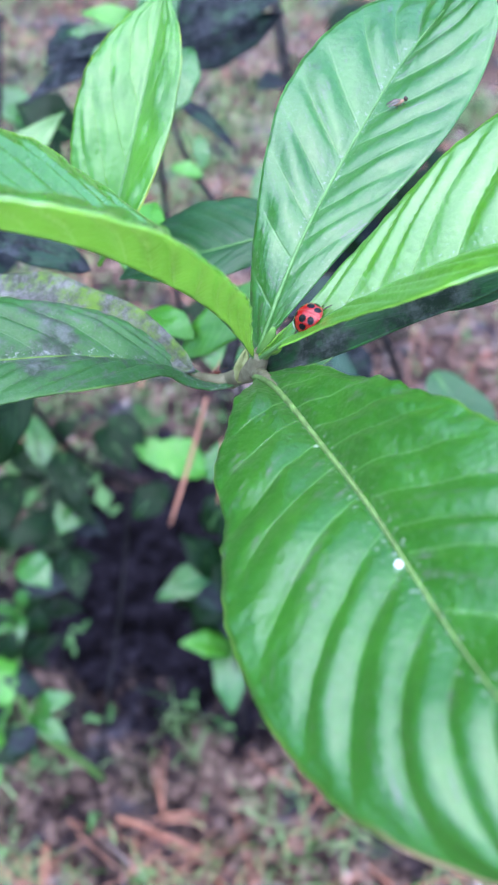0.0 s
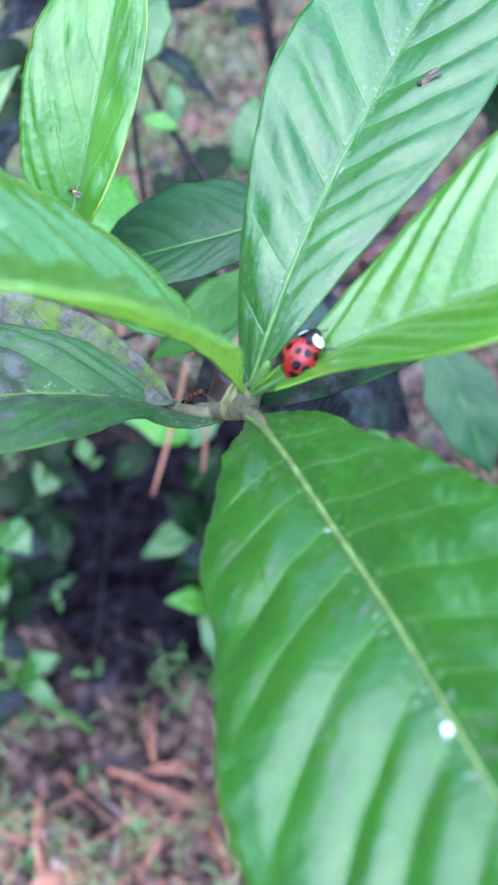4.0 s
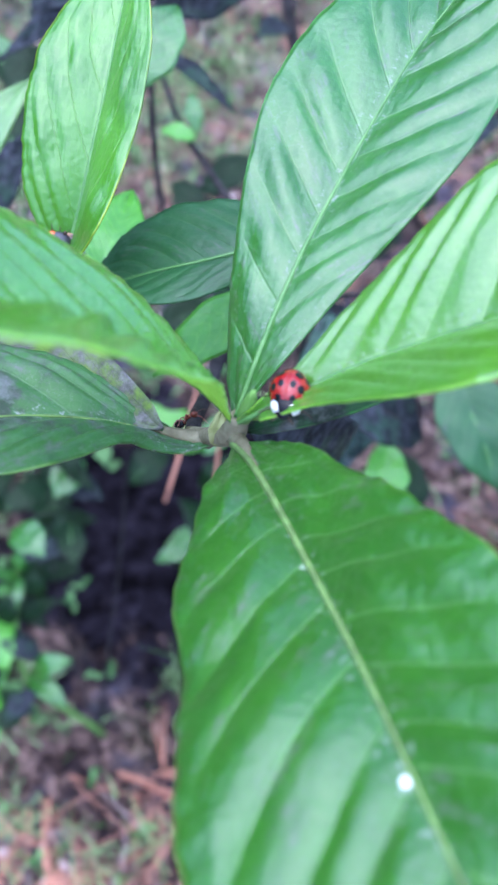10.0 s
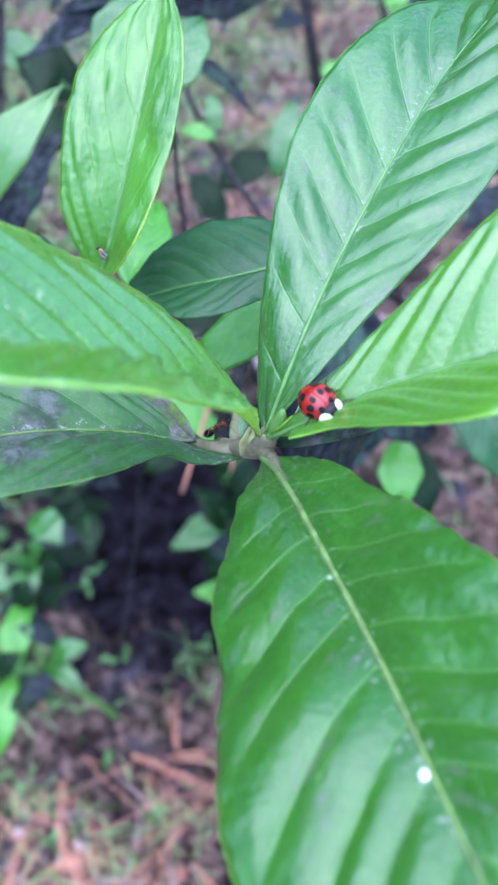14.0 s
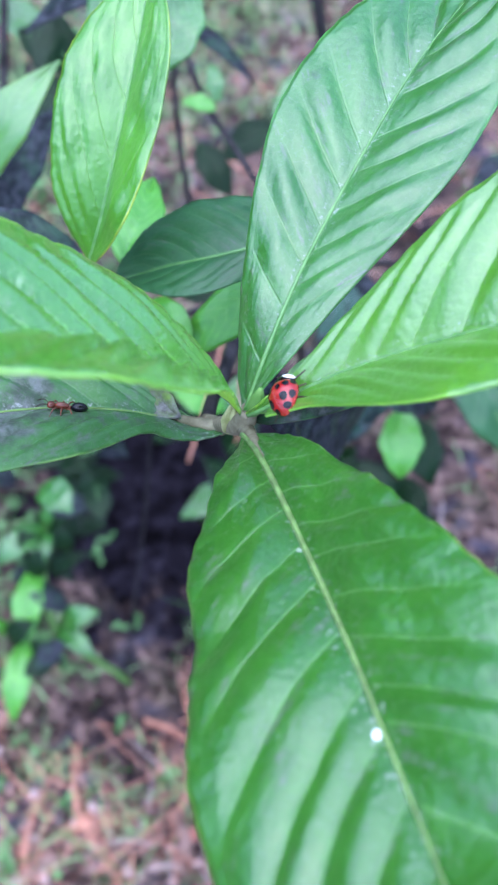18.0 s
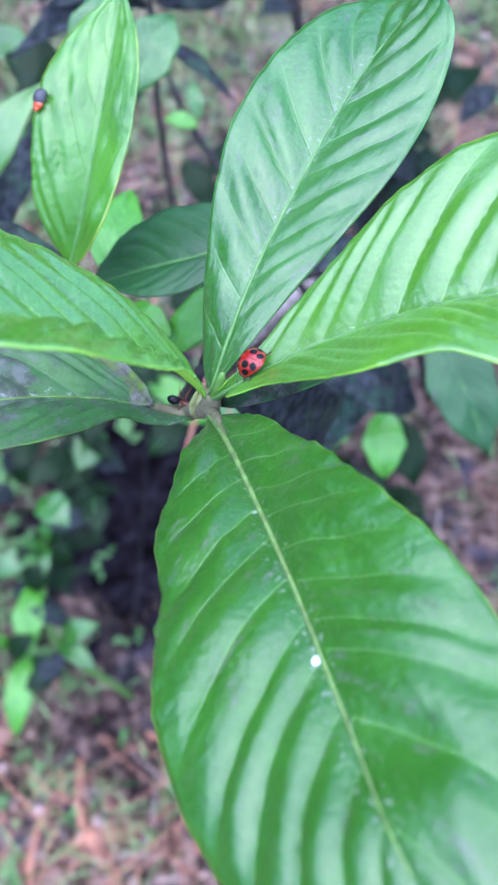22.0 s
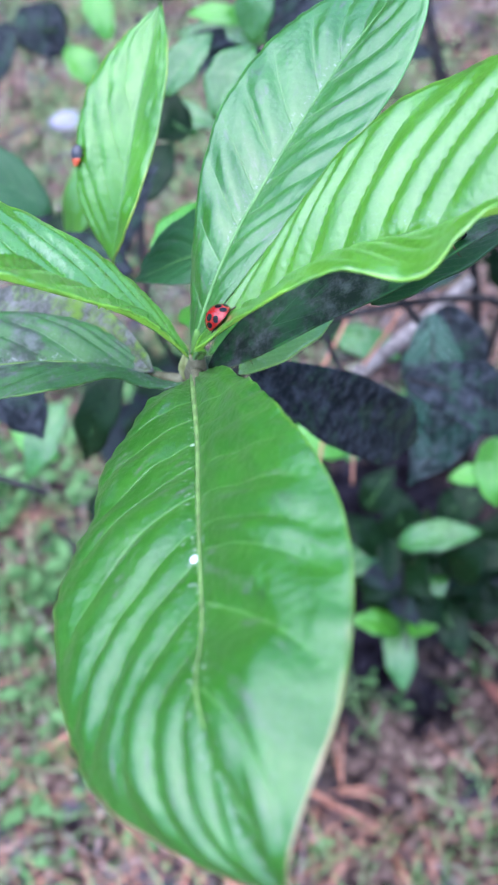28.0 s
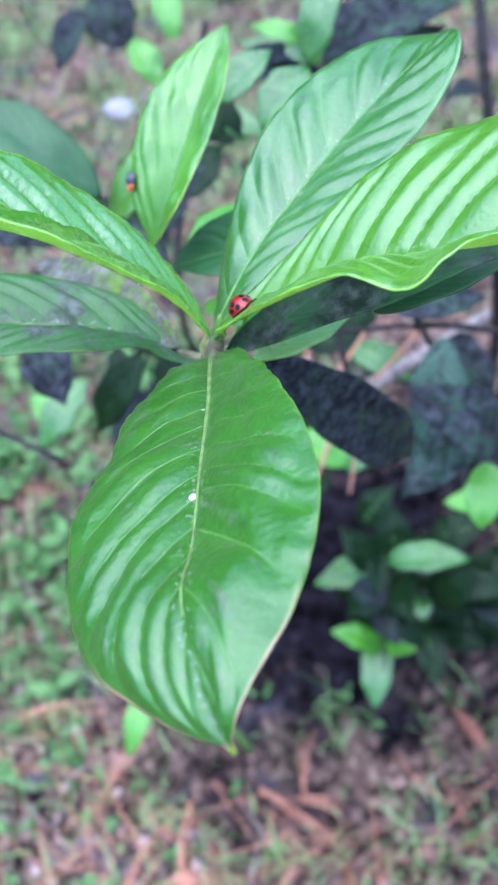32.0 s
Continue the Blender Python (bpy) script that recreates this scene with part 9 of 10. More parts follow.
rough_leaf("leaf", (-0.2785, 0.4556, 0.4302), (-0.2430, 0.4399, 0.4291), 0.0192, M_DEEP_SHADE, left_shoot, "shaded dark green leaf", face=(0.14, -0.30, 0.94), nu=12, nv=3, rib=False)
rough_leaf("leaf", (-0.1998, 0.4460, 0.4690), (-0.2413, 0.4288, 0.4681), 0.0205, M_DEEP_SHADE, left_shoot, "shaded dark green leaf", face=(0.13, -0.31, 0.94), nu=12, nv=3, rib=False)
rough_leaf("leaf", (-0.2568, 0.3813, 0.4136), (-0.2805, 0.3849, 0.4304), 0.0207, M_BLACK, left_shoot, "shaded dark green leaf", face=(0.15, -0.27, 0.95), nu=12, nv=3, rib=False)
rough_leaf("leaf", (-0.2295, 0.4449, 0.3237), (-0.2610, 0.4100, 0.3072), 0.0222, M_DEEP_SHADE, left_shoot, "shaded dark green leaf", face=(0.12, -0.26, 0.96), nu=12, nv=3, rib=False)
rough_leaf("leaf", (-0.2383, 0.3305, 0.3271), (-0.1922, 0.3405, 0.3482), 0.0199, M_DEEP_SHADE, left_shoot, "shaded dark green leaf", face=(0.12, -0.23, 0.97), nu=12, nv=3, rib=False)
rough_leaf("leaf", (-0.2599, 0.3686, 0.2966), (-0.2187, 0.3393, 0.2837), 0.0218, M_DEEP_SHADE, left_shoot, "shaded dark green leaf", face=(0.12, -0.22, 0.97), nu=12, nv=3, rib=False)
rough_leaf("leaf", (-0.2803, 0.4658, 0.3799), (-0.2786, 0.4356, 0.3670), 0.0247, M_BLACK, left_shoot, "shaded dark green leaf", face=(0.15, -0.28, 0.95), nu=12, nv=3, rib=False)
rough_leaf("leaf", (-0.1824, 0.4225, 0.4130), (-0.2176, 0.3931, 0.4013), 0.0262, M_DEEP_SHADE, left_shoot, "shaded dark green leaf", face=(0.11, -0.28, 0.95), nu=12, nv=3, rib=False)
rough_leaf("leaf", (-0.2135, 0.2404, 0.3279), (-0.2437, 0.2223, 0.3259), 0.0236, M_DEEP_SHADE, left_shoot, "shaded dark green leaf", face=(0.12, -0.18, 0.98), nu=12, nv=3, rib=False)
rough_leaf("leaf", (-0.2234, 0.4420, 0.3231), (-0.1707, 0.4406, 0.3342), 0.0237, M_DEEP_SHADE, left_shoot, "shaded dark green leaf", face=(0.10, -0.27, 0.96), nu=12, nv=3, rib=False)
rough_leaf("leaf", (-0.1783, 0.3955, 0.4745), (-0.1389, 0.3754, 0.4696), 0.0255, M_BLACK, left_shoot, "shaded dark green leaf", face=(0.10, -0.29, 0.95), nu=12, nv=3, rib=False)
rough_leaf("leaf", (-0.2346, 0.3023, 0.3718), (-0.2272, 0.3198, 0.4001), 0.0212, M_DEEP_SHADE, left_shoot, "shaded dark green leaf", face=(0.13, -0.23, 0.97), nu=12, nv=3, rib=False)
rough_leaf("leaf", (-0.1911, 0.3640, 0.4482), (-0.1790, 0.3777, 0.4731), 0.0231, M_DEEP_SHADE, left_shoot, "shaded dark green leaf", face=(0.11, -0.28, 0.95), nu=12, nv=3, rib=False)
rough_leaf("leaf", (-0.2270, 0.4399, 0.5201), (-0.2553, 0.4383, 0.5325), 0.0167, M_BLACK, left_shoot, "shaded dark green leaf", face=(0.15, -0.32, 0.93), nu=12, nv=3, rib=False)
rough_leaf("leaf", (-0.2565, 0.3239, 0.2743), (-0.2902, 0.3132, 0.2788), 0.0289, M_DEEP_SHADE, left_shoot, "shaded dark green leaf", face=(0.14, -0.20, 0.97), nu=12, nv=3, rib=False)
rough_leaf("leaf", (-0.2410, 0.3653, 0.2821), (-0.2827, 0.3620, 0.2932), 0.0231, M_DEEP_SHADE, left_shoot, "shaded dark green leaf", face=(0.13, -0.23, 0.97), nu=12, nv=3, rib=False)
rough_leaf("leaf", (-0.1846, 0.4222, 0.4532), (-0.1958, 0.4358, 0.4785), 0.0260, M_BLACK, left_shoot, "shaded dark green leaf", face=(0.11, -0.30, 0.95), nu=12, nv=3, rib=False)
rough_leaf("leaf", (-0.2638, 0.2562, 0.3259), (-0.2350, 0.2675, 0.3485), 0.0241, M_DEEP_SHADE, left_shoot, "shaded dark green leaf", face=(0.14, -0.19, 0.97), nu=12, nv=3, rib=False)
rough_leaf("leaf", (-0.2241, 0.3956, 0.3830), (-0.1738, 0.3910, 0.3913), 0.0201, M_DEEP_SHADE, left_shoot, "shaded dark green leaf", face=(0.11, -0.27, 0.96), nu=12, nv=3, rib=False)
rough_leaf("leaf", (-0.2325, 0.2425, 0.3555), (-0.1965, 0.2238, 0.3519), 0.0172, M_DEEP_SHADE, left_shoot, "shaded dark green leaf", face=(0.12, -0.18, 0.98), nu=12, nv=3, rib=False)
branch("dead_needle", [(-0.0065, 0.1940, 0.8473), (0.0047, 0.1974, 0.8624), (0.0119, 0.2007, 0.8735)], [0.0009, 0.0009, 0.0006], M_NEEDLE, sooty, "rust-brown dead needle caught in the twigs", 5, 8)
branch("dead_needle", [(-0.0211, 0.1765, 0.8650), (-0.0126, 0.1827, 0.8767), (-0.0082, 0.1889, 0.8844)], [0.0009, 0.0009, 0.0006], M_NEEDLE, sooty, "rust-brown dead needle caught in the twigs", 5, 8)
branch("dead_needle", [(-0.0219, 0.2005, 0.7494), (-0.0182, 0.2038, 0.7741), (-0.0186, 0.2071, 0.7947)], [0.0009, 0.0009, 0.0006], M_NEEDLE, sooty, "rust-brown dead needle caught in the twigs", 5, 8)
branch("dead_needle", [(-0.0494, 0.2002, 0.7303), (-0.0364, 0.2167, 0.7662), (-0.0274, 0.2331, 0.7981)], [0.0009, 0.0012, 0.0009], M_NEEDLE, sooty, "rust-brown dead needle caught in the twigs", 5, 8)
branch("dead_needle", [(-0.0766, 0.3098, 0.7261), (-0.0722, 0.3208, 0.7365), (-0.0718, 0.3317, 0.7429)], [0.0009, 0.0009, 0.0006], M_NEEDLE, sooty, "rust-brown dead needle caught in the twigs", 5, 8)

# ---- insects ----
def shell(name, a, b, c, material, parent, label="", side=0, x0=-1.0, x1=1.0, z0=0.0, off=(0, 0, 0), n=14, tail=0.0):
    """Part of an ellipsoid: the upper side, or its left or right half, between two cuts."""
    vs, fs = [], []
    th0, th1 = (0.0, math.pi) if side == 0 else ((0.0, math.pi / 2 + 0.01) if side > 0 else (math.pi / 2 - 0.01, math.pi))
    ph0, ph1 = math.acos(max(-1, min(1, x1))), math.acos(max(-1, min(1, x0)))
    for i in range(n + 1):
        ph = ph0 + (ph1 - ph0) * i / n
        for j in range(n + 1):
            th = th0 + (th1 - th0) * j / n
            g = 1 - tail * max(0.0, -math.cos(ph)) ** 1.5
            vs.append((off[0] + a * (1 + tail * 0.5 * max(0.0, -math.cos(ph))) * math.cos(ph), off[1] + b * g * math.sin(ph) * math.cos(th), off[2] + z0 + c * g * math.sin(ph) * math.sin(th)))
    for i in range(n):
        for j in range(n):
            q = i * (n + 1) + j
            fs.append((q, q + n + 1, q + n + 2, q + 1))
    return solid(name, vs, fs, material, parent, label, thick=0.00006)


def patch(name, a, b, c, ph, th, rx, ry, material, parent, off=(0, 0, 0), z0=0.0, tail=0.0):
    """A round mark that hugs the shell: ph from the head end, th round the back."""
    vs, fs = [], []
    for k2 in range(3):
        for j in range(14):
            t = 2 * math.pi * j / 14
            r = k2 / 2
            p, q = ph + rx * r * math.cos(t), th + ry * r * math.sin(t) / max(0.35, math.sin(ph))
            g = 1.02 * (1 - tail * max(0.0, -math.cos(p)) ** 1.5)
            vs.append((off[0] + 1.01 * a * (1 + tail * 0.5 * max(0.0, -math.cos(p))) * math.cos(p), off[1] + b * g * math.sin(p) * math.cos(q), off[2] + z0 + c * g * math.sin(p) * math.sin(q)))
    for k2 in range(2):
        for j in range(14):
            fs.append((k2 * 14 + j, k2 * 14 + (j + 1) % 14, (k2 + 1) * 14 + (j + 1) % 14, (k2 + 1) * 14 + j))
    return solid(name, vs, fs, material, parent)


def legs(parent, roots, reach, drop, r, material, label=""):
    for x, fx in roots:
        for s in (-1, 1):
            branch("leg", [(x, s * reach * 0.35, drop * 0.2), (x + fx * 0.5, s * reach * 0.8, drop * 0.35), (x + fx, s * reach, -drop * 0.1), (x + fx * 1.3, s * reach * 1.12, -drop * 0.12)], [r, r * 0.8, r * 0.5], material, parent, label, 5, 7)


def ladybird():
    ob = thing("ladybird", (0, 0, 0), "glossy red ladybird with black spots in the leaf axil", "ladybird")
    a, b, c, z0 = 0.00235, 0.0022, 0.00205, 0.0005
    marks = [(0.62, 0.5, 0.15, 0.17), (0.78, 1.05, 0.15, 0.16), (1.2, 0.32, 0.21, 0.2), (1.3, 0.8, 0.2, 0.2), (1.42, 1.27, 0.19, 0.15), (1.95, 0.42, 0.21, 0.22), (2.02, 1.0, 0.22, 0.24), (2.5, 0.75, 0.19, 0.28), (0.5, 1.45, 0.12, 0.14)]
    for s in (1, -1):
        el = shell("wing_case", a, b, c, M_RED, ob, "", s, -1.0, 0.93, z0, (-0.0004, 0, 0), 16, 0.17)
        for ph, th, rx, ry in marks:
            patch("spot", a, b, c, ph, th if s > 0 else math.pi - th, rx, ry, M_JET, el, (-0.0004, 0, 0), z0, 0.17)
    col = shell("collar", 0.00125, 0.00165, 0.00125, M_JET, ob, "black collar with ivory patches", 0, -0.4, 1.0, z0, (0.0015, 0, 0), 12)
    for s in (0.42, math.pi - 0.42):
        patch("ivory_patch", 0.00125, 0.00165, 0.00125, 1.0, s, 0.66, 0.6, M_IVORY, col, (0.0015, 0, 0), z0)
    shell("head", 0.0009, 0.0009, 0.0007, M_JET, ob, "", 0, -1, 1, 0.0005, (0.0023, 0, 0), 10)
    for s in (-1, 1):
        shell("eye", 0.00028, 0.00025, 0.0003, M_JET, ob, "", 0, -1, 1, 0.0007, (0.0026, s * 0.0007, 0), 6)
        branch("antenna", [(0.0028, s * 0.0004, 0.0006), (0.0033, s * 0.0008, 0.0008), (0.0036, s * 0.0012, 0.0006)], [0.00007, 0.00009], M_LEG, ob, "", 4, 5)
    belly, bf = [], []
    for j in range(20):
        t = 2 * math.pi * j / 20
        belly.append((0.0002 + 0.0026 * math.cos(t), 0.0019 * math.sin(t), 0.00055))
        belly.append((0.0002 + 0.0019 * math.cos(t), 0.0013 * math.sin(t), 0.0001))
    for j in range(20):
        q, r = 2 * j, 2 * ((j + 1) % 20)
        bf.append((q, r, r + 1, q + 1))
    bf.append(tuple(range(1, 40, 2)))
    solid("belly", belly, bf, M_LEG, ob)
    legs(ob, ((0.0015, 0.0006), (0.0002, 0.0), (-0.0010, -0.0007)), 0.0026, 0.0012, 0.00015, M_LEG)
    return ob


def ball(name, a, b, c, at, material, parent, label=""):
    """A small rounded body segment, slightly uneven."""
    bm = bmesh.new()
    bmesh.ops.create_icosphere(bm, subdivisions=2, radius=1.0)
    vs = [(at[0] + a * v.co.x * (1 - 0.12 * v.co.z), at[1] + b * v.co.y, at[2] + c * v.co.z) for v in bm.verts]
    fs = [[v.index for v in f.verts] for f in bm.faces]
    bm.free()
    return solid(name, vs, fs, material, parent, label)


def bent_legs(parent, roots, reach, high, r, material):
    for x, fx in roots:
        for s in (-1, 1):
            branch("leg", [(x, s * 0.0003, high * 0.45), (x + fx * 0.4, s * reach * 0.5, high), (x + fx * 0.8, s * reach * 0.85, high * 0.35), (x + fx, s * reach, -0.0003), (x + fx * 1.2, s * reach * 1.15, -0.0004)], [r, r, r * 0.6, r * 0.4], material, parent, "", 5, 9)


def ant(label):
    ob = thing("ant", (0, 0, 0), label, "ant", "ants")
    ball("abdomen", 0.00115, 0.00075, 0.0007, (-0.0019, 0, 0.0011), M_JET, ob, "glossy black abdomen")
    ball("waist", 0.0003, 0.0002, 0.0003, (-0.0007, 0, 0.0010), M_ANT, ob)
    ball("thorax", 0.0010, 0.00042, 0.0005, (0.0003, 0, 0.0012), M_ANT, ob)
    ball("head", 0.00062, 0.00058, 0.0005, (0.0017, 0, 0.0012), M_ANT, ob)
    bent_legs(ob, ((0.0007, 0.0012), (0.0002, 0.0001), (-0.0002, -0.0014)), 0.0021, 0.0017, 0.00011, M_ANT)
    for s in (-1, 1):
        branch("antenna", [(0.0021, s * 0.0003, 0.0013), (0.0027, s * 0.0008, 0.0019), (0.0036, s * 0.0009, 0.0012)], [0.00008, 0.00007], M_LEG, ob, "", 4, 6)
    return ob


def small_beetle():
    ob = thing("beetle", (0, 0, 0), "small slate-black beetle with an orange head on the leaf margin", "beetle")
    for s in (1, -1):
        shell("wing_case", 0.0016, 0.00135, 0.0013, M_DUSK, ob, "", s, -1.0, 0.8, 0.0003, (-0.0005, 0, 0), 12)
    shell("collar", 0.0009, 0.0011, 0.0009, M_ORANGE, ob, "orange collar", 0, -0.5, 1.0, 0.0003, (0.0008, 0, 0), 10)
    ball("head", 0.0005, 0.0006, 0.00045, (0.0016, 0, 0.0006), M_ORANGE, ob)
    ball("belly", 0.0017, 0.0011, 0.0003, (-0.0002, 0, 0.0004), M_ORANGE, ob)
    legs(ob, ((0.001, 0.0004), (0.0, 0.0), (-0.0008, -0.0004)), 0.0018, 0.0008, 0.0001, M_LEG)
    return ob


def fly(label):
    ob = thing("fly", (0, 0, 0), label, "fly", "flies")
    ball("body", 0.0009, 0.00035, 0.00035, (0, 0, 0.0006), M_DRY, ob)
    ball("head", 0.0003, 0.0004, 0.00035, (0.0011, 0, 0.0007), M_LEG, ob, "dark red-brown head")
    for s in (-1, 1):
        vs = [(0.0005, s * 0.0001, 0.00095), (-0.0004, s * 0.00065, 0.00105), (-0.0015, s * 0.0006, 0.001), (-0.0018, s * 0.0002, 0.00095), (-0.0008, s * 0.00005, 0.001)]
        solid("wing", vs, [(0, 1, 2, 3, 4)], M_WING, ob, "", thick=0.00003)
    bent_legs(ob, ((0.0005, 0.0003), (0.0001, 0.0), (-0.0003, -0.0004)), 0.0008, 0.0006, 0.00005, M_LEG)
    return ob


LADY = [
    (0.00, 0.0076, -0.0042, 1.0596, -0.699, 0.172, 0.694, -0.445, 0.656, -0.610),
    (0.50, 0.0063, -0.0050, 1.0591, -0.695, 0.171, 0.699, -0.455, 0.648, -0.611),
    (1.00, 0.0062, -0.0050, 1.0591, -0.876, -0.123, 0.466, -0.461, 0.490, -0.740),
    (1.30, 0.0052, -0.0058, 1.0583, -0.553, -0.315, 0.771, 0.475, 0.641, 0.603),
    (1.50, 0.0055, -0.0032, 1.0594, -0.360, 0.070, 0.930, 0.868, 0.390, 0.307),
    (1.80, 0.0048, -0.0004, 1.0604, -0.080, -0.215, 0.973, 0.972, 0.201, 0.124),
    (2.00, 0.0058, -0.0032, 1.0593, -0.180, -0.211, 0.961, 0.702, -0.712, -0.025),
    (2.50, 0.0058, -0.0044, 1.0589, -0.325, -0.073, 0.943, 0.463, -0.882, 0.091),
    (3.00, 0.0057, -0.0056, 1.0583, -0.258, -0.478, 0.840, 0.771, 0.422, 0.477),
    (3.50, 0.0067, -0.0034, 1.0594, -0.464, -0.251, 0.849, 0.618, 0.594, 0.514),
    (5.50, 0.0058, -0.0052, 1.0586, -0.519, -0.315, 0.795, 0.216, 0.851, 0.478),
    (6.00, 0.0061, -0.0050, 1.0588, -0.667, -0.249, 0.702, 0.331, 0.745, 0.579),
    (6.30, 0.0063, -0.0048, 1.0588, -0.405, -0.355, 0.843, 0.618, 0.573, 0.538),
    (6.50, 0.0065, -0.0027, 1.0597, -0.198, -0.195, 0.961, 0.957, 0.175, 0.232),
    (6.70, 0.0071, -0.0027, 1.0597, -0.203, -0.297, 0.933, 0.938, 0.214, 0.272),
    (7.00, 0.0067, -0.0029, 1.0596, -0.092, -0.103, 0.990, -0.126, -0.985, -0.115),
    (7.30, 0.0075, -0.0040, 1.0596, -0.710, 0.154, 0.687, -0.524, 0.537, -0.662),
    (7.50, 0.0065, -0.0046, 1.0593, -0.823, -0.011, 0.568, -0.524, 0.399, -0.752),
    (7.70, 0.0053, -0.0062, 1.0584, -0.788, -0.051, 0.614, -0.585, -0.247, -0.772),
    (8.00, 0.0063, -0.0049, 1.0592, -0.836, 0.081, 0.543, -0.415, -0.741, -0.529),
    (8.30, 0.0060, -0.0058, 1.0583, -0.109, -0.045, 0.993, 0.055, -0.998, -0.039),
    (8.50, 0.0059, -0.0051, 1.0587, -0.215, 0.062, 0.975, 0.265, -0.957, 0.119),
    (9.00, 0.0059, -0.0052, 1.0585, -0.299, -0.353, 0.887, 0.849, 0.325, 0.416),
    (9.50, 0.0056, -0.0053, 1.0585, -0.294, -0.447, 0.845, 0.779, 0.400, 0.483),
    (9.70, 0.0063, -0.0051, 1.0586, -0.289, -0.308, 0.906, 0.921, 0.168, 0.351),
    (10.00, 0.0065, -0.0046, 1.0589, -0.137, -0.121, 0.983, -0.212, -0.966, -0.149),
    (10.50, 0.0074, -0.0044, 1.0595, -0.701, 0.204, 0.683, -0.449, 0.618, -0.646),
    (11.00, 0.0069, -0.0045, 1.0593, -0.697, 0.208, 0.686, -0.455, 0.611, -0.648),
    (11.50, 0.0061, -0.0038, 1.0592, -0.497, -0.189, 0.847, -0.381, -0.829, -0.409),
    (12.00, 0.0052, -0.0043, 1.0589, 0.021, -0.044, 0.999, -0.087, -0.995, -0.042),
    (12.50, 0.0058, -0.0046, 1.0588, -0.137, -0.019, 0.990, 0.177, -0.984, 0.006),
    (12.80, 0.0064, -0.0044, 1.0590, -0.422, -0.126, 0.898, 0.808, -0.503, 0.309),
    (13.00, 0.0062, -0.0042, 1.0590, -0.074, -0.284, 0.956, 0.949, 0.274, 0.155),
    (13.50, 0.0067, -0.0035, 1.0593, -0.291, -0.295, 0.910, 0.891, -0.429, 0.146),
    (15.50, 0.0076, -0.0046, 1.0614, 0.132, -0.038, 0.991, -0.087, -0.996, -0.027),
    (15.80, 0.0066, -0.0052, 1.0610, -0.185, 0.028, 0.982, 0.409, -0.907, 0.103),
    (16.00, 0.0101, -0.0053, 1.0615, -0.336, -0.020, 0.942, 0.712, -0.660, 0.240),
    (16.20, 0.0121, -0.0051, 1.0617, -0.068, -0.184, 0.981, 0.988, 0.127, 0.092),
    (16.50, 0.0114, -0.0048, 1.0622, -0.606, 0.295, 0.739, -0.486, 0.598, -0.637),
    (17.00, 0.0108, -0.0043, 1.0612, -0.551, 0.342, 0.761, -0.458, 0.639, -0.619),
    (17.50, 0.0071, -0.0042, 1.0594, -0.756, -0.017, 0.655, -0.367, 0.838, -0.403),
    (18.00, 0.0062, -0.0049, 1.0590, -0.754, -0.018, 0.656, -0.067, 0.996, -0.050),
    (18.50, 0.0058, -0.0048, 1.0588, -0.577, -0.283, 0.766, 0.362, 0.752, 0.551),
    (19.00, 0.0063, -0.0034, 1.0593, -0.314, -0.264, 0.912, 0.841, 0.368, 0.396),
    (19.30, 0.0066, -0.0024, 1.0598, -0.212, -0.122, 0.970, 0.948, 0.217, 0.234),
    (19.50, 0.0066, -0.0031, 1.0595, -0.306, -0.217, 0.927, 0.842, 0.393, 0.370),
    (19.70, 0.0082, -0.0020, 1.0602, -0.415, -0.235, 0.879, 0.567, 0.689, 0.452),
    (20.00, 0.0077, -0.0026, 1.0599, -0.415, -0.067, 0.908, -0.773, 0.552, -0.313),
    (20.50, 0.0074, -0.0034, 1.0598, -0.592, 0.235, 0.771, -0.547, 0.585, -0.599),
    (21.00, 0.0072, -0.0027, 1.0588, -0.674, 0.227, 0.703, -0.470, 0.602, -0.645),
    (24.00, 0.0072, -0.0027, 1.0588, -0.674, 0.227, 0.703, -0.470, 0.602, -0.645),
    (27.00, 0.0072, -0.0027, 1.0588, -0.674, 0.227, 0.703, -0.470, 0.602, -0.645),
    (32.00, 0.0072, -0.0027, 1.0588, -0.674, 0.227, 0.703, -0.470, 0.602, -0.645),
]
lady = ladybird()
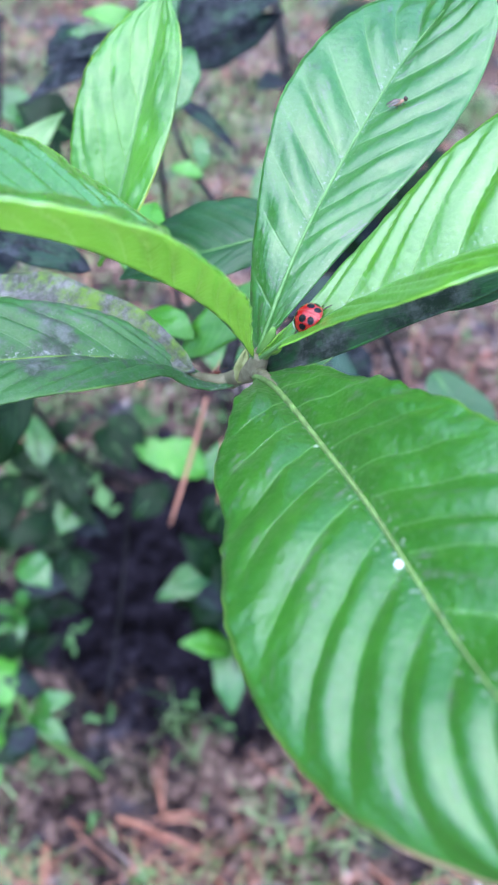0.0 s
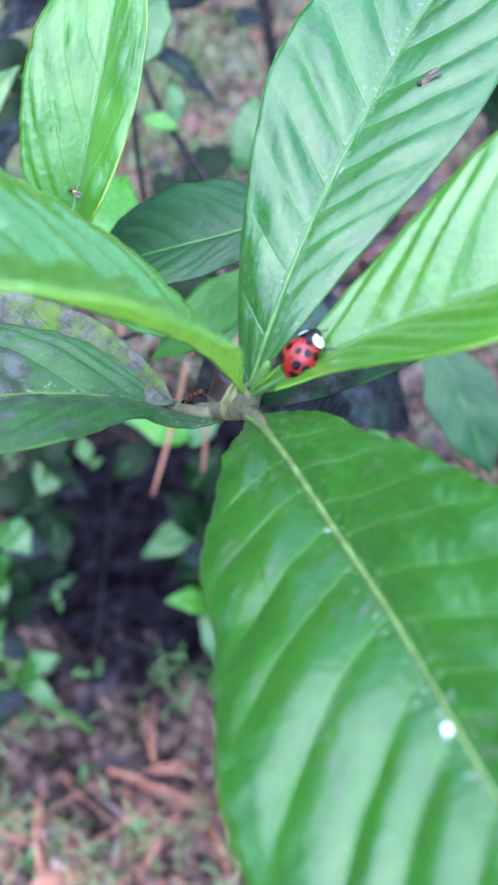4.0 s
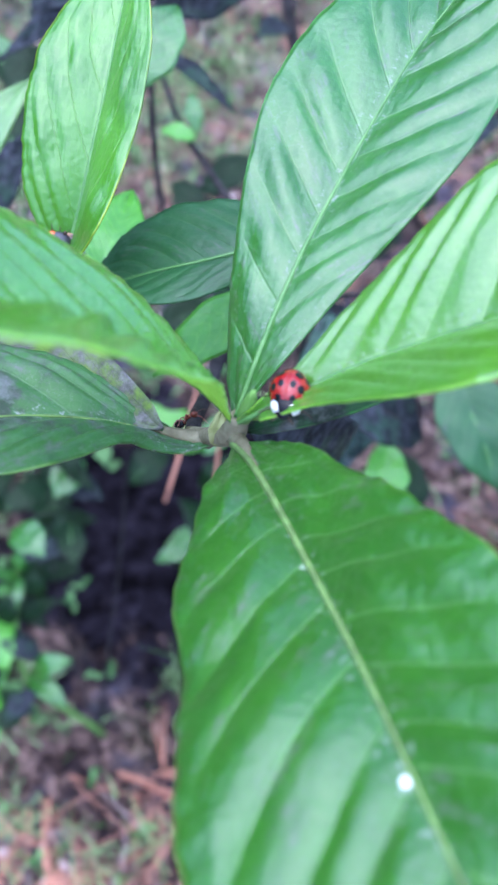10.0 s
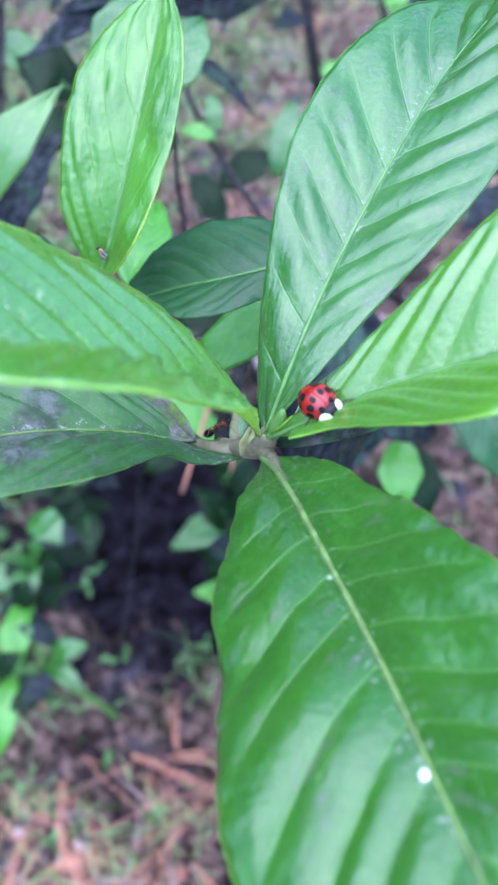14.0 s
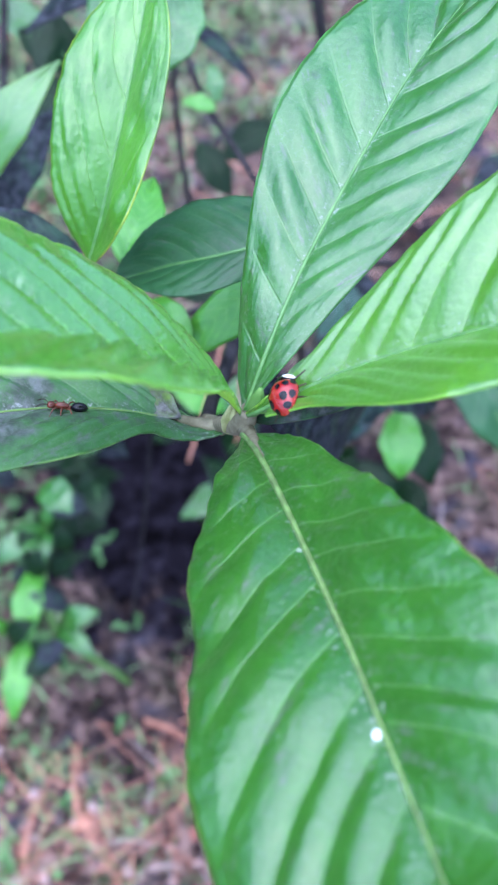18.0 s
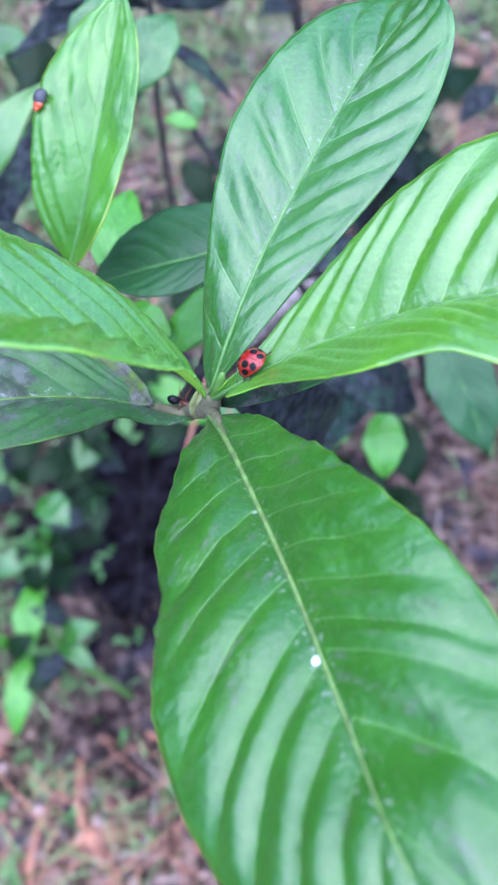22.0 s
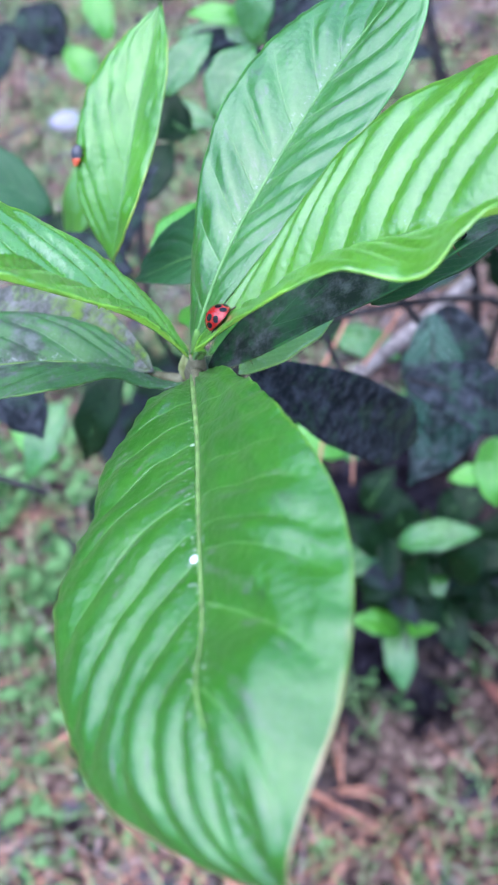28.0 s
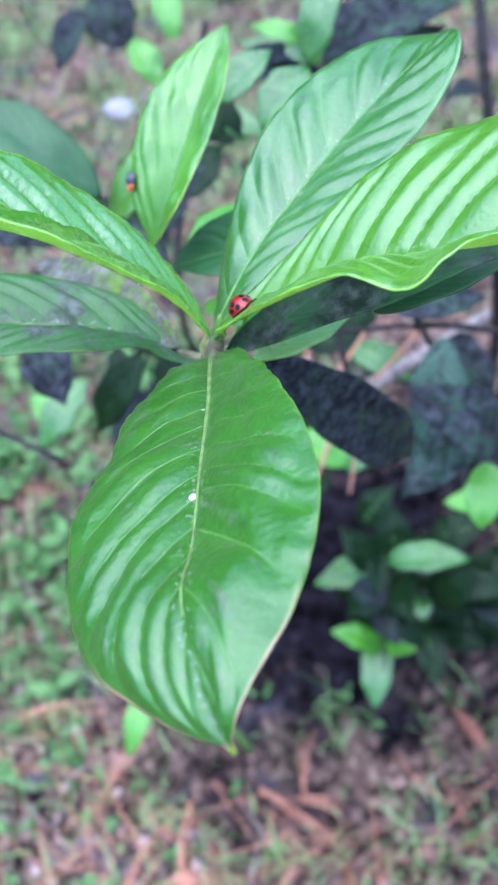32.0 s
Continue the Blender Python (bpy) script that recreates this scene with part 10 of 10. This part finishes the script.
ANT_ON_SOOT = [
    (0.00, -0.0072, 0.0155, 1.0285, -0.2000, 0.8600, 0.3000, 0.6000, -0.3000, 0.6000),
    (16.30, -0.0072, 0.0155, 1.0285, -0.2000, 0.8600, 0.3000, 0.6000, -0.3000, 0.6000),
    (16.55, -0.0068, 0.0105, 1.0370, -0.6000, 0.2000, 0.7000, 0.5000, -0.5000, 0.6000),
    (16.80, -0.0045, 0.0060, 1.0440, -0.3000, -0.4000, 0.8000, -0.6000, -0.5000, 0.2000),
    (17.00, -0.0073, 0.0042, 1.0404, -0.4427, -0.8479, -0.2917, -1.0000, -0.1000, 0.0000),
    (17.40, -0.0082, 0.0047, 1.0406, -0.4785, -0.8618, -0.1682, -1.0000, -0.1000, 0.0000),
    (17.70, -0.0166, 0.0038, 1.0460, 0.4551, 0.1192, 0.8824, -1.0000, -0.1000, 0.0000),
    (18.00, -0.0231, -0.0008, 1.0498, 0.1289, 0.4331, 0.8921, -1.0000, -0.1000, 0.0000),
    (18.30, -0.0307, -0.0005, 1.0504, 0.1296, 0.1832, 0.9745, -1.0000, -0.1000, 0.0000),
    (18.60, -0.0302, 0.0009, 1.0503, 0.2053, 0.0085, 0.9787, -1.0000, -0.1000, 0.0000),
    (19.00, -0.0298, -0.0002, 1.0502, 0.1301, 0.1977, 0.9716, -1.0000, -0.1000, 0.0000),
    (19.40, -0.0311, 0.0006, 1.0505, 0.2075, -0.0051, 0.9782, -1.0000, -0.1000, 0.0000),
    (19.80, -0.0414, -0.0038, 1.0529, 0.2787, 0.0264, 0.9600, -1.0000, -0.2000, 0.0000),
    (20.10, -0.0450, -0.0074, 1.0545, 0.2612, 0.1626, 0.9515, -0.2000, -1.0000, 0.0000),
    (20.35, -0.0433, -0.0091, 1.0544, 0.2200, 0.1776, 0.9592, 0.8000, -0.3000, 0.0000),
    (20.60, -0.0273, -0.0059, 1.0525, 0.0126, 0.3927, 0.9196, 1.0000, 0.1000, 0.0000),
    (21.00, -0.0146, 0.0056, 1.0446, 0.5201, 0.0958, 0.8487, 1.0000, 0.2000, 0.0000),
    (21.40, -0.0082, 0.0047, 1.0406, -0.4785, -0.8618, -0.1682, 1.0000, 0.2000, 0.0000),
    (22.20, -0.0035, 0.0052, 1.0425, -0.3000, -0.4000, 0.8000, 0.6000, -0.4000, 0.5000),
    (22.50, -0.0060, 0.0090, 1.0385, -0.6000, 0.3000, 0.6000, 0.1000, 0.8000, 0.2000),
    (22.90, -0.0075, 0.0150, 1.0300, -0.2000, 0.8600, 0.3000, -0.3000, 0.2000, -0.9000),
    (23.40, 0.0026, 0.0008, 1.0485, 0.0000, -0.3500, 0.9300, 1.0000, 0.2000, 0.2000),
    (24.00, 0.0089, 0.0006, 1.0522, 0.0000, -0.3500, 0.9300, 1.0000, 0.2000, 0.2000),
    (24.50, 0.0131, 0.0002, 1.0548, 0.0000, -0.3500, 0.9300, 1.0000, 0.2000, 0.2000),
    (27.00, 0.0040, 0.0120, 1.0385, 0.0000, -0.3500, 0.9300, 1.0000, 0.2000, 0.2000),
    (28.30, 0.0040, 0.0120, 1.0385, 0.0000, -0.3500, 0.9300, 1.0000, -0.3000, 0.2000),
    (28.60, 0.0040, 0.0120, 1.0385, 0.0000, -0.3500, 0.9300, 1.0000, -0.3000, 0.2000),
    (28.90, 0.0035, -0.0000, 1.0493, 0.0000, -0.3500, 0.9300, 1.0000, -0.3000, 0.2000),
    (29.20, 0.0097, -0.0007, 1.0533, 0.0000, -0.3500, 0.9300, 1.0000, -0.3000, 0.2000),
    (29.50, 0.0131, -0.0010, 1.0554, 0.0000, -0.3500, 0.9300, 1.0000, -0.3000, 0.2000),
    (29.80, 0.0131, -0.0010, 1.0554, 0.0000, -0.3500, 0.9300, 1.0000, -0.3000, 0.2000),
    (30.10, 0.0168, -0.0012, 1.0574, 0.0000, -0.3500, 0.9300, 1.0000, -0.3000, 0.2000),
    (30.40, 0.0063, -0.0004, 1.0512, 0.0000, -0.3500, 0.9300, 1.0000, -0.3000, 0.2000),
    (31.00, 0.0029, 0.0001, 1.0489, 0.0000, -0.3500, 0.9300, 1.0000, -0.3000, 0.2000),
    (31.30, 0.0040, 0.0120, 1.0385, 0.0000, -0.3500, 0.9300, 1.0000, -0.3000, 0.2000),
    (32.00, 0.0040, 0.0120, 1.0385, 0.0000, -0.3500, 0.9300, 1.0000, 0.2000, 0.2000),
]
ANT_BELOW = [
    (0.00, 0.0580, 0.0130, 1.0690, 0.0000, -0.3500, 0.9300, -1.0000, -0.1000, 0.0000),
    (27.60, 0.0555, 0.0116, 1.0688, 0.0000, -0.3500, 0.9300, -1.0000, -0.1000, 0.0000),
    (28.30, 0.0255, 0.0005, 1.0611, 0.0000, -0.3500, 0.9300, -1.0000, -0.1000, -0.2000),
    (28.60, 0.0272, 0.0007, 1.0618, 0.0000, -0.3500, 0.9300, -1.0000, -0.1000, -0.2000),
    (28.90, 0.0247, 0.0004, 1.0607, 0.0000, -0.3500, 0.9300, -1.0000, -0.1000, -0.2000),
    (29.20, 0.0154, 0.0001, 1.0561, 0.0000, -0.3500, 0.9300, -1.0000, -0.1000, -0.2000),
    (29.50, 0.0187, 0.0000, 1.0579, 0.0000, -0.3500, 0.9300, -1.0000, -0.1000, -0.2000),
    (29.80, 0.0187, 0.0000, 1.0579, 0.0000, -0.3500, 0.9300, -1.0000, -0.1000, -0.2000),
    (30.10, 0.0224, 0.0002, 1.0597, 0.0000, -0.3500, 0.9300, -1.0000, -0.1000, -0.2000),
    (30.40, 0.0300, 0.0012, 1.0629, 0.0000, -0.3500, 0.9300, -1.0000, -0.1000, -0.2000),
    (31.00, 0.0351, 0.0025, 1.0647, 0.0000, -0.3500, 0.9300, -1.0000, -0.1000, -0.2000),
    (31.30, 0.0379, 0.0035, 1.0656, 0.0000, -0.3500, 0.9300, -1.0000, -0.1000, -0.2000),
    (31.80, 0.0580, 0.0130, 1.0690, 0.0000, -0.3500, 0.9300, -1.0000, -0.1000, -0.2000),
    (32.00, 0.0600, 0.0130, 1.0690, 0.0000, -0.3500, 0.9300, -1.0000, -0.1000, -0.2000),
]
FLY = [
    (0.00, 0.0211, 0.0294, 1.0712, -0.3411, -0.1321, 0.9307, 0.8000, 0.2000, 0.0000),
    (1.00, 0.0216, 0.0304, 1.0715, -0.3381, -0.1302, 0.9321, 0.8000, 0.2000, 0.0000),
    (2.00, 0.0223, 0.0288, 1.0715, -0.3396, -0.1288, 0.9317, 0.8000, 0.2000, 0.0000),
    (3.00, 0.0223, 0.0288, 1.0715, -0.3396, -0.1288, 0.9317, 0.8000, 0.2000, 0.0000),
    (3.50, 0.0223, 0.0288, 1.0715, -0.3396, -0.1288, 0.9317, -0.6000, -0.2000, 0.0000),
    (5.50, 0.0226, 0.0219, 1.0708, -0.3668, -0.1096, 0.9238, -0.6000, -0.2000, 0.0000),
    (6.00, 0.0190, 0.0213, 1.0692, -0.3965, -0.1387, 0.9075, -0.6000, -0.2000, 0.0000),
    (6.50, 0.0177, 0.0195, 1.0683, -0.4144, -0.1626, 0.8955, -0.6000, -0.2000, 0.0000),
    (7.00, 0.0177, 0.0195, 1.0683, -0.4144, -0.1626, 0.8955, -0.6000, -0.2000, 0.0000),
    (7.50, 0.0127, 0.0228, 1.0666, -0.1918, -0.3026, 0.9336, -0.6000, -0.2000, 0.0000),
    (8.00, 0.0110, 0.0219, 1.0663, 0.0766, -0.4150, 0.9066, -0.6000, -0.2000, 0.0000),
    (8.15, 0.0010, 0.0319, 1.0863, 0.0000, 0.0000, 1.0000, -0.6000, -0.2000, 0.0000),
    (8.30, -0.1200, 0.0200, 1.2000, 0.0000, 0.0000, 1.0000, -0.6000, -0.2000, 0.0000),
    (9.50, -0.6000, -0.5000, -0.0100, 0.0000, 0.0000, 1.0000, -0.6000, -0.5000, 0.0000),
    (32.00, -0.6000, -0.5000, -0.0100, 0.0000, 0.0000, 1.0000, -0.6000, -0.5000, 0.0000),
]
BASE_FLY = [
    (0.00, -0.0250, 0.0465, 1.0435, 0.211, -0.879, 0.428, -0.600, 0.100, 0.300),
    (3.50, -0.0250, 0.0465, 1.0435, 0.211, -0.879, 0.428, -0.600, 0.100, 0.300),
    (5.50, -0.0240, 0.0412, 1.0437, -0.737, -0.652, 0.178, -0.600, 0.100, 0.300),
    (6.00, -0.0240, 0.0412, 1.0436, -0.737, -0.652, 0.178, -0.600, 0.100, 0.300),
    (7.00, -0.0257, 0.0430, 1.0407, -0.600, -0.600, 0.500, -0.600, 0.100, 0.300),
    (8.00, -0.0263, 0.0445, 1.0397, 0.136, -0.908, 0.397, -0.600, 0.100, 0.300),
    (12.50, -0.0263, 0.0447, 1.0403, 0.139, -0.902, 0.408, -0.600, 0.100, 0.300),
    (13.50, -0.0255, 0.0433, 1.0410, -0.600, -0.600, 0.500, -0.600, 0.100, 0.300),
    (15.50, -0.0305, 0.0446, 1.0393, -0.200, -0.920, 0.250, -0.600, 0.100, 0.300),
    (16.50, -0.0303, 0.0447, 1.0397, -0.049, -0.935, 0.351, -0.600, 0.100, 0.300),
    (17.50, -0.0298, 0.0440, 1.0378, -0.049, -0.935, 0.351, -0.600, 0.100, 0.300),
    (18.00, -0.0292, 0.0432, 1.0345, -0.049, -0.935, 0.351, -0.600, 0.100, 0.300),
    (32.00, -0.0292, 0.0432, 1.0345, -0.049, -0.935, 0.351, -0.600, 0.100, 0.300),
]
BEETLE = [
    (0.00, -0.0300, 0.0490, 1.0385, -0.100, 0.900, -0.400, -0.900, 0.200, 0.300),
    (8.60, -0.0300, 0.0490, 1.0385, -0.100, 0.900, -0.400, -0.900, 0.200, 0.300),
    (8.85, -0.0325, 0.0470, 1.0400, -0.900, 0.200, 0.100, -0.900, 0.200, 0.300),
    (9.00, -0.0296, 0.0447, 1.0405, 0.100, -0.900, 0.400, -0.900, 0.200, 0.300),
    (9.50, -0.0299, 0.0447, 1.0406, 0.100, -0.900, 0.400, -0.900, 0.200, 0.300),
    (10.00, -0.0286, 0.0442, 1.0394, 0.100, -0.900, 0.400, -0.900, 0.200, 0.300),
    (11.00, -0.0306, 0.0450, 1.0408, 0.100, -0.900, 0.400, -0.900, 0.200, 0.300),
    (12.00, -0.0290, 0.0452, 1.0416, 0.100, -0.900, 0.400, -0.900, 0.200, 0.300),
    (12.50, -0.0324, 0.0469, 1.0436, -0.200, -0.850, 0.400, -0.900, 0.200, 0.300),
    (12.80, -0.0335, 0.0480, 1.0440, -0.900, 0.200, 0.100, -0.900, 0.200, 0.300),
    (13.10, -0.0310, 0.0510, 1.0420, -0.100, 0.900, -0.400, -0.900, 0.200, 0.300),
    (17.60, -0.0193, 0.0732, 1.0649, 0.0033, 0.4290, -0.9033, 0.0047, 0.0054, 0.0027),
    (18.00, -0.0197, 0.0750, 1.0659, -0.6418, 0.5459, -0.5196, -0.5468, 0.2203, 0.1013),
    (18.40, -0.0200, 0.0747, 1.0669, -0.9190, 0.3583, 0.1645, -0.0054, -0.0059, -0.0029),
    (19.00, -0.0263, 0.0671, 1.0635, -0.4935, -0.2393, 0.8362, -0.5183, -0.7535, -0.4044),
    (19.50, -0.0263, 0.0671, 1.0635, -0.4935, -0.2393, 0.8362, -0.5183, -0.7535, -0.4044),
    (20.00, -0.0268, 0.0664, 1.0632, -0.4933, -0.2495, 0.8333, -0.4956, -0.7618, -0.4172),
    (20.50, -0.0273, 0.0657, 1.0627, -0.4930, -0.2605, 0.8301, -0.4719, -0.7694, -0.4306),
    (21.00, -0.0289, 0.0626, 1.0610, -0.4896, -0.3128, 0.8139, -0.3745, -0.7871, -0.4902),
    (21.50, -0.0299, 0.0603, 1.0595, -0.4858, -0.3607, 0.7962, -0.3074, -0.7827, -0.5413),
    (22.00, -0.0304, 0.0588, 1.0584, -0.4844, -0.3971, 0.7795, -0.2660, -0.7704, -0.5794),
    (22.50, -0.0307, 0.0581, 1.0579, -0.4843, -0.4166, 0.7694, -0.2460, -0.7615, -0.5997),
    (23.00, -0.0311, 0.0566, 1.0567, -0.4852, -0.4576, 0.7451, -0.2064, -0.7382, -0.6422),
    (24.00, -0.0313, 0.0559, 1.0560, -0.4865, -0.4786, 0.7309, -0.1871, -0.7241, -0.6638),
    (26.50, -0.0319, 0.0532, 1.0533, -0.4970, -0.5567, 0.6656, -0.1223, -0.6563, -0.7445),
    (27.00, -0.0320, 0.0526, 1.0526, -0.5011, -0.5731, 0.6484, -0.1104, -0.6382, -0.7619),
    (28.00, -0.0320, 0.0526, 1.0526, -0.5011, -0.5731, 0.6484, -0.1104, -0.6382, -0.7619),
    (29.00, -0.0323, 0.0503, 1.0495, -0.5237, -0.6219, 0.5822, -0.0584, -0.5695, -0.8199),
    (30.00, -0.0325, 0.0487, 1.0471, -0.5457, -0.6468, 0.5327, 0.0112, -0.5232, -0.8521),
    (31.00, -0.0325, 0.0487, 1.0471, -0.5457, -0.6468, 0.5327, 0.0112, -0.5232, -0.8521),
    (32.00, -0.0325, 0.0487, 1.0471, -0.5457, -0.6468, 0.5327, 0.0112, -0.5232, -0.8521),
]
ant_on_soot = ant("rust-red ant with a glossy black abdomen on the sooty leaf")
ant_below = ant("rust-red ant on the soot-crusted leaf")
leaf_fly = fly("tiny pale-winged fly on the upright leaf")
base_fly = fly("tiny grey-winged fly at the foot of the young leaf")
margin_beetle = small_beetle()


def stand(x, y, z, nx, ny, nz, hx, hy, hz):
    """The pose of a creature at a place, its back along n and its head towards h."""
    n = Vector((nx, ny, nz)).normalized()
    h = Vector((hx, hy, hz))
    h = (h - n * h.dot(n)).normalized()
    m = Matrix((h, n.cross(h), n)).transposed().to_4x4()
    m.translation = (x, y, z)
    return m


def motions():
    rows = []
    for t, *place in LADY:
        m = stand(*place)
        turn, place = m.to_quaternion(), m.translation
        if rows and rows[-1][1].to_quaternion().rotation_difference(turn).angle > 1.2:
            t0, m0 = rows[-1]
            for f in (1 / 3, 2 / 3):
                part_way = m0.to_quaternion().slerp(turn, f).to_matrix().to_4x4()
                part_way.translation = m0.translation.lerp(place, f)
                rows.append((t0 + (t - t0) * f, part_way))
        rows.append((t, m))
    walk(lady, rows)
    for creature, table in ((ant_on_soot, ANT_ON_SOOT), (ant_below, ANT_BELOW), (leaf_fly, FLY), (base_fly, BASE_FLY), (margin_beetle, BEETLE)):
        walk(creature, [(t, stand(*place)) for t, *place in table])


motions()
